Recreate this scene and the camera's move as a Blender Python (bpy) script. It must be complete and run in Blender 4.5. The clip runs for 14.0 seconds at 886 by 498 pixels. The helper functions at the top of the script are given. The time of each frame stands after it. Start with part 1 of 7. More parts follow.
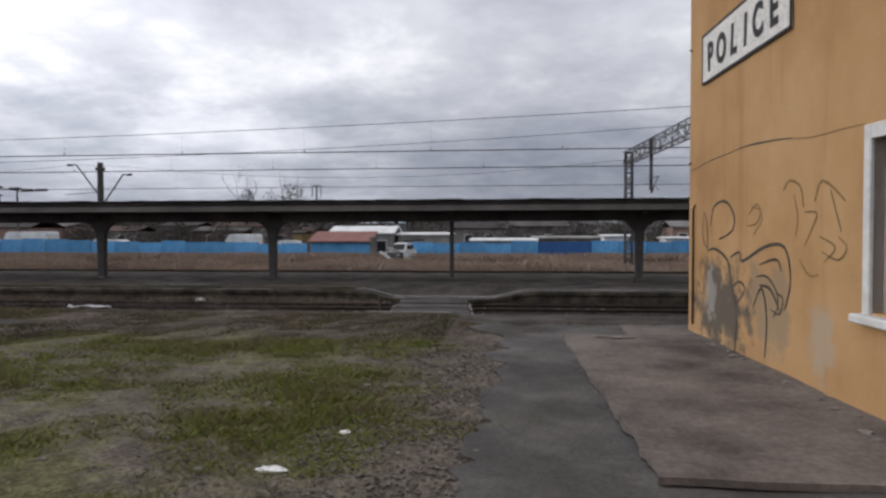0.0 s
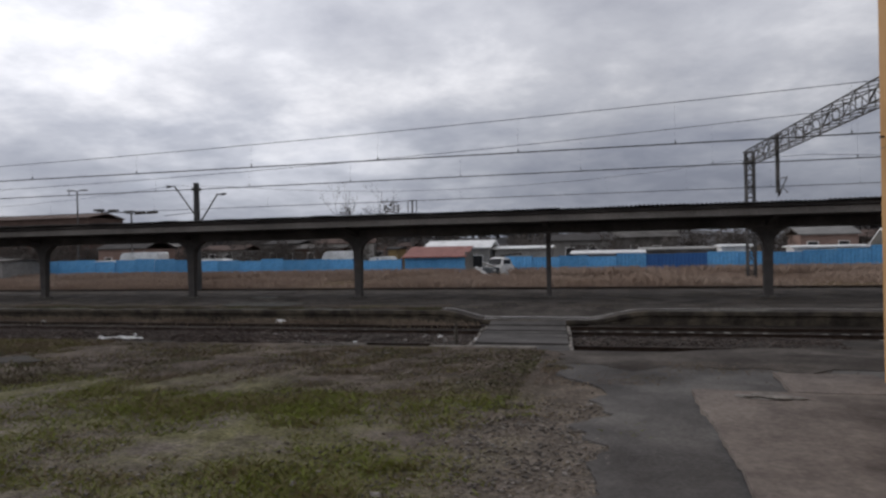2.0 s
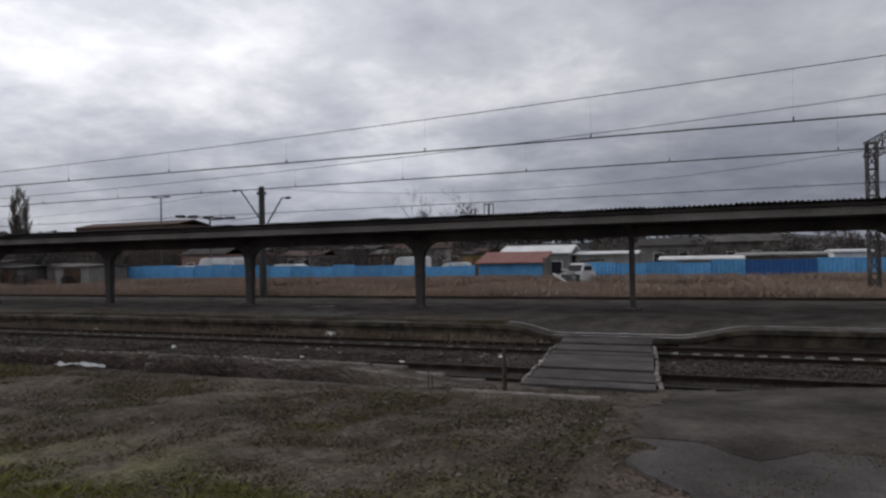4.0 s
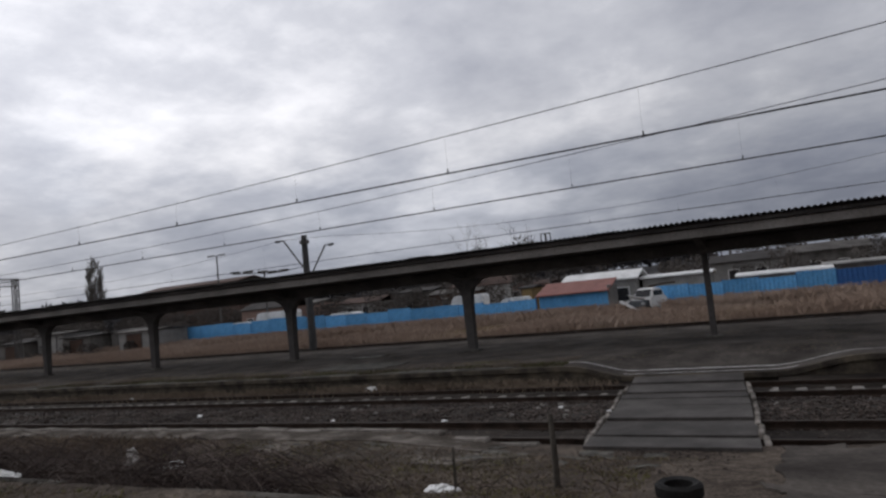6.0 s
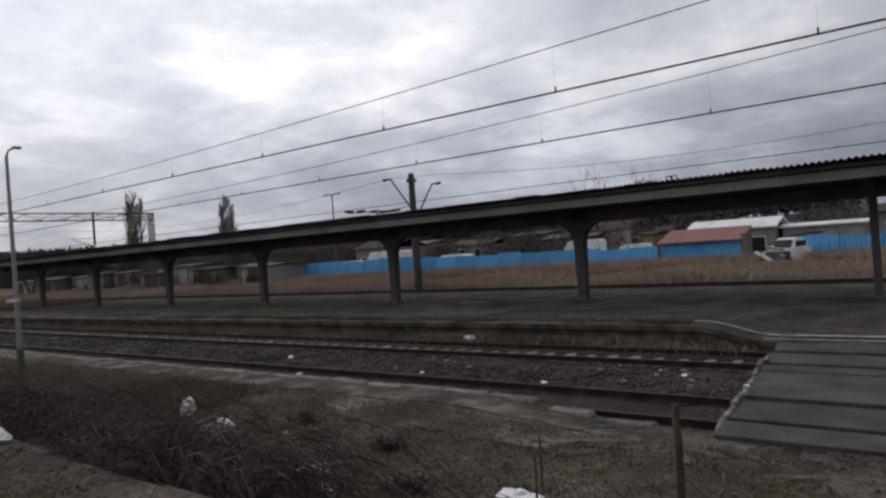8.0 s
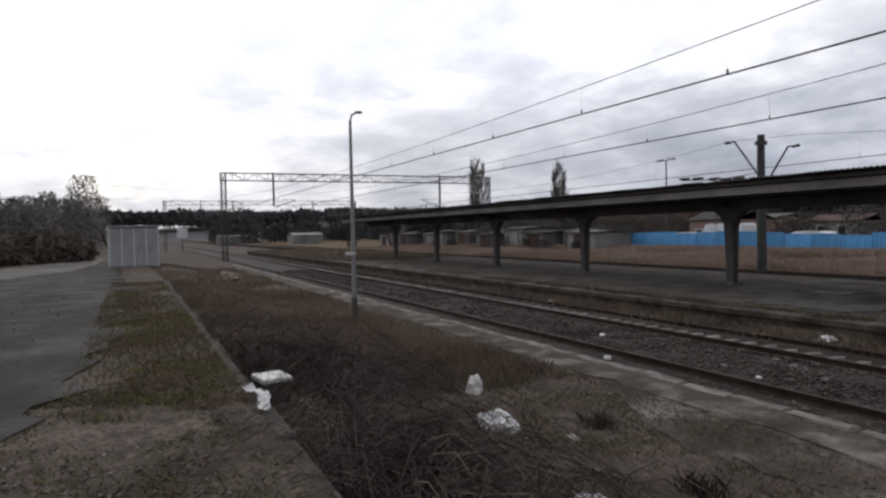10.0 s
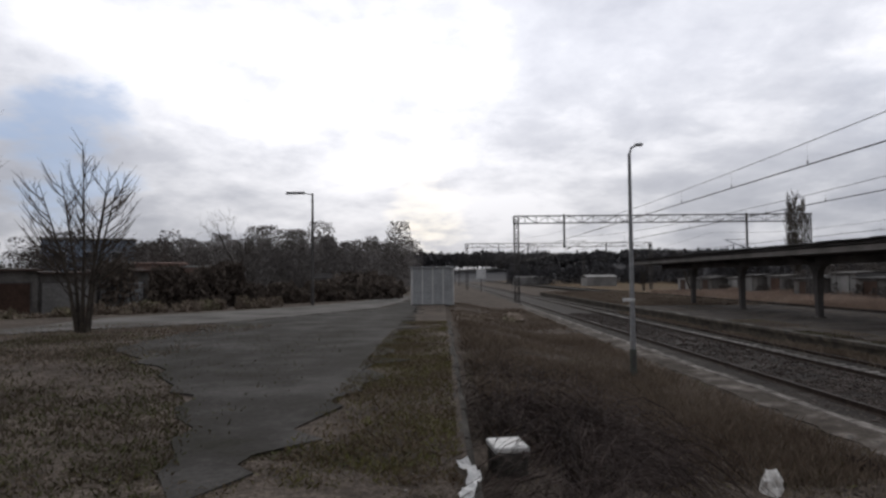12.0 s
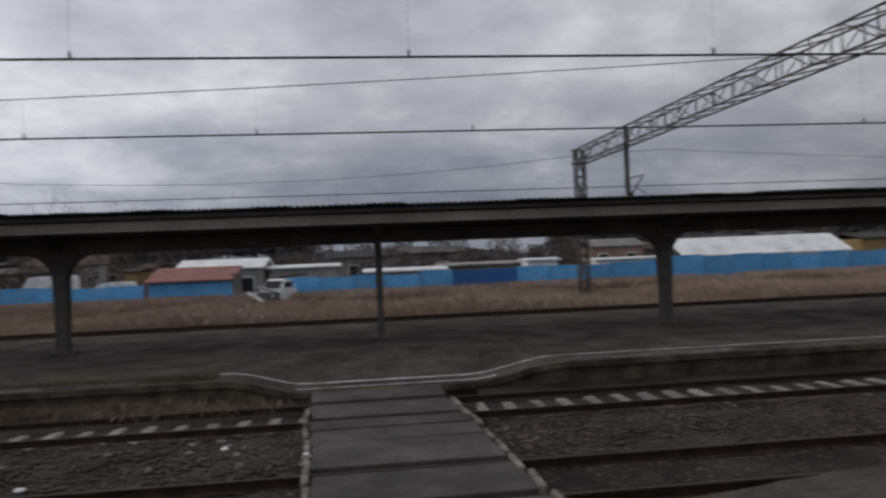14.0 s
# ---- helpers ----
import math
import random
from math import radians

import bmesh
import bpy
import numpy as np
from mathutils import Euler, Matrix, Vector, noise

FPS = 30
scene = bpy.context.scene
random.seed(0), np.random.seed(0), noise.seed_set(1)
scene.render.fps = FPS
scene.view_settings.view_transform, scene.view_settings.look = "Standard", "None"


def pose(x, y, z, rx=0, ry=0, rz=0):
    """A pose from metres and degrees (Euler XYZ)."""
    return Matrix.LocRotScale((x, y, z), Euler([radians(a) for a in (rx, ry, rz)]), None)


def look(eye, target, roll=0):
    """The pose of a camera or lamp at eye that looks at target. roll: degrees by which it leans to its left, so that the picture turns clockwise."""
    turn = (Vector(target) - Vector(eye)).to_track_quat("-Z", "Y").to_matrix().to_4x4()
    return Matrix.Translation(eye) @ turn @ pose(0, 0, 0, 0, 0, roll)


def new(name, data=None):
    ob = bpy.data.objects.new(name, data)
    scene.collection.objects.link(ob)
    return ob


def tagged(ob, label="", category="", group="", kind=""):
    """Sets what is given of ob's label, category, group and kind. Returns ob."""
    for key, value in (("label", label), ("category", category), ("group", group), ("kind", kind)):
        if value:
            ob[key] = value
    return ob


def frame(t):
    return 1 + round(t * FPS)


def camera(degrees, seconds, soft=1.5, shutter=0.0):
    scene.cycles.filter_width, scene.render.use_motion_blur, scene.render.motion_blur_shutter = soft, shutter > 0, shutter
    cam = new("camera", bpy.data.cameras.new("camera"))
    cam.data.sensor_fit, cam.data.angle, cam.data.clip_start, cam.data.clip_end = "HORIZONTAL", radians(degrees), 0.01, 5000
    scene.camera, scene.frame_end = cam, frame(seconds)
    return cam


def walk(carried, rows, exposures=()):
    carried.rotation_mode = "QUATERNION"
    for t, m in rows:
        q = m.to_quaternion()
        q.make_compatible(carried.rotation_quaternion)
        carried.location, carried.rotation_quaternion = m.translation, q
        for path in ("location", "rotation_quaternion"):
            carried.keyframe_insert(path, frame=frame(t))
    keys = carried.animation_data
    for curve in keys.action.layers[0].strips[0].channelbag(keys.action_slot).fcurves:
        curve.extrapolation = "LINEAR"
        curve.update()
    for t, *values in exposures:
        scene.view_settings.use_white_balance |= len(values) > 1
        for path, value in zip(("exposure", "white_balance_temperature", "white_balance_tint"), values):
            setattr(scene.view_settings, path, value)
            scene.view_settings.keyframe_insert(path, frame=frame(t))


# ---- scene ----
cam = camera(67.3, 14.0, soft=2.5, shutter=0.1)
PATH = [
    (0, (-0.617, -0.824, 1.653), (-0.81, 1.166, 1.601), -0.1),
    (0.5, (-0.518, -0.133, 1.666), (-0.482, 1.867, 1.655), -1.4),
    (1, (-0.503, 0.638, 1.676), (-0.731, 2.624, 1.621), 1.3),
    (1.5, (-0.529, 1.378, 1.651), (-0.839, 3.354, 1.607), 0.4),
    (2, (-0.555, 2.002, 1.644), (-1.049, 3.94, 1.638), -1.2),
    (2.2, (-0.573, 2.281, 1.638), (-1.177, 4.187, 1.629), -0.3),
    (4.3, (-0.731, 5.692, 1.634), (-1.499, 7.539, 1.657), -0.9),
    (4.5, (-0.769, 5.991, 1.613), (-1.582, 7.818, 1.65), -0.5),
    (5, (-0.766, 6.681, 1.61), (-1.593, 8.496, 1.762), -6.0),
    (5.5, (-0.883, 7.4, 1.603), (-1.915, 9.111, 1.671), -4.7),
    (6, (-1.071, 7.998, 1.617), (-1.966, 9.781, 1.756), -5.8),
    (6.5, (-1.167, 8.574, 1.575), (-2.235, 10.247, 1.821), -2.2),
    (7, (-1.395, 9.118, 1.565), (-2.553, 10.746, 1.666), 0.3),
    (7.5, (-1.559, 9.62, 1.566), (-2.657, 11.292, 1.577), -2.9),
    (8, (-1.854, 10.123, 1.571), (-3.058, 11.72, 1.57), -4.1),
    (8.5, (-2.198, 10.524, 1.584), (-3.441, 12.09, 1.558), -6.6),
    (8.7, (-2.32, 10.701, 1.592), (-3.67, 12.176, 1.641), -5.3),
    (9, (-2.479, 10.955, 1.598), (-4.091, 12.138, 1.533), -4.3),
    (9.2, (-2.592, 11.075, 1.595), (-4.296, 12.119, 1.522), -3.2),
    (11.5, (-3.956, 12.363, 1.657), (-5.878, 12.906, 1.562), -1.7),
    (12, (-4.192, 12.444, 1.654), (-6.19, 12.447, 1.738), -0.5),
    (12.5, (-4.178, 12.482, 1.665), (-6.173, 12.452, 1.798), 0.1),
    (13, (-3.996, 12.61, 1.684), (-5.818, 13.421, 1.83), 1.7),
    (13.5, (-3.933, 12.622, 1.702), (-5.092, 14.245, 1.855), -3.2),
    (14, (-3.833, 12.596, 1.618), (-3.614, 14.584, 1.646), -2.3),
]
EXPOSURES = [(0, 0.36), (1.0, 0.22), (2.0, 0.10), (4.5, -0.13), (6.5, -0.16), (7.0, -0.24), (7.5, -0.32), (8.0, -0.03), (9.0, 0.13), (11.5, 0.36), (12.0, -0.08), (12.5, -0.42), (13.0, -0.66), (13.5, -0.82), (14.0, -0.12)]
walk(cam, [(t, look(eye, target, roll)) for t, eye, target, roll in PATH], EXPOSURES)


# ---- world, sun ----
SUN_AZ, SUN_EL = radians(181), radians(16)
SUN_DIR = Vector((math.cos(SUN_AZ) * math.cos(SUN_EL), math.sin(SUN_AZ) * math.cos(SUN_EL), math.sin(SUN_EL)))


def build_world():
    w = bpy.data.worlds.new("overcast_sky")
    scene.world = w
    w.use_nodes = True
    nt = w.node_tree
    nt.nodes.clear()
    N, L = nt.nodes.new, nt.links.new
    out, bg = N("ShaderNodeOutputWorld"), N("ShaderNodeBackground")
    L(bg.outputs[0], out.inputs[0])
    tc = N("ShaderNodeTexCoord")
    sep = N("ShaderNodeSeparateXYZ")
    L(tc.outputs["Generated"], sep.inputs[0])

    def m(op, a, b=None, c=None):
        n = N("ShaderNodeMath")
        n.operation = op
        for i, v in enumerate((a, b, c)):
            if v is None:
                continue
            if isinstance(v, (int, float)):
                n.inputs[i].default_value = v
            else:
                L(v, n.inputs[i])
        return n.outputs[0]

    z = m("MAXIMUM", sep.outputs[2], 0.0)
    den = m("ADD", z, 0.24)
    comb = N("ShaderNodeCombineXYZ")
    L(m("DIVIDE", sep.outputs[0], den), comb.inputs[0])
    L(m("DIVIDE", sep.outputs[1], den), comb.inputs[1])

    def cloud(scale, detail, rough, distort, off):
        mp = N("ShaderNodeMapping")
        mp.inputs["Location"].default_value = off
        L(comb.outputs[0], mp.inputs[0])
        n = N("ShaderNodeTexNoise")
        n.inputs["Scale"].default_value = scale
        n.inputs["Detail"].default_value = detail
        n.inputs["Roughness"].default_value = rough
        n.inputs["Distortion"].default_value = distort
        L(mp.outputs[0], n.inputs["Vector"])
        return n.outputs["Fac"]

    big = cloud(0.75, 5, 0.5, 0.15, (3.1, 1.7, 0))
    mid = cloud(2.6, 9, 0.60, 0.12, (0.4, 5.2, 0))
    fine = cloud(7.5, 8, 0.62, 0.25, (2.2, 0.9, 0))
    mix = m("ADD", m("ADD", m("MULTIPLY", big, 0.54), m("MULTIPLY", mid, 0.37)), m("MULTIPLY", fine, 0.09))
    # the hidden sun behind the cloud
    dot = N("ShaderNodeVectorMath")
    dot.operation = "DOT_PRODUCT"
    L(tc.outputs["Generated"], dot.inputs[0])
    dot.inputs[1].default_value = SUN_DIR
    d = m("MAXIMUM", dot.outputs["Value"], 0.0)
    glow = m("POWER", d, 9.0)
    core = m("POWER", d, 60.0)
    ramp = N("ShaderNodeValToRGB")
    e = ramp.color_ramp.elements
    e[0].position, e[0].color = 0.37, (0.385, 0.396, 0.452, 1)
    e[1].position, e[1].color = 0.63, (0.905, 0.90, 0.935, 1)
    mid_el = ramp.color_ramp.elements.new(0.50)
    mid_el.color = (0.565, 0.573, 0.622, 1)
    L(m("ADD", mix, m("MULTIPLY", glow, 0.09)), ramp.inputs[0])
    low = N("ShaderNodeMapRange")
    low.interpolation_type = "SMOOTHSTEP"
    low.inputs["From Max"].default_value, low.inputs["To Min"].default_value = 0.34, 0.56
    L(z, low.inputs["Value"])
    gain = m("ADD", m("ADD", 1.20, m("MULTIPLY", glow, 0.31)), m("MULTIPLY", core, 0.12))
    gain = m("MULTIPLY", m("ADD", gain, m("ADD", m("MULTIPLY", m("MINIMUM", m("SUBTRACT", dot.outputs["Value"], 0.3), 0.0), 0.50), m("MULTIPLY", d, 0.20))), low.outputs[0])

    def toward(az, el):
        n = N("ShaderNodeVectorMath")
        n.operation = "DOT_PRODUCT"
        L(tc.outputs["Generated"], n.inputs[0])
        n.inputs[1].default_value = (math.cos(radians(az)) * math.cos(radians(el)), math.sin(radians(az)) * math.cos(radians(el)), math.sin(radians(el)))
        return n.outputs["Value"]

    def band(v, a, b, hi):
        n = N("ShaderNodeMapRange")
        n.interpolation_type = "SMOOTHSTEP"
        n.inputs["From Min"].default_value, n.inputs["From Max"].default_value, n.inputs["To Max"].default_value = a, b, hi
        L(v, n.inputs["Value"])
        return n.outputs[0]

    # a heavy blue-grey cloud bank low across the line, and thinner bright cloud high up beyond it
    rag = m("ADD", z, m("MULTIPLY", m("SUBTRACT", mid, 0.5), 0.22))
    bank = m("MULTIPLY", band(toward(98, 0), 0.50, 0.93, 1.0), band(rag, 0.25, 0.09, 1.0))
    upper = m("MULTIPLY", band(toward(99, 17), 0.945, 0.992, 0.10), band(toward(150, 24), 0.99, 0.9, 1.0))
    lift = band(toward(150, 27), 0.90, 0.99, 0.08)
    gain = m("MULTIPLY", gain, m("ADD", m("SUBTRACT", m("SUBTRACT", 1.0, m("MULTIPLY", bank, 0.14)), upper), lift))
    scl = N("ShaderNodeVectorMath")
    scl.operation = "SCALE"
    cold = N("ShaderNodeMix")
    cold.data_type, cold.blend_type = "RGBA", "MULTIPLY"
    L(bank, cold.inputs["Factor"])
    L(ramp.outputs[0], cold.inputs[6])
    cold.inputs[7].default_value = (0.96, 0.99, 1.05, 1)
    L(cold.outputs[2], scl.inputs[0])
    L(gain, scl.inputs["Scale"])
    sky = N("ShaderNodeTexSky")
    sky.sky_type, sky.sun_disc = "NISHITA", False
    sky.sun_elevation, sky.sun_rotation = SUN_EL, math.pi / 2 - SUN_AZ
    skys = N("ShaderNodeVectorMath")
    skys.operation = "SCALE"
    L(sky.outputs[0], skys.inputs[0])
    skys.inputs["Scale"].default_value = 0.13
    veil = N("ShaderNodeMix")
    veil.data_type = "RGBA"
    veil.inputs["Factor"].default_value = 0.85
    L(skys.outputs[0], veil.inputs[6])
    veil.inputs[7].default_value = (0.27, 0.40, 0.66, 1)
    # thin places in the cloud let some sky through
    gap = N("ShaderNodeMapRange")
    gap.inputs["From Min"].default_value, gap.inputs["From Max"].default_value = 0.60, 0.74
    L(cloud(0.8, 3, 0.5, 0.2, (7.7, 2.3, 0)), gap.inputs["Value"])
    mx = N("ShaderNodeMix")
    mx.data_type = "RGBA"
    # a break in the cloud low beside the hidden sun
    brk = N("ShaderNodeVectorMath")
    brk.operation = "DOT_PRODUCT"
    L(tc.outputs["Generated"], brk.inputs[0])
    brk.inputs[1].default_value = Vector((-1, -0.57, 0.205)).normalized()
    open_sky = N("ShaderNodeMapRange")
    open_sky.interpolation_type = "SMOOTHSTEP"
    open_sky.inputs["From Min"].default_value, open_sky.inputs["From Max"].default_value = 0.9945, 0.9995
    L(m("ADD", brk.outputs["Value"], m("MULTIPLY", m("SUBTRACT", mid, 0.5), 0.022)), open_sky.inputs["Value"])
    L(m("MINIMUM", m("ADD", m("ADD", m("MULTIPLY", gap.outputs[0], 0.15), 0.04), m("MULTIPLY", open_sky.outputs[0], 0.7)), 0.9), mx.inputs["Factor"])
    L(scl.outputs[0], mx.inputs[6])
    L(veil.outputs[2], mx.inputs[7])
    # a warm rift in the cloud low over the line
    rift = N("ShaderNodeVectorMath")
    rift.operation = "DOT_PRODUCT"
    L(tc.outputs["Generated"], rift.inputs[0])
    rift.inputs[1].default_value = Vector((-1, -0.02, 0.095)).normalized()
    warm = N("ShaderNodeMapRange")
    warm.interpolation_type = "SMOOTHSTEP"
    warm.inputs["From Min"].default_value, warm.inputs["From Max"].default_value = 0.9976, 1.0012
    L(m("ADD", rift.outputs["Value"], m("MULTIPLY", m("SUBTRACT", mid, 0.5), 0.008)), warm.inputs["Value"])
    mw = N("ShaderNodeMix")
    mw.data_type = "RGBA"
    L(m("MULTIPLY", warm.outputs[0], 0.65), mw.inputs["Factor"])
    L(mx.outputs[2], mw.inputs[6])
    mw.inputs[7].default_value = (1.6, 1.45, 1.15, 1)
    L(mw.outputs[2], bg.inputs["Color"])
    bg.inputs["Strength"].default_value = 1.0


build_world()
sun = new("sun", bpy.data.lights.new("sun", "SUN"))
sun.data.energy, sun.data.angle, sun.data.color = 0.55, radians(25), (1.0, 0.95, 0.88)
sun.matrix_world = look((0, 0, 60), Vector((0, 0, 60)) - SUN_DIR)

# ---- materials ----


def surface(name, cols, rough=0.85, scale=0.6, fine=14.0, bump=0.3, metal=0.0, vary=0.0, island=0.0, dist=0.02, spec=0.2, grain=1.0):
    """A weathered surface: cols blended by a coarse noise, broken up by a fine one; vary: by object, island: by piece."""
    mt = bpy.data.materials.new(name)
    mt.use_nodes = True
    nt = mt.node_tree
    N, L = nt.nodes.new, nt.links.new
    b = nt.nodes["Principled BSDF"]
    b.inputs["Roughness"].default_value, b.inputs["Metallic"].default_value = rough, metal
    b.inputs["Specular IOR Level"].default_value = spec
    tc = N("ShaderNodeTexCoord")
    n1, n2 = N("ShaderNodeTexNoise"), N("ShaderNodeTexNoise")
    n1.inputs["Scale"].default_value, n1.inputs["Detail"].default_value, n1.inputs["Roughness"].default_value = scale, 6, 0.62
    n2.inputs["Scale"].default_value, n2.inputs["Detail"].default_value, n2.inputs["Roughness"].default_value = fine, 5, 0.7
    L(tc.outputs["Object"], n1.inputs["Vector"])
    L(tc.outputs["Object"], n2.inputs["Vector"])
    ramp = N("ShaderNodeValToRGB")
    els = ramp.color_ramp.elements
    k = len(cols)
    while len(els) < k:
        els.new(0.5)
    for i, c in enumerate(cols):
        els[i].position = 0.33 + 0.34 * i / max(1, k - 1)
        els[i].color = (*c, 1)
    L(n1.outputs["Fac"], ramp.inputs[0])
    mr = N("ShaderNodeMapRange")
    mr.inputs["From Min"].default_value, mr.inputs["From Max"].default_value = 0.3, 0.7
    mr.inputs["To Min"].default_value, mr.inputs["To Max"].default_value = 1 - 0.28 * grain, 1 + 0.25 * grain
    L(n2.outputs["Fac"], mr.inputs["Value"])
    val = mr.outputs[0]
    for amount, node, sock in ((vary, "ShaderNodeObjectInfo", "Random"), (island, "ShaderNodeNewGeometry", "Random Per Island")):
        if amount:
            r = N(node)
            q = N("ShaderNodeMapRange")
            q.inputs["To Min"].default_value, q.inputs["To Max"].default_value = 1 - amount, 1 + amount
            L(r.outputs[sock], q.inputs["Value"])
            mul = N("ShaderNodeMath")
            mul.operation = "MULTIPLY"
            L(val, mul.inputs[0])
            L(q.outputs[0], mul.inputs[1])
            val = mul.outputs[0]
    sc = N("ShaderNodeVectorMath")
    sc.operation = "SCALE"
    L(ramp.outputs[0], sc.inputs[0])
    L(val, sc.inputs["Scale"])
    L(sc.outputs[0], b.inputs["Base Color"])
    if bump:
        bp = N("ShaderNodeBump")
        bp.inputs["Strength"].default_value, bp.inputs["Distance"].default_value = bump, dist
        L(n2.outputs["Fac"], bp.inputs["Height"])
        L(bp.outputs[0], b.inputs["Normal"])
    return mt


M = {}
M["asphalt"] = surface("asphalt", [(0.060, 0.056, 0.054), (0.092, 0.087, 0.084), (0.145, 0.137, 0.130)], 0.92, 0.8, 30, 0.45, spec=0.08)
M["yard"] = surface("mossy_asphalt", [(0.028, 0.027, 0.020), (0.046, 0.043, 0.039), (0.082, 0.077, 0.072)], 0.95, 0.6, 16, 0.5, spec=0.05)
M["yard_pale"] = surface("worn_yard_concrete", [(0.06, 0.056, 0.05), (0.12, 0.113, 0.104), (0.165, 0.156, 0.144)], 0.95, 0.35, 20, 0.4, spec=0.05)
M["asphalt_dark"] = surface("platform_asphalt", [(0.040, 0.035, 0.032), (0.072, 0.064, 0.058), (0.115, 0.102, 0.091)], 0.97, 0.8, 14, 0.6, spec=0.03)
M["apron"] = surface("concrete_apron", [(0.078, 0.066, 0.060), (0.152, 0.130, 0.117), (0.205, 0.178, 0.158)], 0.93, 0.9, 18, 0.4, spec=0.08)
M["concrete"] = surface("old_concrete", [(0.13, 0.122, 0.112), (0.215, 0.20, 0.183), (0.30, 0.282, 0.258)], 0.9, 1.6, 18, 0.5, vary=0.15)
M["concrete_dark"] = surface("stained_concrete", [(0.04, 0.038, 0.032), (0.085, 0.080, 0.070), (0.14, 0.13, 0.113)], 0.92, 2.2, 15, 0.7, vary=0.3)
M["wall_cap"] = surface("soiled_concrete", [(0.032, 0.029, 0.025), (0.058, 0.053, 0.047), (0.10, 0.093, 0.082)], 0.95, 1.6, 12, 0.6, vary=0.3, spec=0.05)
M["kerb"] = surface("worn_kerb_concrete", [(0.075, 0.067, 0.058), (0.145, 0.130, 0.115), (0.25, 0.228, 0.205)], 0.92, 2.5, 14, 0.6, vary=0.3)
M["mossy"] = surface("mossy_concrete", [(0.028, 0.024, 0.020), (0.062, 0.052, 0.041), (0.11, 0.092, 0.068)], 0.95, 1.8, 15, 0.6)
M["deck"] = surface("crossing_slab", [(0.038, 0.035, 0.032), (0.064, 0.058, 0.054), (0.098, 0.090, 0.084)], 0.8, 0.9, 20, 0.3, vary=0.12)
M["paint_line"] = surface("worn_white_paint", [(0.16, 0.155, 0.15), (0.42, 0.41, 0.40), (0.55, 0.54, 0.53)], 0.8, 3.0, 30, 0.2)
M["kerb_strip"] = surface("crumbling_platform_concrete", [(0.046, 0.038, 0.031), (0.075, 0.064, 0.054), (0.19, 0.168, 0.148)], 0.95, 1.3, 10, 0.7, dist=0.03, spec=0.05)
M["soil"] = surface("soil", [(0.054, 0.043, 0.036), (0.084, 0.068, 0.057), (0.118, 0.098, 0.082)], 0.95, 0.5, 9, 0.8, dist=0.05)
M["ballast_bed"] = surface("ballast_bed", [(0.028, 0.024, 0.021), (0.046, 0.040, 0.035), (0.068, 0.059, 0.051)], 0.95, 0.8, 16, 1.0, dist=0.05)
M["stone"] = surface("ballast_stone", [(0.040, 0.031, 0.027), (0.066, 0.053, 0.046), (0.105, 0.086, 0.075)], 0.9, 0.7, 25, 0.3, island=0.45)
M["crumb"] = surface("grit", [(0.09, 0.08, 0.07), (0.14, 0.127, 0.115), (0.20, 0.185, 0.17)], 0.95, 1.5, 20, 0.0, island=0.5, spec=0.05)
M["rail"] = surface("rusty_rail", [(0.018, 0.013, 0.010), (0.034, 0.023, 0.017), (0.055, 0.038, 0.029)], 0.8, 2.5, 30, 0.2, metal=0.2)
M["rail_head"] = surface("worn_rail_head", [(0.032, 0.024, 0.020), (0.062, 0.049, 0.042)], 0.6, 1.0, 20, 0.1, metal=0.4)
M["sleeper"] = surface("concrete_sleeper", [(0.15, 0.14, 0.128), (0.23, 0.216, 0.20), (0.30, 0.283, 0.262)], 0.9, 2.0, 25, 0.4, vary=0.3)
M["trim"] = surface("white_trim_paint", [(0.50, 0.49, 0.47), (0.62, 0.61, 0.59), (0.70, 0.69, 0.67)], 0.7, 1.2, 12, 0.05, grain=0.35)
M["sign"] = surface("sign_white", [(0.60, 0.58, 0.55), (0.72, 0.70, 0.66)], 0.6, 1.5, 20, 0.05)
M["black"] = surface("black_paint", [(0.012, 0.012, 0.013), (0.03, 0.03, 0.032)], 0.6, 2.0, 20, 0.05)
M["spray"] = surface("spray_paint", [(0.045, 0.040, 0.034), (0.12, 0.092, 0.064)], 0.7, 3.0, 20, 0.05)
M["spray_thin"] = surface("faded_spray_paint", [(0.20, 0.125, 0.06), (0.30, 0.18, 0.075)], 0.8, 4.0, 20, 0.05)
M["wood_frame"] = surface("brown_window_paint", [(0.06, 0.018, 0.014), (0.11, 0.03, 0.022)], 0.6, 3.0, 20, 0.2)
# room surfaces behind the window, with the dimness put into their colour
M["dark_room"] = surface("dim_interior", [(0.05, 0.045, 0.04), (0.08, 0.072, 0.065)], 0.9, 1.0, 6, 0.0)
M["curtain"] = surface("net_curtain", [(0.25, 0.245, 0.235), (0.35, 0.34, 0.325)], 0.95, 2.0, 12, 0.2)
M["canopy"] = surface("canopy_concrete", [(0.062, 0.057, 0.055), (0.092, 0.085, 0.081), (0.13, 0.12, 0.112)], 0.9, 0.5, 12, 0.35)
M["fascia"] = surface("canopy_fascia", [(0.17, 0.155, 0.142), (0.24, 0.22, 0.203), (0.30, 0.275, 0.255)], 0.85, 0.5, 10, 0.3)
M["eternit"] = surface("corrugated_roof_sheet", [(0.045, 0.042, 0.041), (0.068, 0.064, 0.062), (0.10, 0.094, 0.088)], 0.95, 0.8, 14, 0.4)
M["fence"] = surface("blue_fence_paint", [(0.07, 0.23, 0.45), (0.105, 0.32, 0.59), (0.155, 0.38, 0.64)], 0.7, 0.35, 5, 0.2, vary=0.16)
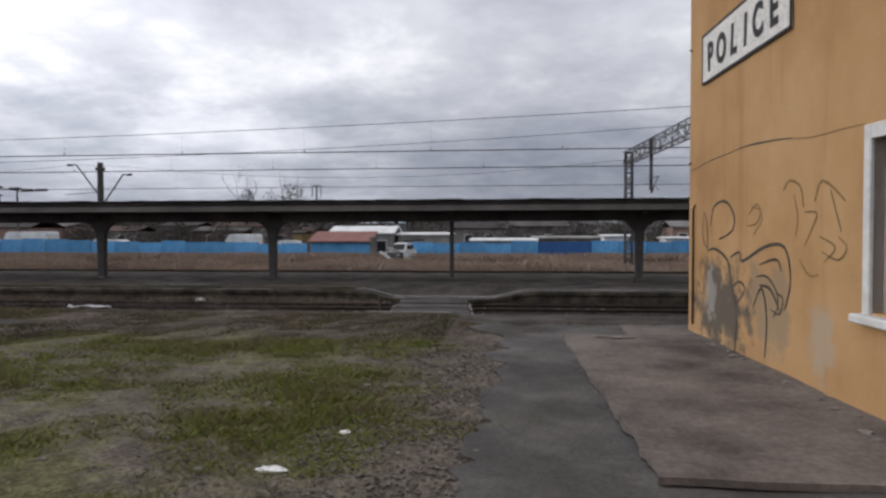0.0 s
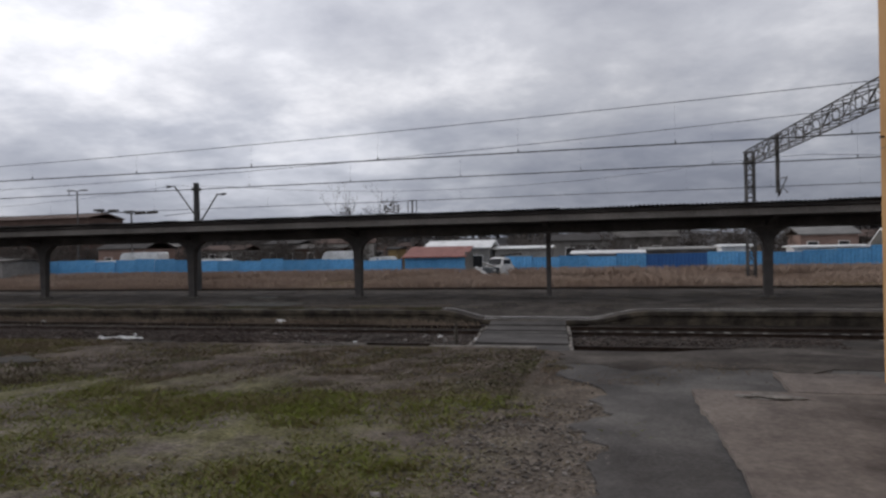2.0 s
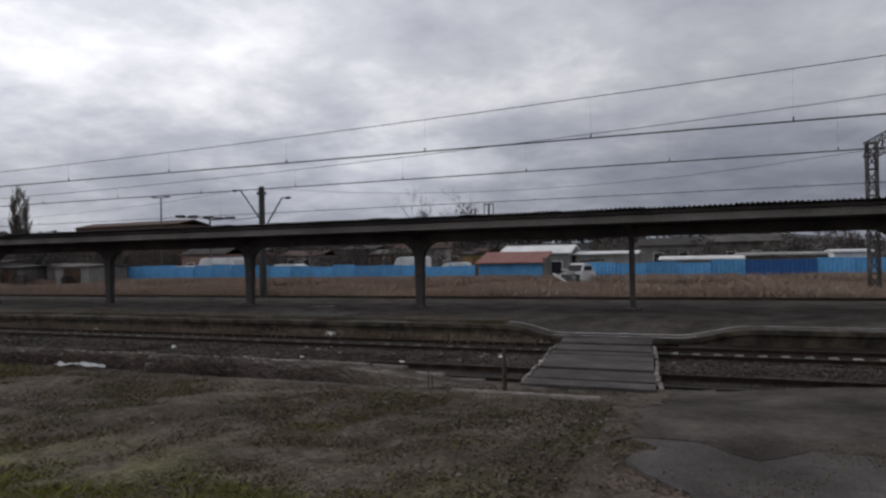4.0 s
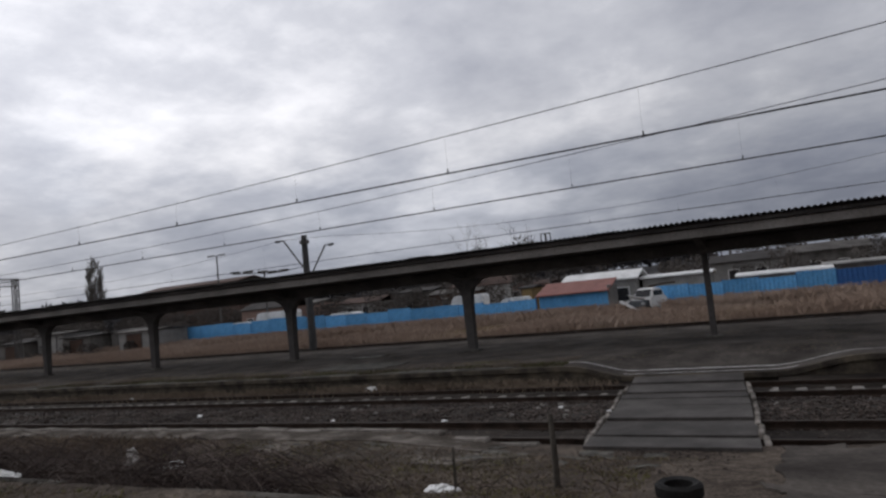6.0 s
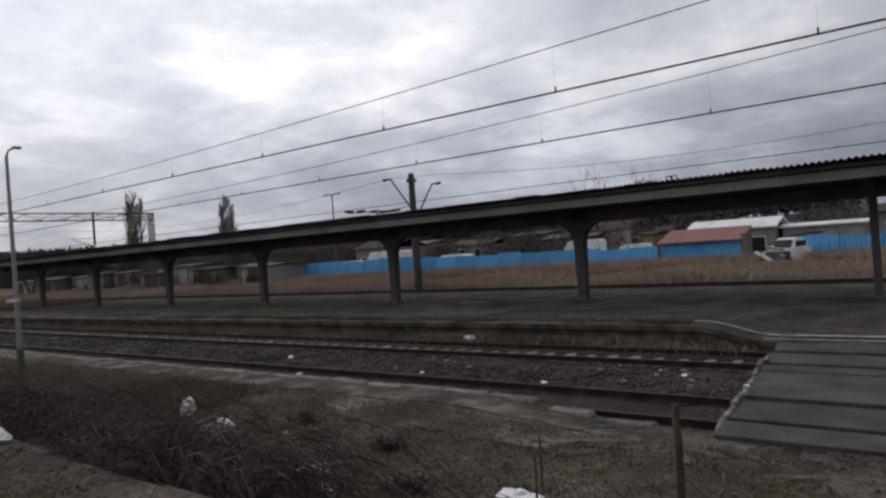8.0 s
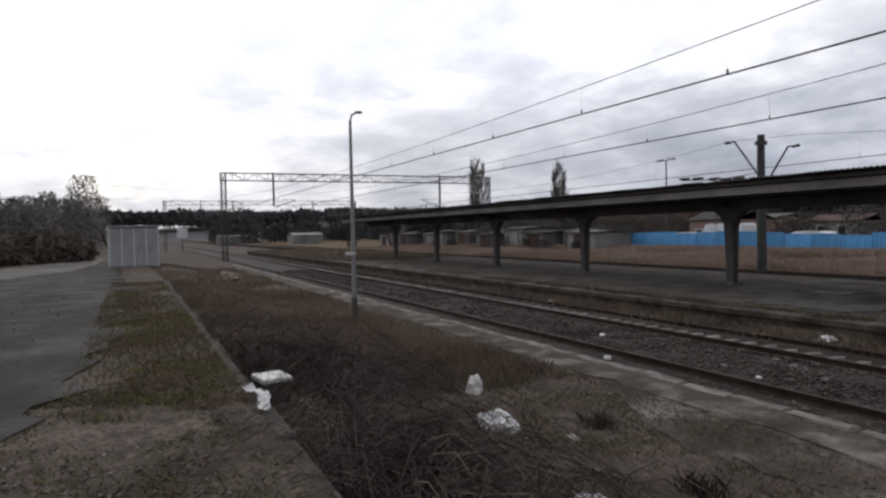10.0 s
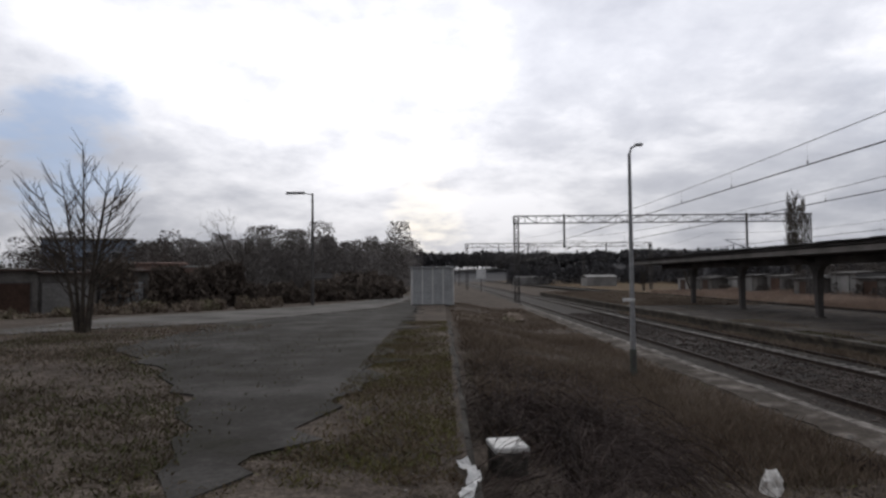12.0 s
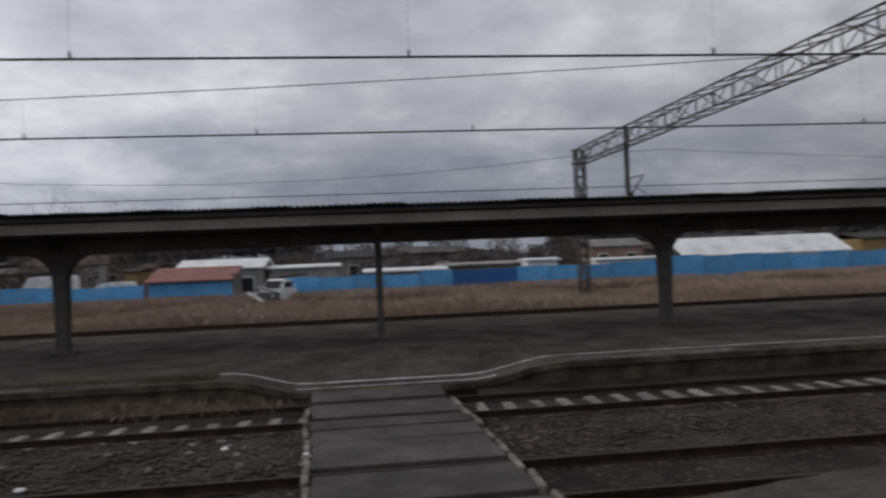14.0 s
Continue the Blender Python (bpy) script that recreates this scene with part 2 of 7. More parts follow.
M["fence_dark"] = surface("dark_blue_paint", [(0.03, 0.10, 0.28), (0.045, 0.14, 0.36)], 0.6, 0.5, 9, 0.2, vary=0.2)
M["steel"] = surface("weathered_steel", [(0.055, 0.052, 0.05), (0.085, 0.08, 0.077), (0.12, 0.112, 0.105)], 0.7, 1.2, 12, 0.2, metal=0.3)
M["galv"] = surface("galvanised_steel", [(0.24, 0.245, 0.25), (0.32, 0.325, 0.33)], 0.55, 2.0, 12, 0.1, metal=0.5)
M["mast"] = surface("mast_concrete", [(0.05, 0.05, 0.05), (0.085, 0.083, 0.082)], 0.9, 1.5, 12, 0.2)
M["wire"] = surface("catenary_wire", [(0.03, 0.028, 0.027), (0.05, 0.047, 0.045)], 0.6, 3.0, 9, 0.0, metal=0.4)
M["bark"] = surface("bark", [(0.030, 0.025, 0.021), (0.055, 0.046, 0.038), (0.08, 0.068, 0.056)], 0.95, 3.0, 20, 0.6)
M["twig"] = surface("twig", [(0.06, 0.048, 0.04), (0.095, 0.078, 0.064)], 0.95, 1.0, 8, 0.0, island=0.3)
M["poplar_twig"] = surface("pale_upright_twig", [(0.11, 0.098, 0.088), (0.15, 0.135, 0.12)], 0.95, 0.3, 3, 0.0, island=0.25)
M["bramble"] = surface("bramble_stem", [(0.030, 0.021, 0.019), (0.056, 0.042, 0.037), (0.13, 0.105, 0.092)], 0.9, 1.5, 8, 0.0, island=0.6)
M["straw"] = surface("withered_blades", [(0.14, 0.117, 0.088), (0.20, 0.168, 0.128), (0.15, 0.135, 0.085)], 0.95, 0.9, 5, 0.0, island=0.3)
M["garden"] = surface("garden_twigs", [(0.060, 0.052, 0.048), (0.085, 0.075, 0.068), (0.115, 0.103, 0.094)], 1.0, 0.05, 1, 0.0, island=0.18)
M["dry_grass"] = surface("dry_grass", [(0.125, 0.094, 0.070), (0.175, 0.137, 0.103), (0.215, 0.173, 0.132)], 0.95, 0.25, 4, 0.0, island=0.25)
M["dead_leaf"] = surface("dead_undergrowth", [(0.125, 0.098, 0.076), (0.175, 0.14, 0.108), (0.14, 0.132, 0.076)], 0.95, 0.6, 5, 0.0, island=0.2)
M["reed"] = surface("reed", [(0.235, 0.172, 0.134), (0.30, 0.225, 0.178), (0.345, 0.27, 0.22)], 0.95, 0.12, 2, 0.0, island=0.10)
# lightened against the backlight, with the grey of distant haze put into the colour
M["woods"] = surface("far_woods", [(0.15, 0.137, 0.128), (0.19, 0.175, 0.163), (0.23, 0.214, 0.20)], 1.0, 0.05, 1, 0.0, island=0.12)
M["ridge"] = surface("distant_forest", [(0.050, 0.048, 0.050), (0.064, 0.062, 0.064), (0.078, 0.075, 0.077)], 1.0, 0.02, 0.5, 0.0, island=0.10)
M["hedge"] = surface("dark_hedge", [(0.075, 0.060, 0.050), (0.12, 0.098, 0.08)], 1.0, 0.3, 3, 0.0, island=0.2)
M["white"] = surface("dirty_white_paint", [(0.50, 0.50, 0.49), (0.68, 0.68, 0.67), (0.76, 0.76, 0.75)], 0.6, 0.6, 8, 0.1)
M["plastic_bag"] = surface("white_plastic", [(0.70, 0.70, 0.69), (0.82, 0.82, 0.81)], 0.45, 3.0, 12, 0.2)
M["print"] = surface("dark_print", [(0.03, 0.035, 0.04), (0.06, 0.065, 0.07)], 0.5, 3.0, 12, 0.1)
M["red_roof"] = surface("red_sheet_roof", [(0.20, 0.09, 0.078), (0.27, 0.13, 0.112)], 0.75, 0.8, 6, 0.2)
M["grey_wall"] = surface("grey_render", [(0.15, 0.145, 0.138), (0.22, 0.213, 0.203), (0.28, 0.272, 0.26)], 0.9, 0.4, 6, 0.2, vary=0.25)
M["pink_wall"] = surface("faded_pink_render", [(0.24, 0.165, 0.14), (0.32, 0.225, 0.19)], 0.9, 0.4, 6, 0.2, vary=0.15)
M["blue_wall"] = surface("pale_blue_render", [(0.20, 0.25, 0.32), (0.26, 0.31, 0.38)], 0.9, 0.4, 6, 0.2)
M["ochre_wall"] = surface("yellow_render", [(0.22, 0.15, 0.07), (0.28, 0.20, 0.095)], 0.9, 0.4, 6, 0.2)
M["dark_roof"] = surface("felt_roof", [(0.035, 0.032, 0.031), (0.06, 0.055, 0.052)], 0.9, 0.5, 8, 0.2)
M["brown_roof"] = surface("brown_roof", [(0.075, 0.05, 0.042), (0.11, 0.075, 0.062)], 0.9, 0.4, 8, 0.2)
M["door_brown"] = surface("brown_door_paint", [(0.05, 0.03, 0.022), (0.085, 0.05, 0.036)], 0.8, 1.0, 8, 0.2, vary=0.3)
M["rust_roof"] = surface("rusty_felt_roof", [(0.035, 0.024, 0.02), (0.06, 0.042, 0.035)], 0.95, 0.5, 8, 0.2)
M["garage_wall"] = surface("dirty_garage_render", [(0.06, 0.055, 0.05), (0.11, 0.102, 0.094), (0.16, 0.15, 0.14)], 0.95, 0.6, 8, 0.2, vary=0.25)
M["slag"] = surface("oily_track_dirt", [(0.016, 0.013, 0.011), (0.028, 0.023, 0.019), (0.045, 0.037, 0.030)], 0.95, 0.8, 12, 0.8, dist=0.04)
M["rubber"] = surface("tyre_rubber", [(0.012, 0.012, 0.012), (0.025, 0.024, 0.023)], 0.85, 3.0, 25, 0.3)
M["kiosk"] = surface("grey_sheet_metal", [(0.30, 0.31, 0.31), (0.38, 0.39, 0.39)], 0.6, 0.7, 8, 0.15)
M["post_foot"] = surface("mossy_post_paint", [(0.07, 0.075, 0.065), (0.11, 0.115, 0.10)], 0.9, 3.0, 14, 0.2)
M["post_wood"] = surface("grey_post", [(0.05, 0.045, 0.038), (0.09, 0.08, 0.068)], 0.9, 3.0, 20, 0.4)


def glass_material():
    mt = bpy.data.materials.new("window_glass")
    mt.use_nodes = True
    b = mt.node_tree.nodes["Principled BSDF"]
    b.inputs["Base Color"].default_value = (0.85, 0.9, 0.9, 1)
    b.inputs["Roughness"].default_value = 0.03
    b.inputs["Transmission Weight"].default_value = 1.0
    return mt


M["glass"] = glass_material()


def turf_material(name, dull, fresh, share):
    """Winter turf: each blade between dull straw and fresh green, greener where the soil is better; share: how green on the whole."""
    mt = bpy.data.materials.new(name)
    mt.use_nodes = True
    nt = mt.node_tree
    N, L = nt.nodes.new, nt.links.new
    b = nt.nodes["Principled BSDF"]
    b.inputs["Roughness"].default_value, b.inputs["Specular IOR Level"].default_value = 0.9, 0.08
    tc, geo, n = N("ShaderNodeTexCoord"), N("ShaderNodeNewGeometry"), N("ShaderNodeTexNoise")
    n.inputs["Scale"].default_value, n.inputs["Detail"].default_value = 0.9, 6
    L(tc.outputs["Object"], n.inputs["Vector"])
    mix = N("ShaderNodeMath")
    mix.operation = "MULTIPLY_ADD"
    L(geo.outputs["Random Per Island"], mix.inputs[0])
    mix.inputs[1].default_value = 0.55
    L(n.outputs["Fac"], mix.inputs[2])
    ramp = N("ShaderNodeValToRGB")
    e = ramp.color_ramp.elements
    mid = 0.78 - 0.4 * (share - 0.5)
    e[0].position, e[0].color = mid - 0.28, (*dull, 1)
    e[1].position, e[1].color = mid + 0.24, (*fresh, 1)
    between = e.new(mid)
    between.color = (*[0.5 * p + 0.42 * q for p, q in zip(dull, fresh)], 1)
    L(mix.outputs[0], ramp.inputs[0])
    L(ramp.outputs[0], b.inputs["Base Color"])
    return mt


M["grass"] = turf_material("short_grass", (0.17, 0.135, 0.085), (0.165, 0.195, 0.046), 0.66)
M["verge"] = turf_material("verge_grass", (0.135, 0.103, 0.074), (0.14, 0.135, 0.052), 0.22)
M["moss_grass"] = turf_material("mossy_turf", (0.092, 0.072, 0.055), (0.085, 0.09, 0.040), 0.32)


def plaster_material():
    """Ochre plaster with rain streaks, a grey painted-over patch under the graffiti and pale peeled spots."""
    mt = surface("ochre_plaster", [(0.36, 0.208, 0.098), (0.445, 0.27, 0.13), (0.50, 0.318, 0.165)], 0.92, 0.55, 45, 0.06, spec=0.06, grain=0.3)
    nt = mt.node_tree
    N, L = nt.nodes.new, nt.links.new
    b = nt.nodes["Principled BSDF"]
    col = b.inputs["Base Color"].links[0].from_socket
    tc = N("ShaderNodeTexCoord")

    def noisy(scale, detail, stretch=(1, 1, 1)):
        mp = N("ShaderNodeMapping")
        mp.inputs["Scale"].default_value = stretch
        n = N("ShaderNodeTexNoise")
        n.inputs["Scale"].default_value, n.inputs["Detail"].default_value, n.inputs["Roughness"].default_value = scale, detail, 0.65
        L(tc.outputs["Object"], mp.inputs[0])
        L(mp.outputs[0], n.inputs["Vector"])
        return n.outputs["Fac"]

    def rng(sock, a, c, hi=1.0):
        r = N("ShaderNodeMapRange")
        r.interpolation_type = "SMOOTHSTEP"
        r.inputs["From Min"].default_value, r.inputs["From Max"].default_value, r.inputs["To Max"].default_value = a, c, hi
        L(sock, r.inputs["Value"])
        return r.outputs[0]

    def math2(op, a, c):
        q = N("ShaderNodeMath")
        q.operation = op
        for i, v in enumerate((a, c)):
            if isinstance(v, (int, float)):
                q.inputs[i].default_value = v
            else:
                L(v, q.inputs[i])
        return q.outputs[0]

    def blot(y, z, ry, rz, grain, edge):
        mp = N("ShaderNodeMapping")
        mp.inputs["Location"].default_value = (0, -y / ry, -z / rz)
        mp.inputs["Scale"].default_value = (0, 1 / ry, 1 / rz)
        L(tc.outputs["Object"], mp.inputs[0])
        ln = N("ShaderNodeVectorMath")
        ln.operation = "LENGTH"
        L(mp.outputs[0], ln.inputs[0])
        return rng(math2("ADD", ln.outputs["Value"], math2("MULTIPLY", math2("SUBTRACT", noisy(grain, 8), 0.5), 2.6)), 1.0, 1.0 - edge)

    streak = rng(noisy(1.6, 4, (1, 1, 0.12)), 0.52, 0.72, 0.45)
    for mask, c in ((streak, (0.30, 0.165, 0.075, 1)),
                    (math2("MULTIPLY", blot(-1.35, 0.55, 1.15, 0.85, 2.2, 0.5), 0.92), (0.105, 0.095, 0.082, 1)),
                    (math2("MULTIPLY", blot(-2.9, 0.75, 0.75, 0.70, 2.6, 0.6), 0.55), (0.22, 0.19, 0.145, 1)),
                    (math2("MULTIPLY", blot(-1.0, 0.75, 0.25, 0.45, 3.5, 0.4), 0.6), (0.36, 0.34, 0.31, 1)),
                    (math2("MULTIPLY", blot(-4.15, 0.55, 0.42, 0.42, 3.0, 0.7), 0.7), (0.40, 0.33, 0.25, 1))):
        mx = N("ShaderNodeMix")
        mx.data_type = "RGBA"
        L(mask, mx.inputs["Factor"])
        L(col, mx.inputs[6])
        mx.inputs[7].default_value = c
        col = mx.outputs[2]
    L(col, b.inputs["Base Color"])
    return mt


M["plaster"] = plaster_material()


# ---- building kit ----


def mesh_from(name, bm, material):
    me = bpy.data.meshes.new(name)
    bmesh.ops.recalc_face_normals(bm, faces=bm.faces[:])
    bm.to_mesh(me)
    bm.free()
    me.materials.append(material)
    return me


def part(name, bm, material, parent=None, label=""):
    """Links a bmesh, or a mesh that is shared, as one object under a thing or a part."""
    me = bm if isinstance(bm, bpy.types.Mesh) else mesh_from(name, bm, material)
    ob = new(name, me)
    if parent:
        ob.parent = parent
    if label:
        ob["label"] = label
    return ob


def thing(name, at, label, category, group="", kind="", rz=0.0):
    ob = new(name)
    ob.empty_display_size = 0.2
    ob.matrix_basis = pose(*at, 0, 0, rz)
    return tagged(ob, label, category, group, kind)


def raw(name, verts, faces, material, parent=None, smooth=False):
    me = bpy.data.meshes.new(name)
    me.from_pydata(verts, [], faces)
    me.materials.append(material)
    if smooth:
        me.polygons.foreach_set("use_smooth", [True] * len(me.polygons))
    me.update()
    ob = new(name, me)
    if parent:
        ob.parent = parent
    return ob


def box(bm, x0, x1, y0, y1, z0, z1, bevel=0.0, m=None):
    v = [bm.verts.new((x, y, z)) for x in (x0, x1) for y in (y0, y1) for z in (z0, z1)]
    fs = [bm.faces.new([v[i] for i in f]) for f in ((0, 1, 3, 2), (4, 6, 7, 5), (0, 4, 5, 1), (2, 3, 7, 6), (0, 2, 6, 4), (1, 5, 7, 3))]
    if m is not None:
        bmesh.ops.transform(bm, matrix=m, verts=v)
    if bevel:
        es = list({e for f in fs for e in f.edges})
        bmesh.ops.bevel(bm, geom=es, offset=bevel, segments=1, affect="EDGES")
    return bm


def boxes(*dims, bevel=0.0):
    bm = bmesh.new()
    for d in dims:
        box(bm, *d, bevel=bevel)
    return bm


def tube(bm, pts, radii, n=6, cap=True):
    """A tube through pts, with a radius at each."""
    pts = [Vector(p) for p in pts]
    if isinstance(radii, (int, float)):
        radii = [radii] * len(pts)
    rings = []
    for i, p in enumerate(pts):
        d = (pts[min(i + 1, len(pts) - 1)] - pts[max(i - 1, 0)]).normalized()
        a = d.orthogonal().normalized() if abs(d.z) > 0.9 else d.cross(Vector((0, 0, 1))).normalized()
        b = d.cross(a)
        rings.append([bm.verts.new(p + radii[i] * (math.cos(2 * math.pi * k / n) * a + math.sin(2 * math.pi * k / n) * b)) for k in range(n)])
    for r, s in zip(rings, rings[1:]):
        for k in range(n):
            bm.faces.new((r[k], r[(k + 1) % n], s[(k + 1) % n], s[k]))
    if cap and n > 2:
        bm.faces.new(rings[0][::-1])
        bm.faces.new(rings[-1])
    return bm


def tubes(*paths, n=6):
    bm = bmesh.new()
    for pts, r in paths:
        tube(bm, pts, r, n)
    return bm


def extrude_x(profile, x0, x1):
    """A prism along x over a closed (y, z) outline."""
    bm = bmesh.new()
    a = [bm.verts.new((x0, y, z)) for y, z in profile]
    b = [bm.verts.new((x1, y, z)) for y, z in profile]
    k = len(profile)
    for i in range(k):
        bm.faces.new((a[i], a[(i + 1) % k], b[(i + 1) % k], b[i]))
    bm.faces.new(a[::-1])
    bm.faces.new(b)
    return bm


def sst(a, b, v):
    q = np.clip((v - a) / (b - a), 0.0, 1.0)
    return q * q * (3 - 2 * q)


def dip_at(x):
    """How far the near platform's edge sinks towards the track crossing."""
    return 0.27 * sst(-8.8, -5.5, x) * (1 - sst(-1.2, 3.2, x))


def rise(x, y):
    """The ground's height."""
    x, y = np.asarray(x, float), np.asarray(y, float)
    terrace = -0.35 * sst(-22, -55, x)
    ramp = -1.06 * sst(12.0, 17.0, y)
    low = -0.48 - 0.6 * sst(12.7, 17.2, y) + 0.12 * np.sin(x * 1.1) * sst(12.7, 13.6, y) * (1 - sst(15, 17, y))
    low = np.minimum(low, terrace - 0.1)
    left = np.where(y < 12.68, terrace, low)
    k = sst(-2.0, -1.2, x)
    near = left * (1 - k) + ramp * k - dip_at(x) * sst(16.9, 20.0, y)
    bed = -1.62
    far = -1.62 + 0.42 * sst(43.6, 46.0, y)
    z = np.where(y < 20.12, near, np.where(y < 43.5, bed, far))
    return z


def rise1(x, y):
    return float(rise(x, y))


def blades(name, xy, heights, width, material, label, category, lean=0.35, seed=1, base=None):
    """Upright blades, one bent triangle pair each."""
    rg = np.random.default_rng(seed)
    k = len(xy)
    x, y = xy[:, 0], xy[:, 1]
    z = rise(x, y) - 0.01 if base is None else np.full(k, base)
    a = rg.uniform(0, 2 * np.pi, k)
    w = width * rg.uniform(0.6, 1.4, k)
    lx, ly = rg.normal(0, lean, k) * heights, rg.normal(0, lean, k) * heights
    dx, dy = np.cos(a) * w, np.sin(a) * w
    v = np.empty((k, 4, 3))
    v[:, 0] = np.stack([x - dx, y - dy, z], 1)
    v[:, 1] = np.stack([x + dx, y + dy, z], 1)
    v[:, 2] = np.stack([x + lx * 0.4 + dx * 0.7, y + ly * 0.4 + dy * 0.7, z + heights * 0.6], 1)
    v[:, 3] = np.stack([x + lx, y + ly, z + heights], 1)
    i = np.arange(k) * 4
    f = np.concatenate([np.stack([i, i + 1, i + 2], 1), np.stack([i, i + 2, i + 3], 1)])
    me = bpy.data.meshes.new(name)
    me.from_pydata(v.reshape(-1, 3).tolist(), [], f.tolist())
    me.materials.append(material)
    return tagged(new(name, me), label, category, kind="stuff")


def clumped(k, x0, x1, y0, y1, seed, scale=0.6, keep=0.5):
    """Points gathered in patches."""
    rg = np.random.default_rng(seed)
    out = []
    while len(out) < k:
        x, y = rg.uniform(x0, x1), rg.uniform(y0, y1)
        if noise.noise((x * scale, y * scale, seed * 3.1)) * 0.9 + 0.5 + rg.normal(0, 0.24) > keep:
            out.append((x, y))
    return np.array(out)


# ---- ground ----


def ground_material():
    """Trodden soil, thin grass and moss in patches; greener on the lawn, browner on the slope and far off."""
    mt = surface("ground_cover", [(0.060, 0.048, 0.040), (0.092, 0.075, 0.062), (0.13, 0.107, 0.087)], 0.97, 0.7, 8, 0.6, dist=0.06, spec=0.04)
    nt = mt.node_tree
    N, L = nt.nodes.new, nt.links.new
    b = nt.nodes["Principled BSDF"]
    soil = b.inputs["Base Color"].links[0].from_socket
    tc = N("ShaderNodeTexCoord")
    sep = N("ShaderNodeSeparateXYZ")
    L(tc.outputs["Object"], sep.inputs[0])
    n = N("ShaderNodeTexNoise")
    n.inputs["Scale"].default_value, n.inputs["Detail"].default_value, n.inputs["Roughness"].default_value = 0.55, 7, 0.68
    L(tc.outputs["Object"], n.inputs["Vector"])

    def rng(sock, a, c, lo, hi):
        r = N("ShaderNodeMapRange")
        r.interpolation_type = "SMOOTHSTEP"
        r.inputs["From Min"].default_value, r.inputs["From Max"].default_value = a, c
        r.inputs["To Min"].default_value, r.inputs["To Max"].default_value = lo, hi
        L(sock, r.inputs["Value"])
        return r.outputs[0]

    def mul(a, c):
        q = N("ShaderNodeMath")
        q.operation = "MULTIPLY"
        L(a, q.inputs[0])
        L(c, q.inputs[1])
        return q.outputs[0]

    lawn = mul(mul(rng(sep.outputs[1], 10.6, 8.6, 0, 1), rng(sep.outputs[0], -1.0, -2.4, 0, 1)), mul(rng(sep.outputs[0], -15.0, -10.5, 0.12, 1), rng(n.outputs["Fac"], 0.42, 0.56, 0, 0.9)))
    lawn = mul(lawn, rng(sep.outputs[0], -9.8, -6.8, 0.05, 1))
    far = rng(sep.outputs[1], 42.0, 47.0, 0, 0.85)
    col = soil
    trodden = mul(mul(rng(sep.outputs[1], 10.4, 8.0, 0.05, 1), rng(sep.outputs[0], -9.8, -6.8, 0.05, 1)), rng(n.outputs["Fac"], 0.30, 0.52, 0.35, 0.95))
    for mask, c in ((trodden, (0.145, 0.125, 0.107, 1)), (lawn, (0.125, 0.118, 0.060, 1)), (far, (0.13, 0.092, 0.055, 1))):
        mx = N("ShaderNodeMix")
        mx.data_type = "RGBA"
        L(mask, mx.inputs["Factor"])
        L(col, mx.inputs[6])
        mx.inputs[7].default_value = c
        col = mx.outputs[2]
    for scale, depth, lo, hi in ((3.2, 8, 0.62, 1.30), (26.0, 5, 0.55, 1.40)):
        g = N("ShaderNodeTexNoise")
        g.inputs["Scale"].default_value, g.inputs["Detail"].default_value, g.inputs["Roughness"].default_value = scale, depth, 0.72
        L(tc.outputs["Object"], g.inputs["Vector"])
        sc = N("ShaderNodeVectorMath")
        sc.operation = "SCALE"
        L(col, sc.inputs[0])
        L(rng(g.outputs["Fac"], 0.32, 0.68, lo, hi), sc.inputs["Scale"])
        col = sc.outputs[0]
    L(col, b.inputs["Base Color"])
    return mt


def build_ground():
    xs = np.concatenate([[-3000, -1500, -800, -500, -350, -250, -180, -140, -110], np.arange(-90, -40, 2.0), np.arange(-40, -16, 0.7), np.arange(-16, 6, 0.25),
                         np.arange(6, 20, 1.0), [22, 26, 32, 40, 55, 80, 120, 200, 350, 700, 1500, 3000]])
    ys = np.concatenate([[-3000, -1500, -700, -300, -150, -90, -60, -45, -35, -28, -22, -17, -13, -10], np.arange(-8, 0, 0.6), np.arange(0, 12.6, 0.25), [12.66, 12.70],
                         np.arange(12.95, 19.9, 0.22), [20.08, 20.14, 21, 24, 28, 36, 43.4, 44, 45, 46.5, 50, 56, 62, 70, 80, 100, 130, 180, 300, 600, 1200, 3000]])
    X, Y = np.meshgrid(xs, ys)
    Z = rise(X, Y)
    for j in range(len(ys)):
        for i in range(len(xs)):
            if abs(xs[i]) < 45 and -8 < ys[j] < 19.8:
                turf = float(sst(-1.9, -3.2, xs[i]) * sst(-12.5, -11.0, xs[i])) if ys[j] < 12.6 else float(sst(-1.6, -3.2, xs[i]))
                Z[j, i] += (0.2 + 0.8 * turf) * (0.03 * noise.noise((xs[i] * 0.9, ys[j] * 0.9, 0)) + 0.035 * noise.noise((xs[i] * 2.6, ys[j] * 2.6, 4))) - 0.008 * (1 - turf)
    n = len(xs)
    v = np.stack([X, Y, Z], 2).reshape(-1, 3).tolist()
    f = [(j * n + i, j * n + i + 1, (j + 1) * n + i + 1, (j + 1) * n + i) for j in range(len(ys) - 1) for i in range(n - 1)]
    tagged(raw("ground", v, f, ground_material(), smooth=True), "bare soil with thin winter grass and moss", "ground", kind="structure")


build_ground()


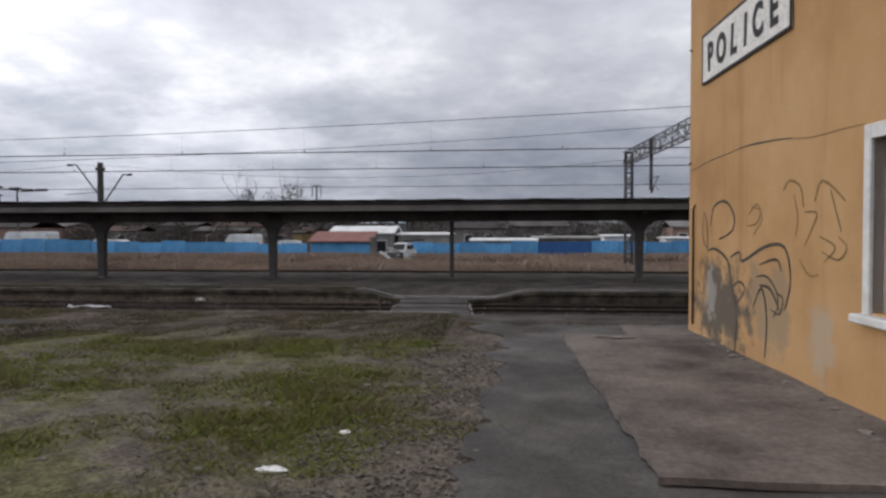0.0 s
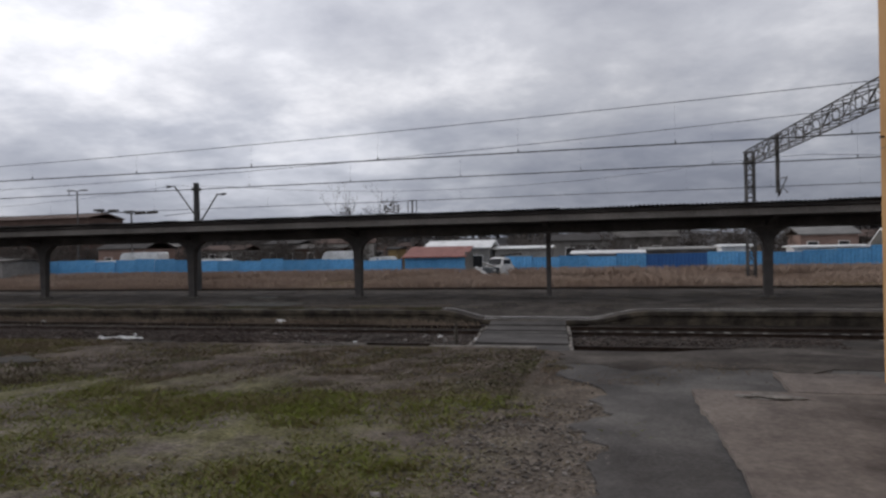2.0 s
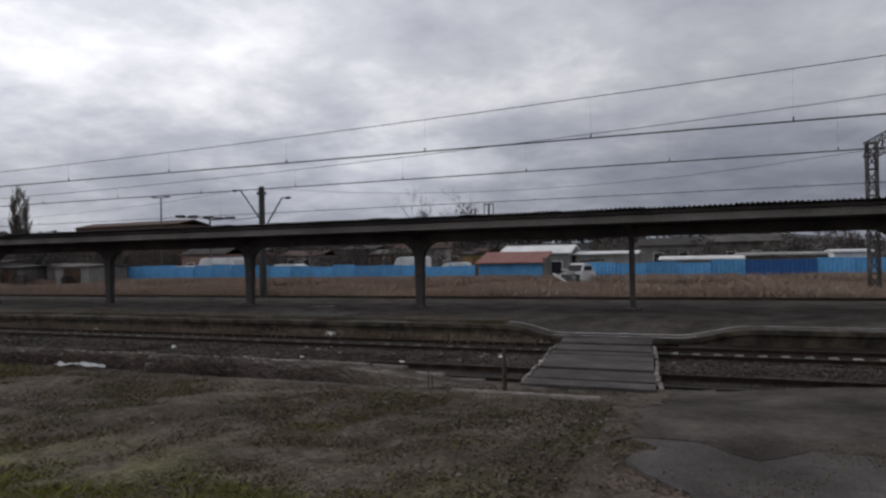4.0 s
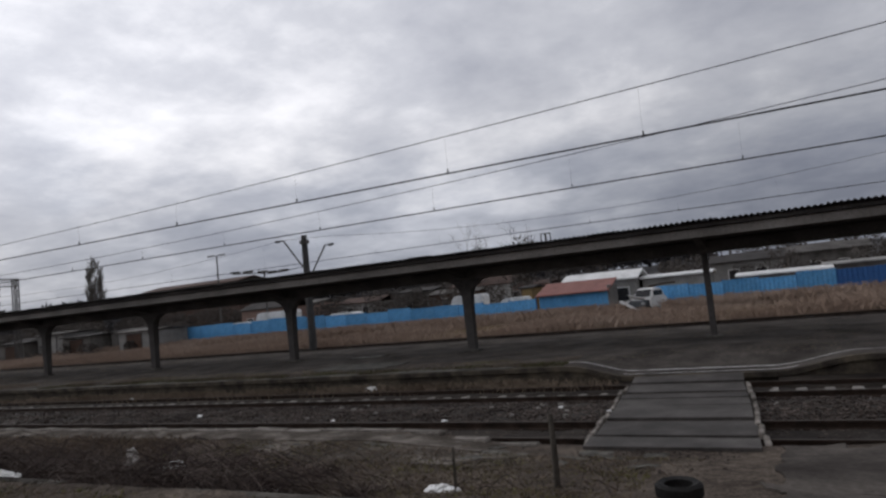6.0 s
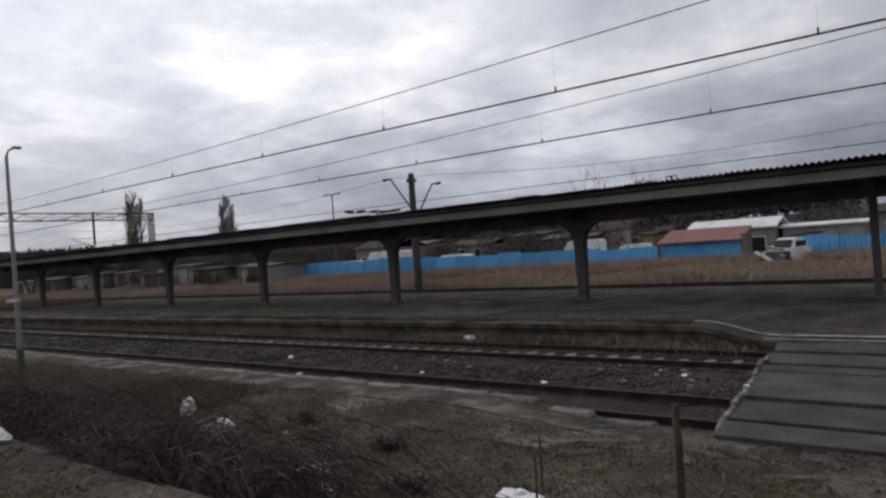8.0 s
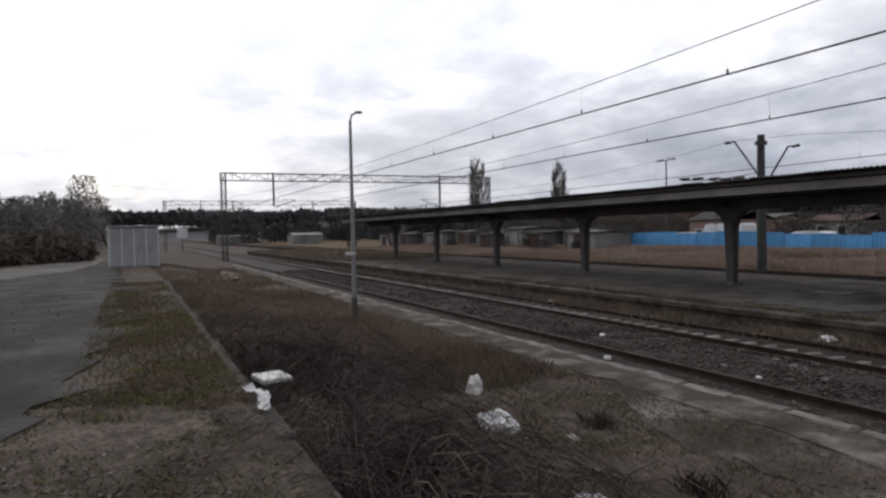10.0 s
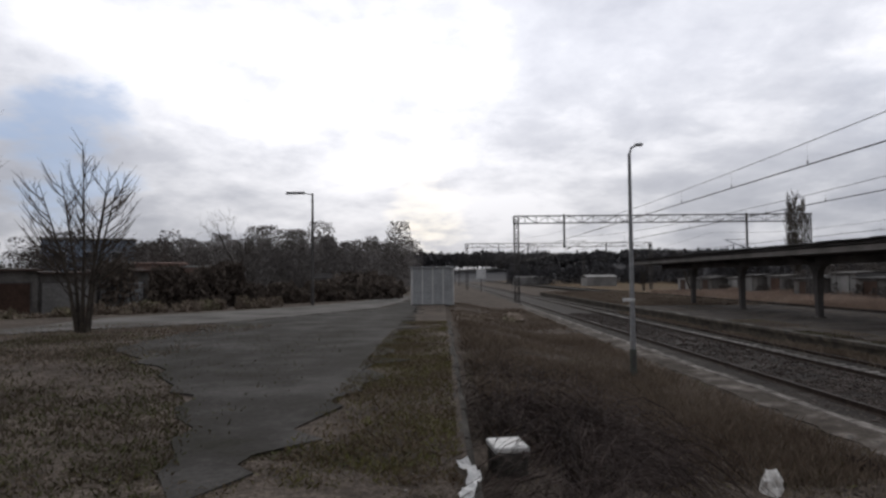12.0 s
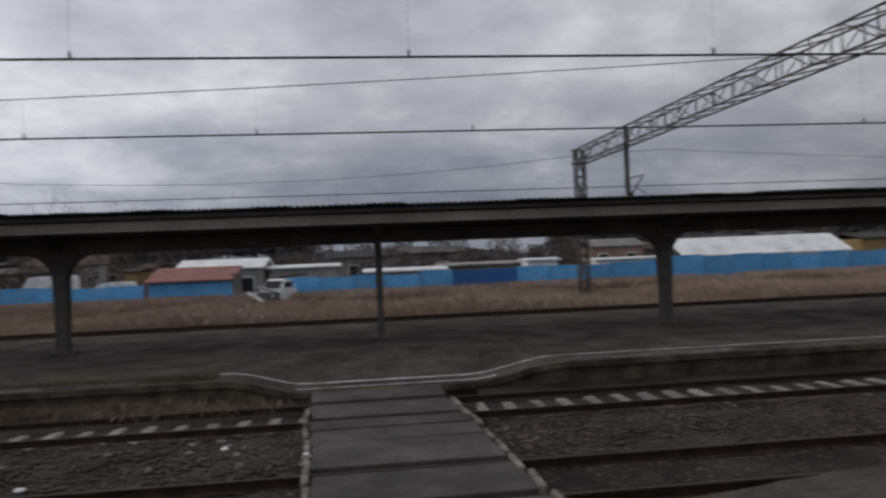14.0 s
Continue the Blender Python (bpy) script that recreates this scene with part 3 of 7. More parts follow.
def sheet(name, xa, xb, ya, yb, nx, ny, lift, material, label, category, edge=0.12, seed=3, kind="structure", thick=0.05, top=None, swap=False):
    """A thin slab that follows the ground; xa, xb: its two long sides as functions of y; edge: how ragged they are."""
    v, f = [], []
    for j in range(ny + 1):
        y = ya + (yb - ya) * j / ny
        for i in range(nx + 1):
            q = i / nx
            x = xa(y) * (1 - q) + xb(y) * q
            if i in (0, nx):
                x += edge * noise.noise((y * 1.3, seed * 5.0 + i, 0)) + 0.5 * edge * noise.noise((y * 5.0, seed * 9.0 + i, 2)) + 0.3 * edge * noise.noise((y * 17.0, seed * 4.0 + i, 5))
            yy = y + (edge * noise.noise((x * 1.5, seed * 7.0 + j, 1)) if j in (0, ny) else 0)
            if swap:
                x, yy = yy, x
            v.append((x, yy, (rise1(x, yy) if top is None else top(x, yy)) + lift + 0.012 * noise.noise((x * 0.8, yy * 0.8, seed))))
    w = nx + 1
    for j in range(ny):
        for i in range(nx):
            a = j * w + i
            f.append((a, a + 1, a + w + 1, a + w))
    rim = [i for i in range(w)] + [j * w + nx for j in range(1, ny + 1)] + [ny * w + i for i in range(nx - 1, -1, -1)] + [j * w for j in range(ny - 1, 0, -1)]
    base = len(v)
    v += [(v[i][0], v[i][1], v[i][2] - thick) for i in rim]
    k = len(rim)
    f += [(rim[i], base + i, base + (i + 1) % k, rim[(i + 1) % k]) for i in range(k)]
    return tagged(raw(name, v, f, material, smooth=False), label, category, kind=kind)


# worn asphalt way past the station house, down the ramp to the track crossing
sheet("path", lambda y: -1.15 + 0.055 * y - 1.0 * float(sst(8.5, 12.5, y)), lambda y: 2.33 + (10.2 - min(y, 10.2)) * 0.042 + 3.0 * float(sst(10.2, 10.9, y)), -6.0, 11.4, 26, 190, 0.016, M["asphalt"],
      "worn grey asphalt path beside the station house", "path", edge=0.34, seed=3)
sheet("path", lambda y: -1.25 - 0.05 * (y - 11.1), lambda y: 5.4, 11.1, 16.95, 36, 70, 0.022, M["asphalt_dark"], "dark asphalt ramp down to the track crossing", "path", edge=0.5, seed=4)
# broken concrete apron along the house wall
sheet("pavement", lambda y: 0.46 - 0.025 * y, lambda y: 2.3 + (10.2 - y) * 0.042, 3.5, 9.5, 40, 90, 0.075, M["apron"], "cracked brownish concrete apron along the wall", "pavement", edge=0.07, seed=5)
sheet("pavement", lambda y: 1.25, lambda y: 2.3, 9.55, 10.6, 6, 6, 0.07, M["apron"], "broken end of the concrete apron", "pavement", edge=0.06, seed=6)
# old asphalt yard on the terrace
sheet("road", lambda x: float(np.interp(x, [-62, -46, -30, -20, -15, -11.5, -9.3], [9.5, 8.6, 4.3, 4.6, 8.2, 9.7, 10.35])), lambda x: float(np.interp(x, [-62, -30, -15, -11.5, -9.3], [10.6, 11.1, 11.3, 10.9, 10.5])), -62.0, -9.3,
      16, 90, 0.018, M["yard"], "old dark asphalt yard with patches of moss", "road", edge=0.8, seed=8, swap=True)
sheet("road", lambda x: float(np.interp(x, [-75, -60, -45, -35, -25], [8.0, 5.6, 0.8, -3.0, -2.2])), lambda x: float(np.interp(x, [-75, -60, -46, -30, -25], [9.6, 9.2, 8.3, 4.0, -0.8])), -75.0, -25.0,
      14, 60, 0.026, M["yard_pale"], "pale worn concrete roadway across the yard", "road", edge=0.5, seed=11, swap=True)
# trodden strip on the old first platform
sheet("pavement", lambda y: -62.0, lambda y: -6.3, 19.05, 19.84, 220, 6, 0.022, M["kerb_strip"], "old platform strip of stained concrete", "pavement", edge=0.2, seed=13)
sheet("pavement", lambda y: -1.4, lambda y: 16.0, 16.7, 20.04, 60, 14, 0.02, M["asphalt_dark"], "grey asphalt platform beside the crossing", "pavement", edge=0.2, seed=15)


sheet("pavement", lambda y: -12.5 + 2.2 * (19.0 - y), lambda y: -5.6 - 0.5 * (19.0 - y), 17.7, 19.02, 60, 16, 0.012, M["kerb_strip"], "broken pale concrete of the old platform", "pavement", edge=0.7, seed=17)


# ---- retaining wall of the terrace ----
def build_retaining_wall():
    w = thing("retaining_wall", (-17, 12.6, 0), "low crumbling concrete retaining wall along the terrace", "wall", kind="structure")
    x = -32.0
    rg = random.Random(4)
    while x < -1.9:
        ln = rg.uniform(1.1, 1.9)
        x1 = min(x + ln, -1.75)
        top = 0.02 + rg.uniform(-0.03, 0.02) + float(-0.35 * sst(-22, -55, x))
        bm = bmesh.new()
        box(bm, x + 17 + 0.008, x1 + 17 - 0.008, -0.02 + rg.uniform(-0.02, 0.02), 0.14 + rg.uniform(-0.02, 0.02), -1.0, top - 0.02, bevel=0.025)
        part("coping_block", bm, M["kerb"] if x > -4.6 else M["wall_cap"], w)
        x = x1


build_retaining_wall()


# ---- kerb of the first platform ----
def build_kerb():
    k = thing("platform_kerb", (-30, 19.95, -1.1), "pale worn concrete kerb of the near platform", "kerb", kind="structure")
    shapes = []
    for s in range(5):
        rg = random.Random(s)
        bm = bmesh.new()
        box(bm, -0.49, 0.49, -0.13, 0.17, -0.55, 0.0, bevel=0.03)
        for v in bm.verts:
            v.co += Vector((rg.uniform(-0.006, 0.006), rg.uniform(-0.02, 0.02), rg.uniform(-0.018, 0.012)))
        shapes.append(mesh_from("kerb_stone", bm, M["kerb"]))
    rg = random.Random(9)
    for i in range(-36, 45):
        x = -30 + i
        if x > -5.4:
            continue
        z = 0.06 - float(dip_at(x))
        ob = part("kerb_stone", shapes[rg.randrange(5)], None, k)
        ob.matrix_basis = pose(i, rg.uniform(-0.025, 0.025), z + rg.uniform(-0.015, 0.01), rg.uniform(-1.5, 1.5), rg.uniform(-0.8, 0.8), rg.uniform(-0.6, 0.6))


build_kerb()


# ---- tracks ----
RAIL_Z = -1.40


def rail_mesh(length):
    """A flat-bottomed rail section along x, with its head a material of its own."""
    prof = [(-0.07, -0.17), (0.07, -0.17), (0.07, -0.155), (0.012, -0.13), (0.012, -0.045), (0.036, -0.035), (0.036, -0.004), (0.03, 0.0),
            (-0.03, 0.0), (-0.036, -0.004), (-0.036, -0.035), (-0.012, -0.045), (-0.012, -0.13), (-0.07, -0.155)]
    bm = extrude_x(prof, 0, length)
    me = mesh_from("rail", bm, M["rail"])
    me.materials.append(M["rail_head"])
    for p in me.polygons:
        if p.normal.z > 0.9 and p.center.z > -0.01:
            p.material_index = 1
    return me


def sleeper_mesh(seed):
    rg = random.Random(seed)
    bm = bmesh.new()
    box(bm, -0.13, 0.13, -1.27, 1.27, -0.18, 0.0, bevel=0.03)
    for v in bm.verts:
        v.co.z += rg.uniform(-0.012, 0.008)
    return mesh_from("sleeper", bm, M["sleeper"])


SLEEPERS = [sleeper_mesh(s) for s in range(4)]
RAIL = rail_mesh(30.0)


def build_track(y, label, x0=-62, x1=14, seed=1, far=True, z=RAIL_Z):
    t = thing("railway_track", (0, y, z), label, "track", group="station tracks", kind="structure")
    for side in (-0.752, 0.752):
        for i in range(-26 if far else -8, 5):
            ob = part("rail", RAIL, None, t)
            ob.location = (i * 30.0, side, 0)
    rg = random.Random(seed)
    x = x0
    while x < x1:
        ob = part("sleeper", SLEEPERS[rg.randrange(4)], None, t)
        ob.matrix_basis = pose(x, rg.uniform(-0.05, 0.05), -0.145 + rg.uniform(-0.012, 0.008), 0, 0, rg.uniform(-1.2, 1.2))
        x += 0.61


build_track(21.55, "rusty railway track beside the near platform", x0=0, x1=0, seed=1)
build_track(26.30, "rusty railway track with pale sleepers beside the island platform", seed=2)
build_track(42.2, "disused rusty track behind the island platform", x0=-45, x1=12, seed=3, z=-0.93)


def ballast(name, y0, y1, crown, label, seed, x0=-700.0, x1=150.0):
    """The bed as a low bank with a rough top."""
    rg = random.Random(seed)
    xs = [x0, -300, -150] + [-90 + i * 1.5 for i in range(35)] + [-37 + i * 0.5 for i in range(100)] + [15, 25, 60, x1]
    ys = [y0 + (y1 - y0) * j / 16 for j in range(17)]
    v = [(x, y, crown(y) + (rg.uniform(-0.03, 0.03) if -38 < x < 14 else 0)) for y in ys for x in xs]
    n = len(xs)
    f = [(j * n + i, j * n + i + 1, (j + 1) * n + i + 1, (j + 1) * n + i) for j in range(16) for i in range(n - 1)]
    return tagged(raw(name, v, f, M["ballast_bed"], smooth=False), label, "ballast", kind="structure")


def crown(y):
    # lower under the rails of each track, heaped between them
    return -1.57 + 0.09 * math.exp(-((y - 23.95) / 0.9) ** 2) + 0.05 * math.exp(-((y - 25.12) / 0.25) ** 2)


ballast("track_bed", 20.13, 27.85, crown, "dark dirty gravel bed of two tracks", 5)
ballast("track_bed", 40.5, 44.2, lambda y: -1.08 - 0.3 * abs(y - 42.2) ** 4 / 20, "dark gravel bed of the disused track", 6)


def stones(name, k, x0, x1, y0, y1, z, size, seed, label):
    rg = np.random.default_rng(seed)
    cube = np.array([(a, b, c) for a in (-1, 1) for b in (-1, 1) for c in (-1, 1)], float)
    quads = np.array([(0, 1, 3, 2), (4, 6, 7, 5), (0, 4, 5, 1), (2, 3, 7, 6), (0, 2, 6, 4), (1, 5, 7, 3)])
    xs, ys = rg.uniform(x0, x1, k), rg.uniform(y0, y1, k)
    s = size * rg.uniform(0.5, 1.3, k)
    v = cube[None] * rg.uniform(0.45, 1.0, (k, 8, 1)) * s[:, None, None] * np.array([1, 1, 0.75])
    a = rg.uniform(0, 6.3, k)
    c, q = np.cos(a)[:, None], np.sin(a)[:, None]
    v = np.stack([v[..., 0] * c - v[..., 1] * q, v[..., 0] * q + v[..., 1] * c, v[..., 2]], 2)
    v += np.stack([xs, ys, np.array([z(y) for y in ys]) + s * 0.25], 1)[:, None]
    f = (quads[None] + 8 * np.arange(k)[:, None, None]).reshape(-1, 4)
    ob = raw(name, v.reshape(-1, 3).tolist(), f.tolist(), M["stone"])
    return tagged(ob, label, "gravel", kind="stuff")


stones("gravel", 14000, -24, 6, 22.5, 25.4, crown, 0.035, 1, "loose brown-grey track gravel")
stones("gravel", 5000, -24, 6, 20.2, 22.4, lambda y: -1.58, 0.035, 2, "loose dirty gravel in the near track")
stones("gravel", 2600, -30, 8, 25.6, 27.8, lambda y: -1.60, 0.028, 3, "loose dirty gravel in the far track")
stones("gravel", 5000, -60, -24, 22.3, 25.5, crown, 0.045, 4, "loose brown-grey gravel further along the track")




def build_dirt_bank():
    """Dark earth and slag washed up between the far rail and the platform wall, over the sleeper ends."""
    xs = [-110, -80] + [-62 + 0.5 * i for i in range(152)]
    ys = [26.47, 26.66, 26.8, 27.1, 27.5, 27.93]
    zs = [-1.63, -1.53, -1.515, -1.52, -1.49, -1.42]
    v = [(x, y + 0.10 * noise.noise((x * 0.9, j, 3)) + (0.35 * (1 - j / 5) if x > -2 else 0), z + 0.03 * noise.noise((x * 1.7, y * 2, 6))) for j, (y, z) in enumerate(zip(ys, zs)) for x in xs]
    n = len(xs)
    f = [(j * n + i, j * n + i + 1, (j + 1) * n + i + 1, (j + 1) * n + i) for j in range(5) for i in range(n - 1) if not -5.3 < xs[i] < -1.9]
    tagged(raw("dirt_bank", v, f, M["slag"], smooth=True), "dark earth washed up along the platform wall", "earth", kind="structure")


build_dirt_bank()


def build_track_dirt():
    """Black oily dirt between the kerb and the near rails."""
    xs = [-140, -100, -80] + [-62 + 0.6 * i for i in range(125)]
    ys = [20.14, 20.45, 20.9, 21.4, 21.9, 22.16]
    v = [(x, y + 0.05 * noise.noise((x, j, 9)), -1.555 + 0.03 * noise.noise((x * 1.3, y * 2, 2)) + (0.03 if j in (0, 1) else 0)) for j, y in enumerate(ys) for x in xs]
    n = len(xs)
    f = [(j * n + i, j * n + i + 1, (j + 1) * n + i + 1, (j + 1) * n + i) for j in range(5) for i in range(n - 1)]
    tagged(raw("track_dirt", v, f, M["slag"], smooth=True), "black oily dirt in the near track", "earth", kind="structure")


build_track_dirt()

# ---- track crossing ----
def build_crossing():
    c = thing("track_crossing", (-3.4, 23.3, -1.37), "grey concrete slab crossing over two tracks", "crossing", kind="structure")
    rows = [(19.72, 20.68, -1.285, -1.345), (20.99, 22.16, -1.37, -1.37), (22.45, 23.82, -1.36, -1.36), (23.88, 24.60, -1.365, -1.36), (24.72, 25.40, -1.36, -1.365), (25.70, 26.86, -1.37, -1.37), (27.16, 27.9, -1.36, -1.28)]
    rg = random.Random(3)
    for ya, yb, za, zb in rows:
        bm = bmesh.new()
        xl, xr = (-1.48, 1.42)
        sk = -0.085
        pts = []
        for x, y, z in ((xl, ya, za), (xr, ya, za), (xr, yb, zb), (xl, yb, zb)):
            pts.append((x + sk * (y - 23.3) + rg.uniform(-0.04, 0.04), y - 23.3, z + 1.37 + rg.uniform(-0.012, 0.012)))
        top = [bm.verts.new(p) for p in pts]
        bot = [bm.verts.new((p[0], p[1], p[2] - 0.2)) for p in pts]
        bm.faces.new(top)
        bm.faces.new(bot[::-1])
        for i in range(4):
            bm.faces.new((top[i], bot[i], bot[(i + 1) % 4], top[(i + 1) % 4]))
        bmesh.ops.bevel(bm, geom=bm.edges[:], offset=0.012, segments=1, affect="EDGES")
        part("slab", bm, M["deck"], c)
    # raised broken rims at the two sides
    for side in (-1.56, 1.5):
        for j in range(8):
            y = -2.85 + j * 0.85
            bm = bmesh.new()
            box(bm, -0.05, 0.05, -0.34, 0.34, -0.25, 0.025 + rg.uniform(-0.03, 0.03), bevel=0.025)
            o = part("rim_stone", bm, M["kerb"], c)
            o.matrix_basis = pose(side - 0.085 * y + rg.uniform(-0.03, 0.03), y, 0, 0, 0, 5 + rg.uniform(-5, 5))


build_crossing()


# ---- island platform ----
def plat_top(x, y):
    dip = float(sst(-7.2, -5.4, x) * (1 - sst(-1.6, 0.6, x)))
    return -0.9 - 0.36 * dip * (1 - float(sst(28.3, 31.0, y)))


def build_island():
    xs = [-110, -95] + [-85 + 2.0 * i for i in range(38)] + [-9 + 0.4 * i for i in range(28)] + [3, 5, 8, 12, 16, 20, 26]
    ys = [27.98, 28.4, 29, 29.6, 30.4, 31.2, 33, 36, 38.5, 40.3]
    n = len(xs)
    v = [(x, y, plat_top(x, y) + 0.015 * noise.noise((x * 0.6, y * 0.6, 8)) - 0.004) for y in ys for x in xs]
    f = [(j * n + i, j * n + i + 1, (j + 1) * n + i + 1, (j + 1) * n + i) for j in range(len(ys) - 1) for i in range(n - 1)]
    p = thing("island_platform", (0, 0, 0), "long low island platform of dark worn asphalt", "platform", kind="structure")
    raw("surface", v, f, M["asphalt_dark"], p)
    wv, wf = [], []
    for x in xs:
        z = plat_top(x, 28.0)
        wv += [(x, 27.98, z - 0.005), (x, 27.90, z - 0.01), (x, 27.86, z - 0.02), (x, 27.86, z - 0.16), (x, 27.95, z - 0.18), (x, 27.95, -1.66)]
    for i in range(n - 1):
        for k in range(5):
            a = i * 6 + k
            wf.append((a, a + 1, a + 7, a + 6))
    raw("front_wall", wv, wf, M["mossy"], p)
    part("back_wall", boxes((-110, 26, 40.3, 40.45, -1.66, -0.93)), M["concrete_dark"], p)
    part("end_wall", boxes((26.0, 26.15, 27.9, 40.45, -1.66, -0.93)), M["concrete_dark"], p)
    # coping slabs along the edge, where they are still bare
    rg = random.Random(21)
    bm0 = bmesh.new()
    box(bm0, -0.98, 0.98, -0.22, 0.22, -0.09, 0.0, bevel=0.02)
    me = mesh_from("coping_slab", bm0, M["concrete_dark"])
    for i in range(-30, 9):
        x = 2.0 * i
        if -7.5 < x < 0.8:
            continue
        o = part("coping_slab", me, None, p)
        o.matrix_basis = pose(x, 28.12 + rg.uniform(-0.02, 0.02), -0.89 + rg.uniform(-0.03, 0.012), rg.uniform(-3, 2), rg.uniform(-0.8, 0.8), rg.uniform(-0.9, 0.9))
    # worn white lines that dip with the platform at the crossing
    for name, off, xa, xb in (("safety_line", 0.62, -8.2, 16.0), ("edge_line", 0.04, -5.6, -1.0)):
        lv, lf = [], []
        k = 90
        for i in range(k + 1):
            x = xa + (xb - xa) * i / k
            for dy in (0.0, 0.10):
                y = 28.0 + off + dy + 0.02 * noise.noise((x * 2, dy, 1))
                lv.append((x, y, plat_top(x, y) + 0.02))
        for i in range(k):
            lf.append((2 * i, 2 * i + 2, 2 * i + 3, 2 * i + 1))
        raw(name, lv, lf, M["paint_line"], p)["label"] = "worn white painted line"
    return p


build_island()
# pale concrete patches on the platform
sheet("pavement", lambda y: -18.4, lambda y: -14.7, 29.4, 31.3, 10, 6, 0.035, M["concrete_dark"], "pale concrete patch in the platform asphalt", "pavement", edge=0.35, seed=31, top=plat_top)
sheet("pavement", lambda y: -19.3, lambda y: -17.8, 33.6, 34.6, 6, 4, 0.04, M["concrete_dark"], "small pale concrete patch on the platform", "pavement", edge=0.2, seed=33, top=plat_top)


# ---- platform canopy ----
COL_Y = 34.4
COLS = [-62.45, -53.0, -43.05, -33.2, -23.2, -13.35, 6.15, 16.0]


def build_canopy():
    c = thing("platform_canopy", (-28, COL_Y, -0.9), "long dark concrete platform canopy with a corrugated roof", "canopy")
    ox, oz = -28.0, -0.9
    xa, xb = -71.5 - ox, 22.0 - ox

    def column(x, thin=False):
        bm = bmesh.new()
        h = 3.2
        if thin:
            box(bm, -0.11, 0.11, -0.12, 0.12, 0, h, bevel=0.02)
        else:
            # a shaft that flares in an arc on both sides into the beam
            prof = [(0.175, 0.0), (0.185, 1.0), (0.20, 2.0), (0.215, 2.35)]
            for k in range(1, 8):
                a = math.pi / 2 * k / 7
                prof.append((0.215 + 1.0 * (1 - math.cos(a)), 2.35 + 0.80 * math.sin(a)))
            prof.append((1.30, h))
            wid = lambda z: 0.15 + 0.06 * z / h
            left = [[bm.verts.new((sx * w, sy * wid(z), z)) for w, z in prof] for sx, sy in ((1, -1), (1, 1), (-1, 1), (-1, -1))]
            k = len(prof)
            for q in range(4):
                a, b = left[q], left[(q + 1) % 4]
                for i in range(k - 1):
                    bm.faces.new((a[i], b[i], b[i + 1], a[i + 1]))
            bm.faces.new([left[q][0] for q in range(4)])
            bm.faces.new([left[q][-1] for q in range(4)][::-1])
        o = part("column", bm, M["canopy"], c)
        o.location = (x - ox, 0, 0)
        ft = part("plinth", boxes((-0.32, 0.32, -0.28, 0.28, -0.02, 0.07), bevel=0.03), M["concrete_dark"], o)
        ft.location = (0, 0, 0)

    for x in COLS:
        column(x)
    column(-3.56, thin=True)
    part("beam", boxes((xa + 1.5, xb, -0.26, 0.26, 3.1, 3.55), bevel=0.03), M["canopy"], c)
    # cross ribs under the two wings
    for x in [q for q in COLS if q < 20] + [-3.56]:
        bm = bmesh.new()
        v = []
        for sx in (-0.14, 0.14):
            v.append([bm.verts.new((x - ox + sx, y, z)) for y, z in ((-2.35, 3.62), (-2.35, 3.74), (0, 3.72), (2.35, 3.74), (2.35, 3.62), (0.26, 3.2), (-0.26, 3.2))])
        bm.faces.new(v[0][::-1])
        bm.faces.new(v[1])
        for i in range(7):
            bm.faces.new((v[0][i], v[0][(i + 1) % 7], v[1][(i + 1) % 7], v[1][i]))
        part("rib", bm, M["canopy"], c)
    # fascia beams and the soffit slab, a shallow trough
    for y0, y1 in ((-2.50, -2.36), (2.36, 2.50)):
        part("fascia", boxes((xa, xb, y0, y1, 3.60, 3.90), bevel=0.012), M["fascia"], c, "pale grey fascia board")
    for s in (-1, 1):
        bm = bmesh.new()
        a = [(xa, 0, 3.56), (xb, 0, 3.56), (xb, s * 2.36, 3.66), (xa, s * 2.36, 3.66)]
        lo = [bm.verts.new(p) for p in a]
        hi = [bm.verts.new((p[0], p[1], p[2] + 0.1)) for p in a]
        bm.faces.new(lo)
        bm.faces.new(hi[::-1])
        for i in range(4):
            bm.faces.new((lo[i], lo[(i + 1) % 4], hi[(i + 1) % 4], hi[i]))
        part("soffit", bm, M["canopy"], c)
    part("end_board", boxes((xa - 0.12, xa, -2.5, 2.5, 3.58, 3.92)), M["fascia"], c)
    # corrugated sheets: a wave along x, rising outward from the middle gutter
    step = 0.177 / 4
    for s in (-1, 1):
        k = int((xb - xa + 0.5) / step)
        rg = random.Random(5 + s)
        v, f = [], []
        jag = 0.0
        for i in range(k + 1):
            x = xa - 0.3 + i * step
            wv = 0.032 * (1, 0.0, -1, 0.0)[i % 4]
            if i % 24 == 0:
                jag = rg.uniform(-0.05, 0.05)
            for y, z in ((0.05, 3.86), (1.6, 3.98), (3.0 + jag, 4.14 + jag * 0.4)):
                v.append((x, s * y, z + wv))
        for i in range(k):
            for j in range(2):
                a = i * 3 + j
                f.append((a, a + 1, a + 4, a + 3))
        base = len(v)
        v += [(p[0], p[1], p[2] - 0.012) for p in v]
        f += [(a + base, b + base, cc + base, d + base) for d, cc, b, a in f]
        f += [(i * 3 + 2, i * 3 + 5, i * 3 + 5 + base, i * 3 + 2 + base) for i in range(k)]
        raw("roof_sheeting", v, f, M["eternit"], c)["label"] = "dark corrugated fibre-cement sheeting"
    # purlins that carry the outer edge of the sheets
    for s in (-1, 1):
        part("purlin", boxes((xa, xb, s * 2.62 - 0.05, s * 2.62 + 0.05, 3.93, 4.05)), M["canopy"], c)


build_canopy()


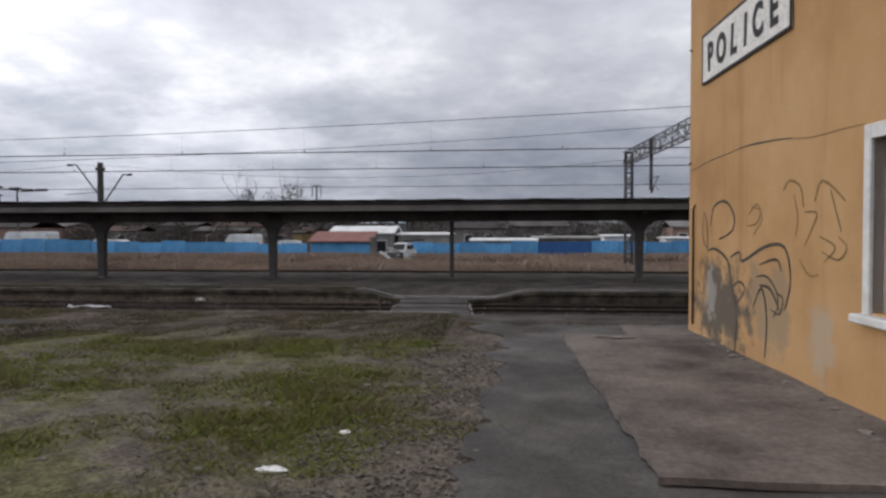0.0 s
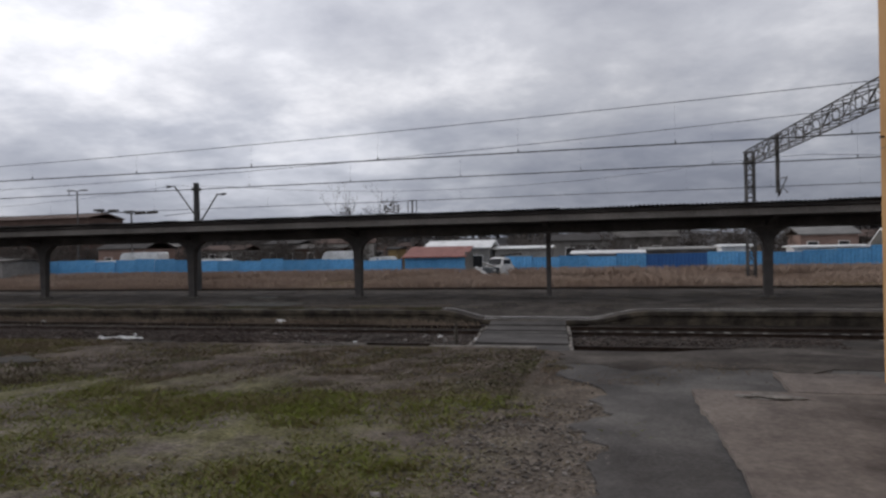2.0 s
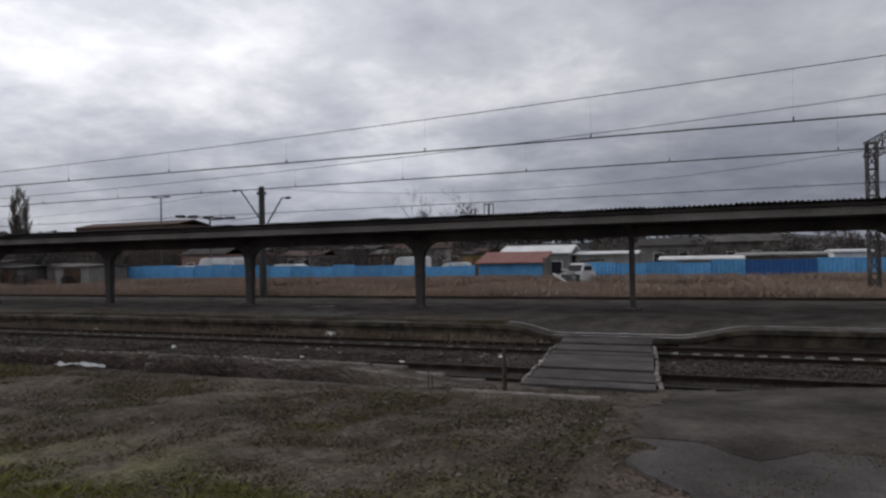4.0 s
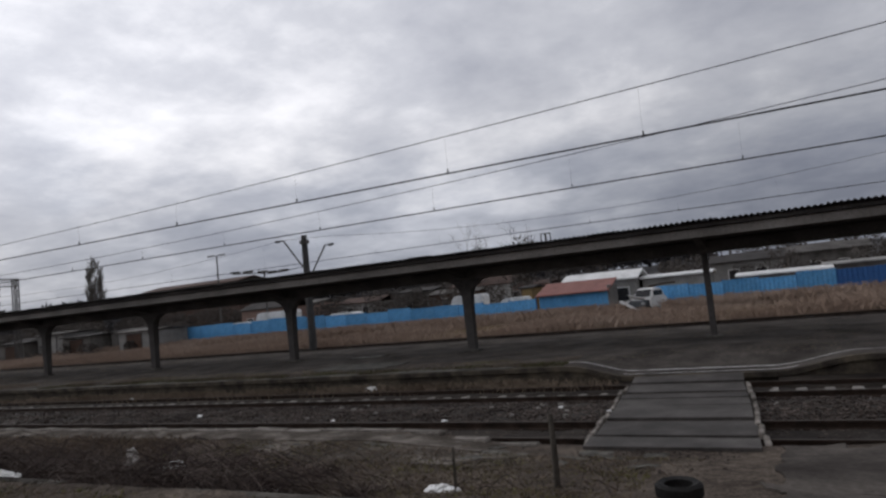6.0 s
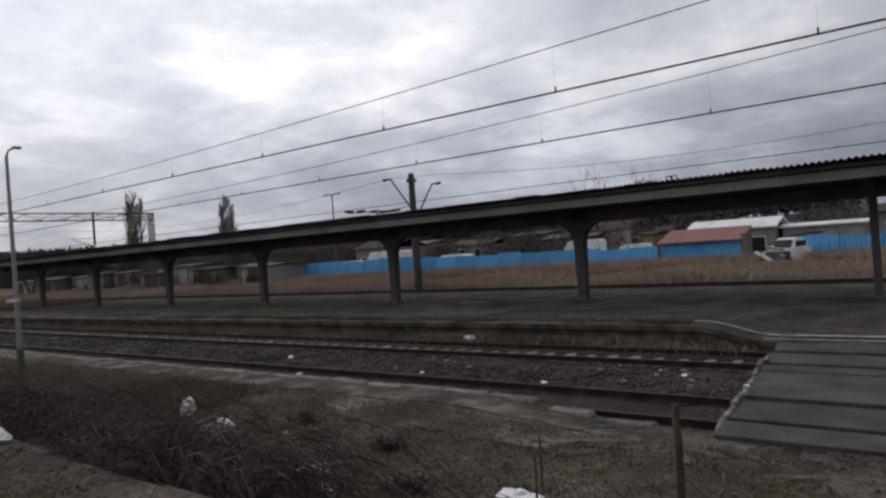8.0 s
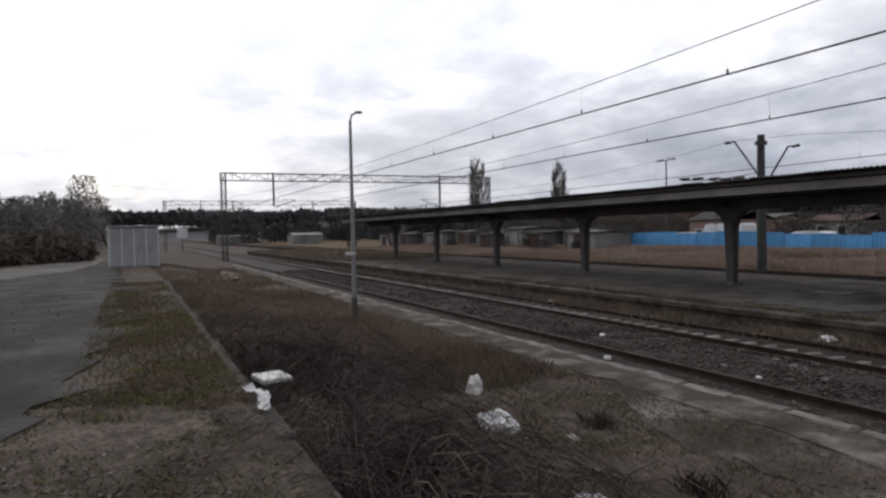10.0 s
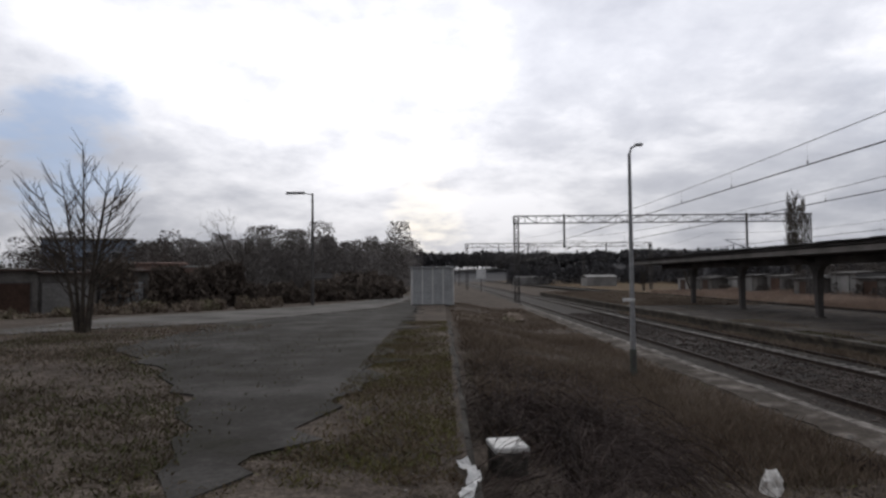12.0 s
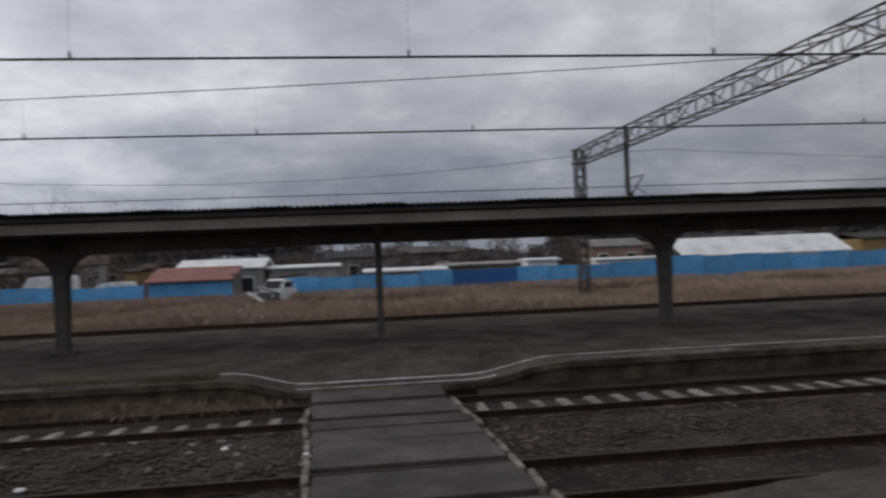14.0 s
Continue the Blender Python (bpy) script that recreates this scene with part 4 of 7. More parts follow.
# ---- station house ----
def build_station():
    h = thing("station_house", (2.29, 10.2, 0), "ochre plastered station house with stains and graffiti", "building", rz=2.4)
    # window opening: y from -4.98 to -6.45, z from 0.95 to 2.45 in the house's own measures
    wy0, wy1, wz0, wz1 = -6.56, -5.0, 0.95, 2.44
    T, H = 0.45, 7.2
    bm = boxes((0, T, wy1, 0, -0.6, H), (0, T, -19, wy0, -0.6, H), (0, T, wy0, wy1, -0.6, wz0), (0, T, wy0, wy1, wz1, H))
    bmesh.ops.remove_doubles(bm, verts=bm.verts[:], dist=0.0001)
    part("wall", bm, M["plaster"], h)
    part("wall", boxes((T, 11, -T, -0.0, -1.5, H)), M["plaster"], h)
    part("wall", boxes((11, 11.4, -19, 0, -0.6, H)), M["plaster"], h)
    part("wall", boxes((T, 11, -19, -19 + T, -0.6, H)), M["plaster"], h)
    part("roof", boxes((-0.5, 11.9, -19.5, 0.5, H, H + 0.3), bevel=0.03), M["dark_roof"], h)
    # floor and partition behind the glass, added and coloured dark like an unlit room
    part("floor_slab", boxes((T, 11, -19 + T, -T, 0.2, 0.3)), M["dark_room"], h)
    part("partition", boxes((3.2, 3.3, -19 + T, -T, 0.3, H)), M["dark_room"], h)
    w = part("window", boxes((0.16, 0.20, wy0, wy0 + 0.05, wz0, wz1), (0.16, 0.20, wy1 - 0.05, wy1, wz0, wz1), (0.16, 0.20, wy0, wy1, wz0, wz0 + 0.06), (0.16, 0.20, wy0, wy1, wz1 - 0.06, wz1)), M["wood_frame"], h, "brown painted wooden window")
    ym = (wy0 + wy1) / 2
    part("mullion", boxes((0.14, 0.21, ym - 0.05, ym + 0.05, wz0 + 0.06, wz1 - 0.06)), M["wood_frame"], w)
    part("glazing_bar", boxes((0.165, 0.195, wy0 + 0.05, wy1 - 0.05, 1.86, 1.90)), M["wood_frame"], w)
    for a, b in ((wy0 + 0.05, ym - 0.05), (ym + 0.05, wy1 - 0.05)):
        for za, zb in ((wz0 + 0.06, 1.86), (1.90, wz1 - 0.06)):
            g = part("pane", boxes((0.178, 0.184, a, b, za, zb)), M["glass"], w)
            g.visible_shadow = False
    cv = bmesh.new()
    prev = None
    for i in range(41):
        y = wy0 + 0.03 + (wy1 - wy0 - 0.06) * i / 40
        x = 0.36 + 0.03 * math.sin(i * 1.9)
        cur = (cv.verts.new((x, y, wz0 - 0.05)), cv.verts.new((x, y, wz1)))
        if prev:
            cv.faces.new((prev[0], cur[0], cur[1], prev[1]))
        prev = cur
    part("net_curtain", cv, M["curtain"], w, "greyish net curtain")
    # white surround and sloping sill
    for dims in ((-0.035, 0.10, wy1, wy1 + 0.10, wz0 - 0.02, wz1 + 0.13), (-0.035, 0.10, wy0 - 0.10, wy0, wz0 - 0.02, wz1 + 0.13), (-0.033, 0.10, wy0, wy1, wz1, wz1 + 0.13)):
        part("window_surround", boxes(dims, bevel=0.008), M["trim"], h)
    part("window_sill", boxes((-0.12, 0.16, wy0 - 0.16, wy1 + 0.16, wz0 - 0.10, wz0 - 0.02), bevel=0.015), M["trim"], h)
    for a, b in ((wy1 - 0.004, wy1), (wy0, wy0 + 0.004)):
        part("reveal", boxes((0.10, 0.16, a, b, wz0, wz1)), M["trim"], h)
    # conduit down the corner
    part("conduit", tubes(([(-0.03, -0.28, 2.0), (-0.03, -0.28, 0.2)], 0.016), ([(-0.03, -0.28, 2.0), (0.02, -0.3, 2.1)], 0.014)), M["rail"], h, "rusty conduit")
    for z in (2.72, 4.5):
        part("bracket", boxes((-0.04, 0.01, -0.10, -0.07, z, z + 0.02)), M["rail"], h)

    # spray-painted lines, flat ribbons just proud of the plaster: (y, z) in the world
    def stroke(pts, wd, mat, name="graffiti", smooth=4):
        pts = [Vector((0, y - 10.2, z)) for y, z in pts]
        fine = []
        for i in range(len(pts) - 1):
            p0, p1, p2, p3 = pts[max(i - 1, 0)], pts[i], pts[i + 1], pts[min(i + 2, len(pts) - 1)]
            for s in range(smooth):
                u = s / smooth
                fine.append(0.5 * ((2 * p1) + (p2 - p0) * u + (2 * p0 - 5 * p1 + 4 * p2 - p3) * u * u + (3 * p1 - p0 - 3 * p2 + p3) * u ** 3))
        fine.append(pts[-1])
        b = bmesh.new()
        prev = None
        for i, p in enumerate(fine):
            d = (fine[min(i + 1, len(fine) - 1)] - fine[max(i - 1, 0)]).normalized()
            nn = Vector((0, -d.z, d.y)) * wd * (0.6 + 0.5 * math.sin(math.pi * i / max(1, len(fine) - 1)))
            cur = (b.verts.new(p + nn + Vector((-0.004, 0, 0))), b.verts.new(p - nn + Vector((-0.004, 0, 0))))
            if prev:
                b.faces.new((prev[0], prev[1], cur[1], cur[0]))
            prev = cur
        part(name, b, mat, h)

    stroke([(9.52, 1.94), (9.55, 1.6), (9.34, 1.41), (9.36, 1.75), (9.5, 1.95)], 0.016, M["spray"])
    stroke([(9.2, 1.72), (9.08, 2.0), (8.63, 2.06), (8.32, 1.86), (8.39, 1.66), (8.86, 1.54)], 0.019, M["spray"])
    stroke([(9.35, 1.36), (9.02, 1.40), (8.53, 1.25), (8.37, 0.9), (8.21, 0.57), (8.27, 0.06)], 0.023, M["spray"])
    stroke([(8.40, 0.9), (8.10, 1.0), (7.95, 0.9), (8.24, 0.68)], 0.016, M["spray"])
    stroke([(8.45, 1.3), (8.12, 1.38), (8.02, 1.27), (7.34, 1.47), (6.85, 1.47), (6.70, 1.12), (6.83, 0.78)], 0.02, M["spray"])
    stroke([(7.51, 1.25), (7.05, 1.33), (6.92, 1.2)], 0.016, M["spray"])
    stroke([(7.68, 0.72), (7.44, 0.97), (7.29, 0.64), (7.33, 0.16)], 0.018, M["spray"])
    stroke([(7.5, 1.0), (7.2, 0.98), (6.95, 0.75)], 0.018, M["spray"])
    stroke([(6.9, 2.1), (6.75, 2.2), (6.5, 2.12), (6.43, 1.9)], 0.015, M["spray_thin"])
    stroke([(6.2, 1.95), (6.1, 2.13), (5.93, 2.11), (5.63, 1.93)], 0.015, M["spray_thin"])
    stroke([(6.4, 1.85), (6.15, 1.83), (6.25, 1.68), (6.4, 1.5)], 0.013, M["spray_thin"])
    stroke([(7.75, 1.95), (7.5, 1.9), (7.6, 1.75), (7.9, 1.72)], 0.013, M["spray_thin"])
    stroke([(6.1, 1.6), (5.8, 1.5), (6.0, 1.35)], 0.012, M["spray_thin"])
    stroke([(9.45, 1.25), (9.35, 0.95), (9.5, 0.8), (9.3, 0.6)], 0.014, M["spray_thin"])
    stroke([(9.6, 1.3), (9.65, 1.0), (9.5, 0.9)], 0.012, M["spray_thin"])
    stroke([(7.6, 1.1), (7.3, 1.12), (7.05, 0.98), (7.0, 0.8), (7.12, 0.66)], 0.016, M["spray"])
    stroke([(7.2, 0.75), (6.95, 0.72), (6.88, 0.9), (7.05, 0.95)], 0.012, M["spray"])
    stroke([(7.85, 1.85), (7.6, 1.98), (7.45, 1.8), (7.7, 1.6)], 0.012, M["spray_thin"])
    stroke([(6.65, 2.05), (6.55, 1.8), (6.6, 1.6)], 0.012, M["spray_thin"])
    stroke([(5.9, 2.05), (5.8, 1.85), (5.7, 1.65)], 0.012, M["spray_thin"])
    stroke([(6.05, 1.45), (5.75, 1.38), (5.6, 1.5), (5.75, 1.6)], 0.012, M["spray_thin"])
    stroke([(6.5, 1.35), (6.3, 1.2), (6.1, 1.22)], 0.012, M["spray_thin"])
    stroke([(10.19, 2.612), (9.75, 2.635), (9.4, 2.672), (9.0, 2.69), (8.6, 2.70), (8.2, 2.722)], 0.006, M["spray"], "crack")
    stroke([(8.25, 2.72), (7.9, 2.728), (7.53, 2.712), (7.1, 2.69), (6.7, 2.655)], 0.010, M["spray"], "crack")
    stroke([(6.7, 2.655), (6.35, 2.61), (6.0, 2.60), (5.6, 2.60), (5.35, 2.59)], 0.006, M["spray_thin"], "crack")
    stroke([(4.95, 2.60), (4.66, 2.61), (4.4, 2.625), (4.08, 2.64)], 0.009, M["spray"], "crack")
    return h


build_station()


def build_sign():
    s = thing("station_sign", (2.377, 8.125, 4.20), "white station name board with a black border on the ochre wall", "sign", rz=2.4)
    part("board", boxes((-0.03, -0.002, -1.41, 1.41, -0.36, 0.36), bevel=0.004), M["sign"], s)
    part("border", boxes((-0.036, -0.024, -1.43, 1.43, 0.335, 0.37), (-0.036, -0.024, -1.43, 1.43, -0.37, -0.335), (-0.036, -0.024, -1.43, -1.395, -0.335, 0.335), (-0.036, -0.024, 1.395, 1.43, -0.335, 0.335)), M["black"], s, "black border")
    y = 1.08
    rg = random.Random(2)
    for ch in "POLICE":
        cu = bpy.data.curves.new("letter", "FONT")
        cu.body, cu.size, cu.extrude, cu.offset, cu.align_x = ch, 0.55, 0.004, 0.019, "CENTER"
        tmp = new("letter", cu)
        bpy.context.view_layer.update()
        me = bpy.data.meshes.new_from_object(tmp.evaluated_get(bpy.context.evaluated_depsgraph_get()))
        bpy.data.objects.remove(tmp)
        me.materials.clear()
        me.materials.append(M["black"])
        ob = part("letter", me, None, s, "black painted letter " + ch)
        ob.matrix_basis = pose(-0.034, y - 0.02, -0.20, 90, 0, -90) @ pose(0, 0, 0, 0, 0, rg.uniform(-4, 4)) @ Matrix.Diagonal((0.80, 1, 1, 1))
        y -= 0.43 if ch not in "LI" else 0.39


build_sign()


# ---- overhead line ----


def build_wire_run(y, zc, zm_mid, zm_end, x_sup, label, tick=4.4, phase=0.0, x_end=-300):
    """Contact wire and sagging messenger wire with droppers, held at the supports x_sup."""
    t = thing("overhead_line", (0, y, 0), label, "overhead wire", group="overhead lines")
    xs = sorted(x_sup)

    def mess(x):
        for a, b in zip(xs, xs[1:]):
            if a <= x <= b:
                u = (x - a) / (b - a)
                return zm_mid + (zm_end - zm_mid) * (2 * u - 1) ** 2
        return zm_end

    def run(f, r):
        return tubes(([(x, 0, f(x)) for x in np.arange(xs[0], xs[-1] + 0.1, 4.0)], r), n=4)

    part("contact_wire", run(lambda x: zc, 0.018), M["wire"], t)
    part("messenger_wire", run(mess, 0.010), M["wire"], t)
    x = -60 + phase
    while x < 30:
        part("dropper", tubes(([(x, 0, zc), (x, 0, mess(x))], 0.0018), ([(x, 0, zc), (x, 0, zc + 0.10)], 0.02), n=4), M["wire"], t)
        x += tick


build_wire_run(21.65, 4.39, 4.85, 5.86, [-330, -268, -204, -140, -77, 8.4, 75, 140], "overhead wires above the near track", phase=4.0)
build_wire_run(26.25, 4.25, 4.60, 5.95, [-330, -268, -204, -140, -77, 8.4, 75, 140], "overhead wires above the far track", phase=1.2)
build_wire_run(42.2, 4.6, 5.2, 6.4, [-330, -268, -204, -140, -77, -28.7, 8.4, 75, 140], "overhead wires behind the canopy", phase=2.0)


def truss(bm, p0, p1, depth, width, bays, r=0.024):
    """A square lattice girder from p0 to p1 (its top centre line)."""
    p0, p1 = Vector(p0), Vector(p1)
    d = (p1 - p0)
    s = d.cross(Vector((0, 0, 1))).normalized() * width / 2
    dn = Vector((0, 0, -depth))
    for o in (s, -s, s + dn, -s + dn):
        tube(bm, [p0 + o, p1 + o], r * 1.5, 4)
    for i in range(bays):
        a, b = p0 + d * i / bays, p0 + d * (i + 1) / bays
        for q in (s, -s):
            tube(bm, [a + q, b + q + dn] if i % 2 else [a + q + dn, b + q], r, 4)
            tube(bm, [a + q, a + q + dn], r, 4)
        tube(bm, [a + s, b - s], r, 4)
        tube(bm, [a + s + dn, b - s + dn], r, 4)
    return bm


def lattice_leg(bm, x, y, z0, z1, w=0.5, r=0.035, bays=12):
    cs = [(x + a * w / 2, y + b * w / 2) for a, b in ((-1, -1), (1, -1), (1, 1), (-1, 1))]
    for a, b in cs:
        tube(bm, [(a, b, z0), (a, b, z1)], r * 1.7, 4)
    for i in range(bays):
        za, zb = z0 + (z1 - z0) * i / bays, z0 + (z1 - z0) * (i + 1) / bays
        for k in range(4):
            a, b = cs[k], cs[(k + 1) % 4]
            tube(bm, [(*a, za), (*b, zb)] if i % 2 else [(*b, za), (*a, zb)], r, 4)
            tube(bm, [(*a, zb), (*b, zb)], r, 4)


def cantilever(parent, x, y, z, reach):
    """Tube bracket with insulators, held by a hanging post."""
    bm = tubes(([(x, y, z), (x, y + reach, z + 0.9)], 0.035), ([(x, y + 0.05, z + 1.0), (x, y + reach * 1.1, z + 0.95)], 0.03), ([(x, y + reach * 0.6, z + 0.45), (x, y + reach * 1.15, z + 0.1)], 0.025))
    c = part("cantilever", bm, M["steel"], parent)
    part("insulator", tubes(([(x, y + reach * 0.12, z + 0.11), (x, y + reach * 0.3, z + 0.27)], 0.07), n=8), M["wire"], c)


def build_gantry(x, ya, yb, top, droppers, label, group="catenary gantries", rz=0.0):
    g = thing("catenary_gantry", (x, ya, -1.5), label, "gantry", group=group, rz=rz)
    oz = 1.5
    h = top + oz
    for y in (0, yb - ya):
        bm = bmesh.new()
        lattice_leg(bm, 0, y, 0, h - 0.05, 0.48)
        part("leg", bm, M["steel"], g)
        part("footing", boxes((-0.5, 0.5, y - 0.5, y + 0.5, -0.3, 0.25), bevel=0.04), M["concrete"], g)
    bm = bmesh.new()
    truss(bm, (0, -0.3, h), (0, yb - ya + 0.3, h), 0.80, 0.7, 26)
    part("girder", bm, M["steel"], g)
    for y, zl, reach in droppers:
        bm = bmesh.new()
        box(bm, -0.09, 0.09, y - ya - 0.09, y - ya + 0.09, zl + oz, h + 0.15)
        p = part("hanging_post", bm, M["steel"], g)
        cantilever(p, 0, y - ya, zl + oz - 0.2, reach)
    cantilever(g, 0, 0.25, 4.9 + oz - 0.7, 1.7)
    return g


build_gantry(-77.0, 20.6, 52.6, 8.25, [(25.85, 4.7, 2.2), (45.9, 4.7, -2.3)], "tall grey lattice gantry spanning the tracks")
build_gantry(9.85, 18.4, 49.6, 7.5, [(43.4, 4.3, -1.6), (26.0, 4.6, -1.3)], "grey lattice gantry over the tracks beside the station house", rz=2.85)
for gx in (-140.0, -204.0, -268.0):
    build_gantry(gx, 17.5, 55.0, 8.4, [(24, 4.7, 2.2), (30, 4.7, -2.2), (46, 4.7, -2.2)], "distant lattice gantry over the tracks")


def build_mast(x, y, z0, top, label):
    m = thing("catenary_mast", (x, y, z0), label, "mast", group="catenary masts")
    h = top - z0
    part("post", tubes(([(0, 0, -0.2), (0, 0, h)], [0.27, 0.19]), n=10), M["mast"], m)
    part("cap", tubes(([(0, 0, h - 0.55), (0, 0, h - 0.35)], 0.32), n=10), M["steel"], m)
    for s, rx, rz in ((-1, 2.2, h - 0.15), (1, 2.1, h - 0.85)):
        a = part("arm", tubes(([(s * 0.2, 0, rz - 2.0), (s * (rx - 0.45), 0, rz)], 0.05), ([(s * (rx - 0.5), 0, rz), (s * (rx + 0.15), 0, rz + 0.02)], 0.045)), M["steel"], m)
        part("insulator", tubes(([(s * (rx - 0.15), 0, rz - 0.02), (s * (rx + 0.2), 0, rz)], 0.08), n=8), M["wire"], a)
        part("stay", tubes(([(s * 0.2, 0, rz - 1.9), (s * 2.6, 0, rz - 2.05)], 0.02), n=4), M["wire"], m)
    return m


build_mast(-28.7, 42.9, -1.5, 6.48, "dark concrete mast with two angled arms behind the canopy")


def build_platform_lamp():
    l = thing("street_lamp", (-21.79, 17.45, -1.06), "slim grey steel lamp post on the platform edge", "lamp post")
    part("post", tubes(([(0, 0, -0.1), (0, 0, 2.2), (0, 0, 5.95)], [0.075, 0.062, 0.042]), n=10), M["galv"], l)
    part("arm", tubes(([(0, 0, 5.92), (0.02, 0.05, 6.10), (0.04, 0.20, 6.18)], 0.03)), M["galv"], l)
    part("lamp_head", boxes((-0.05, 0.10, 0.14, 0.36, 6.15, 6.22), bevel=0.02), M["galv"], l)
    part("blank_plate", boxes((0.03, 0.06, -0.26, 0.06, 2.02, 2.11), bevel=0.008), M["white"], l, "small blank white plate")
    part("base_collar", tubes(([(0, 0, -0.05), (0, 0, 0.78)], 0.088), n=10), M["post_foot"], l, "dull greenish foot of the post")
    part("access_door", boxes((0.085, 0.105, -0.04, 0.04, 0.3, 0.62), bevel=0.006), M["steel"], l)


build_platform_lamp()


def build_lamp(x, y, z0, top, heads, label, turn=0.0, wood=False):
    l = thing("street_lamp", (x, y, z0), label, "lamp post", rz=turn)
    h = top - z0
    part("post", tubes(([(0, 0, -0.2), (0, 0, h)], [0.13, 0.07]), n=8), M["steel"], l)
    for s in heads:
        a = part("arm", tubes(([(0, 0, h - 0.1), (s * 0.5, 0, h)], 0.035)), M["steel"], l)
        part("lamp_head", boxes((min(s * 0.4, s * 1.4), max(s * 0.4, s * 1.4), -0.17, 0.17, h - 0.05, h + 0.12), bevel=0.03), M["galv"], a)
    return l


build_lamp(-62.28, 68.18, -1.4, 9.25, (-1, 1), "tall twin-headed street lamp behind the blue fence")
build_lamp(-53.5, 2.85, -0.4, 7.95, (-1.4,), "tall street lamp beside the old yard", turn=90)
build_lamp(-98.0, 62.0, -1.4, 7.6, (-1, 1), "distant twin-headed lamp near the gantry")


def build_flat_antenna():
    """Row of flat lamp heads on a short cross arm, behind the canopy."""
    l = thing("floodlight_mast", (-53.0, 66.0, -1.4), "floodlight mast with a long arm of flat heads", "floodlight")
    part("post", tubes(([(0, 0, -0.2), (0, 0, 7.6)], [0.14, 0.09]), n=8), M["steel"], l)
    part("arm", tubes(([(-4.6, 0, 7.9), (-1, 0, 7.7), (0.4, 0, 7.45), (3.4, 0, 7.5)], 0.06)), M["steel"], l)
    for x, z in ((-4.3, 7.95), (-2.4, 7.85), (-0.2, 7.65), (1.2, 7.5), (2.8, 7.5)):
        part("lamp_head", boxes((x - 0.55, x + 0.55, -0.3, 0.3, z, z + 0.22), bevel=0.05), M["steel"], l)


build_flat_antenna()


# ---- blue fence and what stands behind it ----
def build_fence():
    f = thing("blue_fence", (0, 62, -1.45), "long blue painted sheet-metal fence of uneven panels", "fence")
    shapes = {}
    for key, mat in (("a", M["fence"]), ("b", M["fence_dark"])):
        bm = bmesh.new()
        k = 16
        prev = None
        for i in range(k + 1):
            x = -1.22 + 2.44 * i / k
            y = (-0.02, 0.02)[i % 2]
            cur = [bm.verts.new((x, y + o, z)) for o in (0, 0.02) for z in (0.0, 2.0)]
            if prev:
                bm.faces.new((prev[0], cur[0], cur[1], prev[1]))
                bm.faces.new((cur[2], prev[2], prev[3], cur[3]))
                bm.faces.new((prev[1], cur[1], cur[3], prev[3]))
            prev = cur
        shapes[key] = mesh_from("panel", bm, mat)
    post = mesh_from("post", boxes((-0.05, 0.05, 0.03, 0.12, 0, 2.15), bevel=0.01), M["fence_dark"])
    rg = random.Random(12)
    x = -60.5
    while x < 70:
        if not -21.0 < x < -10.4:
            o = part("panel", shapes["b" if 3.2 < x < 7.4 else "a"], None, f)
            grow = 1.04 + 0.06 * math.sin(x * 0.11) + (0.14 if x > 20 else 0) + rg.choice((0, 0, 0.03, 0.06, -0.04)) + (0.12 if x < -45 else 0)
            o.matrix_basis = pose(x, 0, 0, rg.uniform(-1, 1), rg.uniform(-0.6, 0.6), rg.uniform(-1.5, 1.5)) @ Matrix.Diagonal((1, 1, grow, 1))
            p = part("post", post, None, f)
            p.location = (x + 1.23, 0, 0)
        x += 2.46


build_fence()


def shed(name, x, y, w, d, h, wall, roof, label, category, pitch=0.35, z0=-1.4, rz=0.0, ridge_x=True, openings=(), group=""):
    """A small house: walls, a pitched or flat roof, doors and windows on its front (-y) side as (x, width, z, height, material)."""
    s = thing(name, (x, y, z0), label, category, group=group, rz=rz)
    part("wall", boxes((-w / 2, w / 2, -d / 2, d / 2, -0.2, h)), wall, s)
    bm = bmesh.new()
    e = 0.25
    if ridge_x:
        pr = [(-d / 2 - e, h - 0.02), (0, h + pitch * d / 2), (d / 2 + e, h - 0.02), (d / 2 + e, h + 0.1), (0, h + pitch * d / 2 + 0.14), (-d / 2 - e, h + 0.1)]
        bm = extrude_x(pr, -w / 2 - e, w / 2 + e)
    else:
        pr = [(-w / 2 - e, h - 0.02), (0, h + pitch * w / 2), (w / 2 + e, h - 0.02), (w / 2 + e, h + 0.1), (0, h + pitch * w / 2 + 0.14), (-w / 2 - e, h + 0.1)]
        bm.free()
        bm = extrude_x(pr, -d / 2 - e, d / 2 + e)
        bmesh.ops.rotate(bm, cent=(0, 0, 0), matrix=Matrix.Rotation(math.pi / 2, 3, "Z"), verts=bm.verts[:])
    part("roof", bm, roof, s)
    for ox, ow, oz, oh, mat, kind in openings:
        o = part(kind, boxes((ox - ow / 2, ox + ow / 2, -d / 2 - 0.05, -d / 2 + 0.02, oz, oz + oh), bevel=0.01), mat, s)
        part("frame", boxes((ox - ow / 2 - 0.08, ox - ow / 2, -d / 2 - 0.06, -d / 2 + 0.02, oz, oz + oh + 0.08), (ox + ow / 2, ox + ow / 2 + 0.08, -d / 2 - 0.06, -d / 2 + 0.02, oz, oz + oh + 0.08), (ox - ow / 2, ox + ow / 2, -d / 2 - 0.06, -d / 2 + 0.02, oz + oh, oz + oh + 0.08)), M["trim"] if kind == "window" else M["steel"], o)
    return s


WIN, DOOR = M["black"], M["door_brown"]
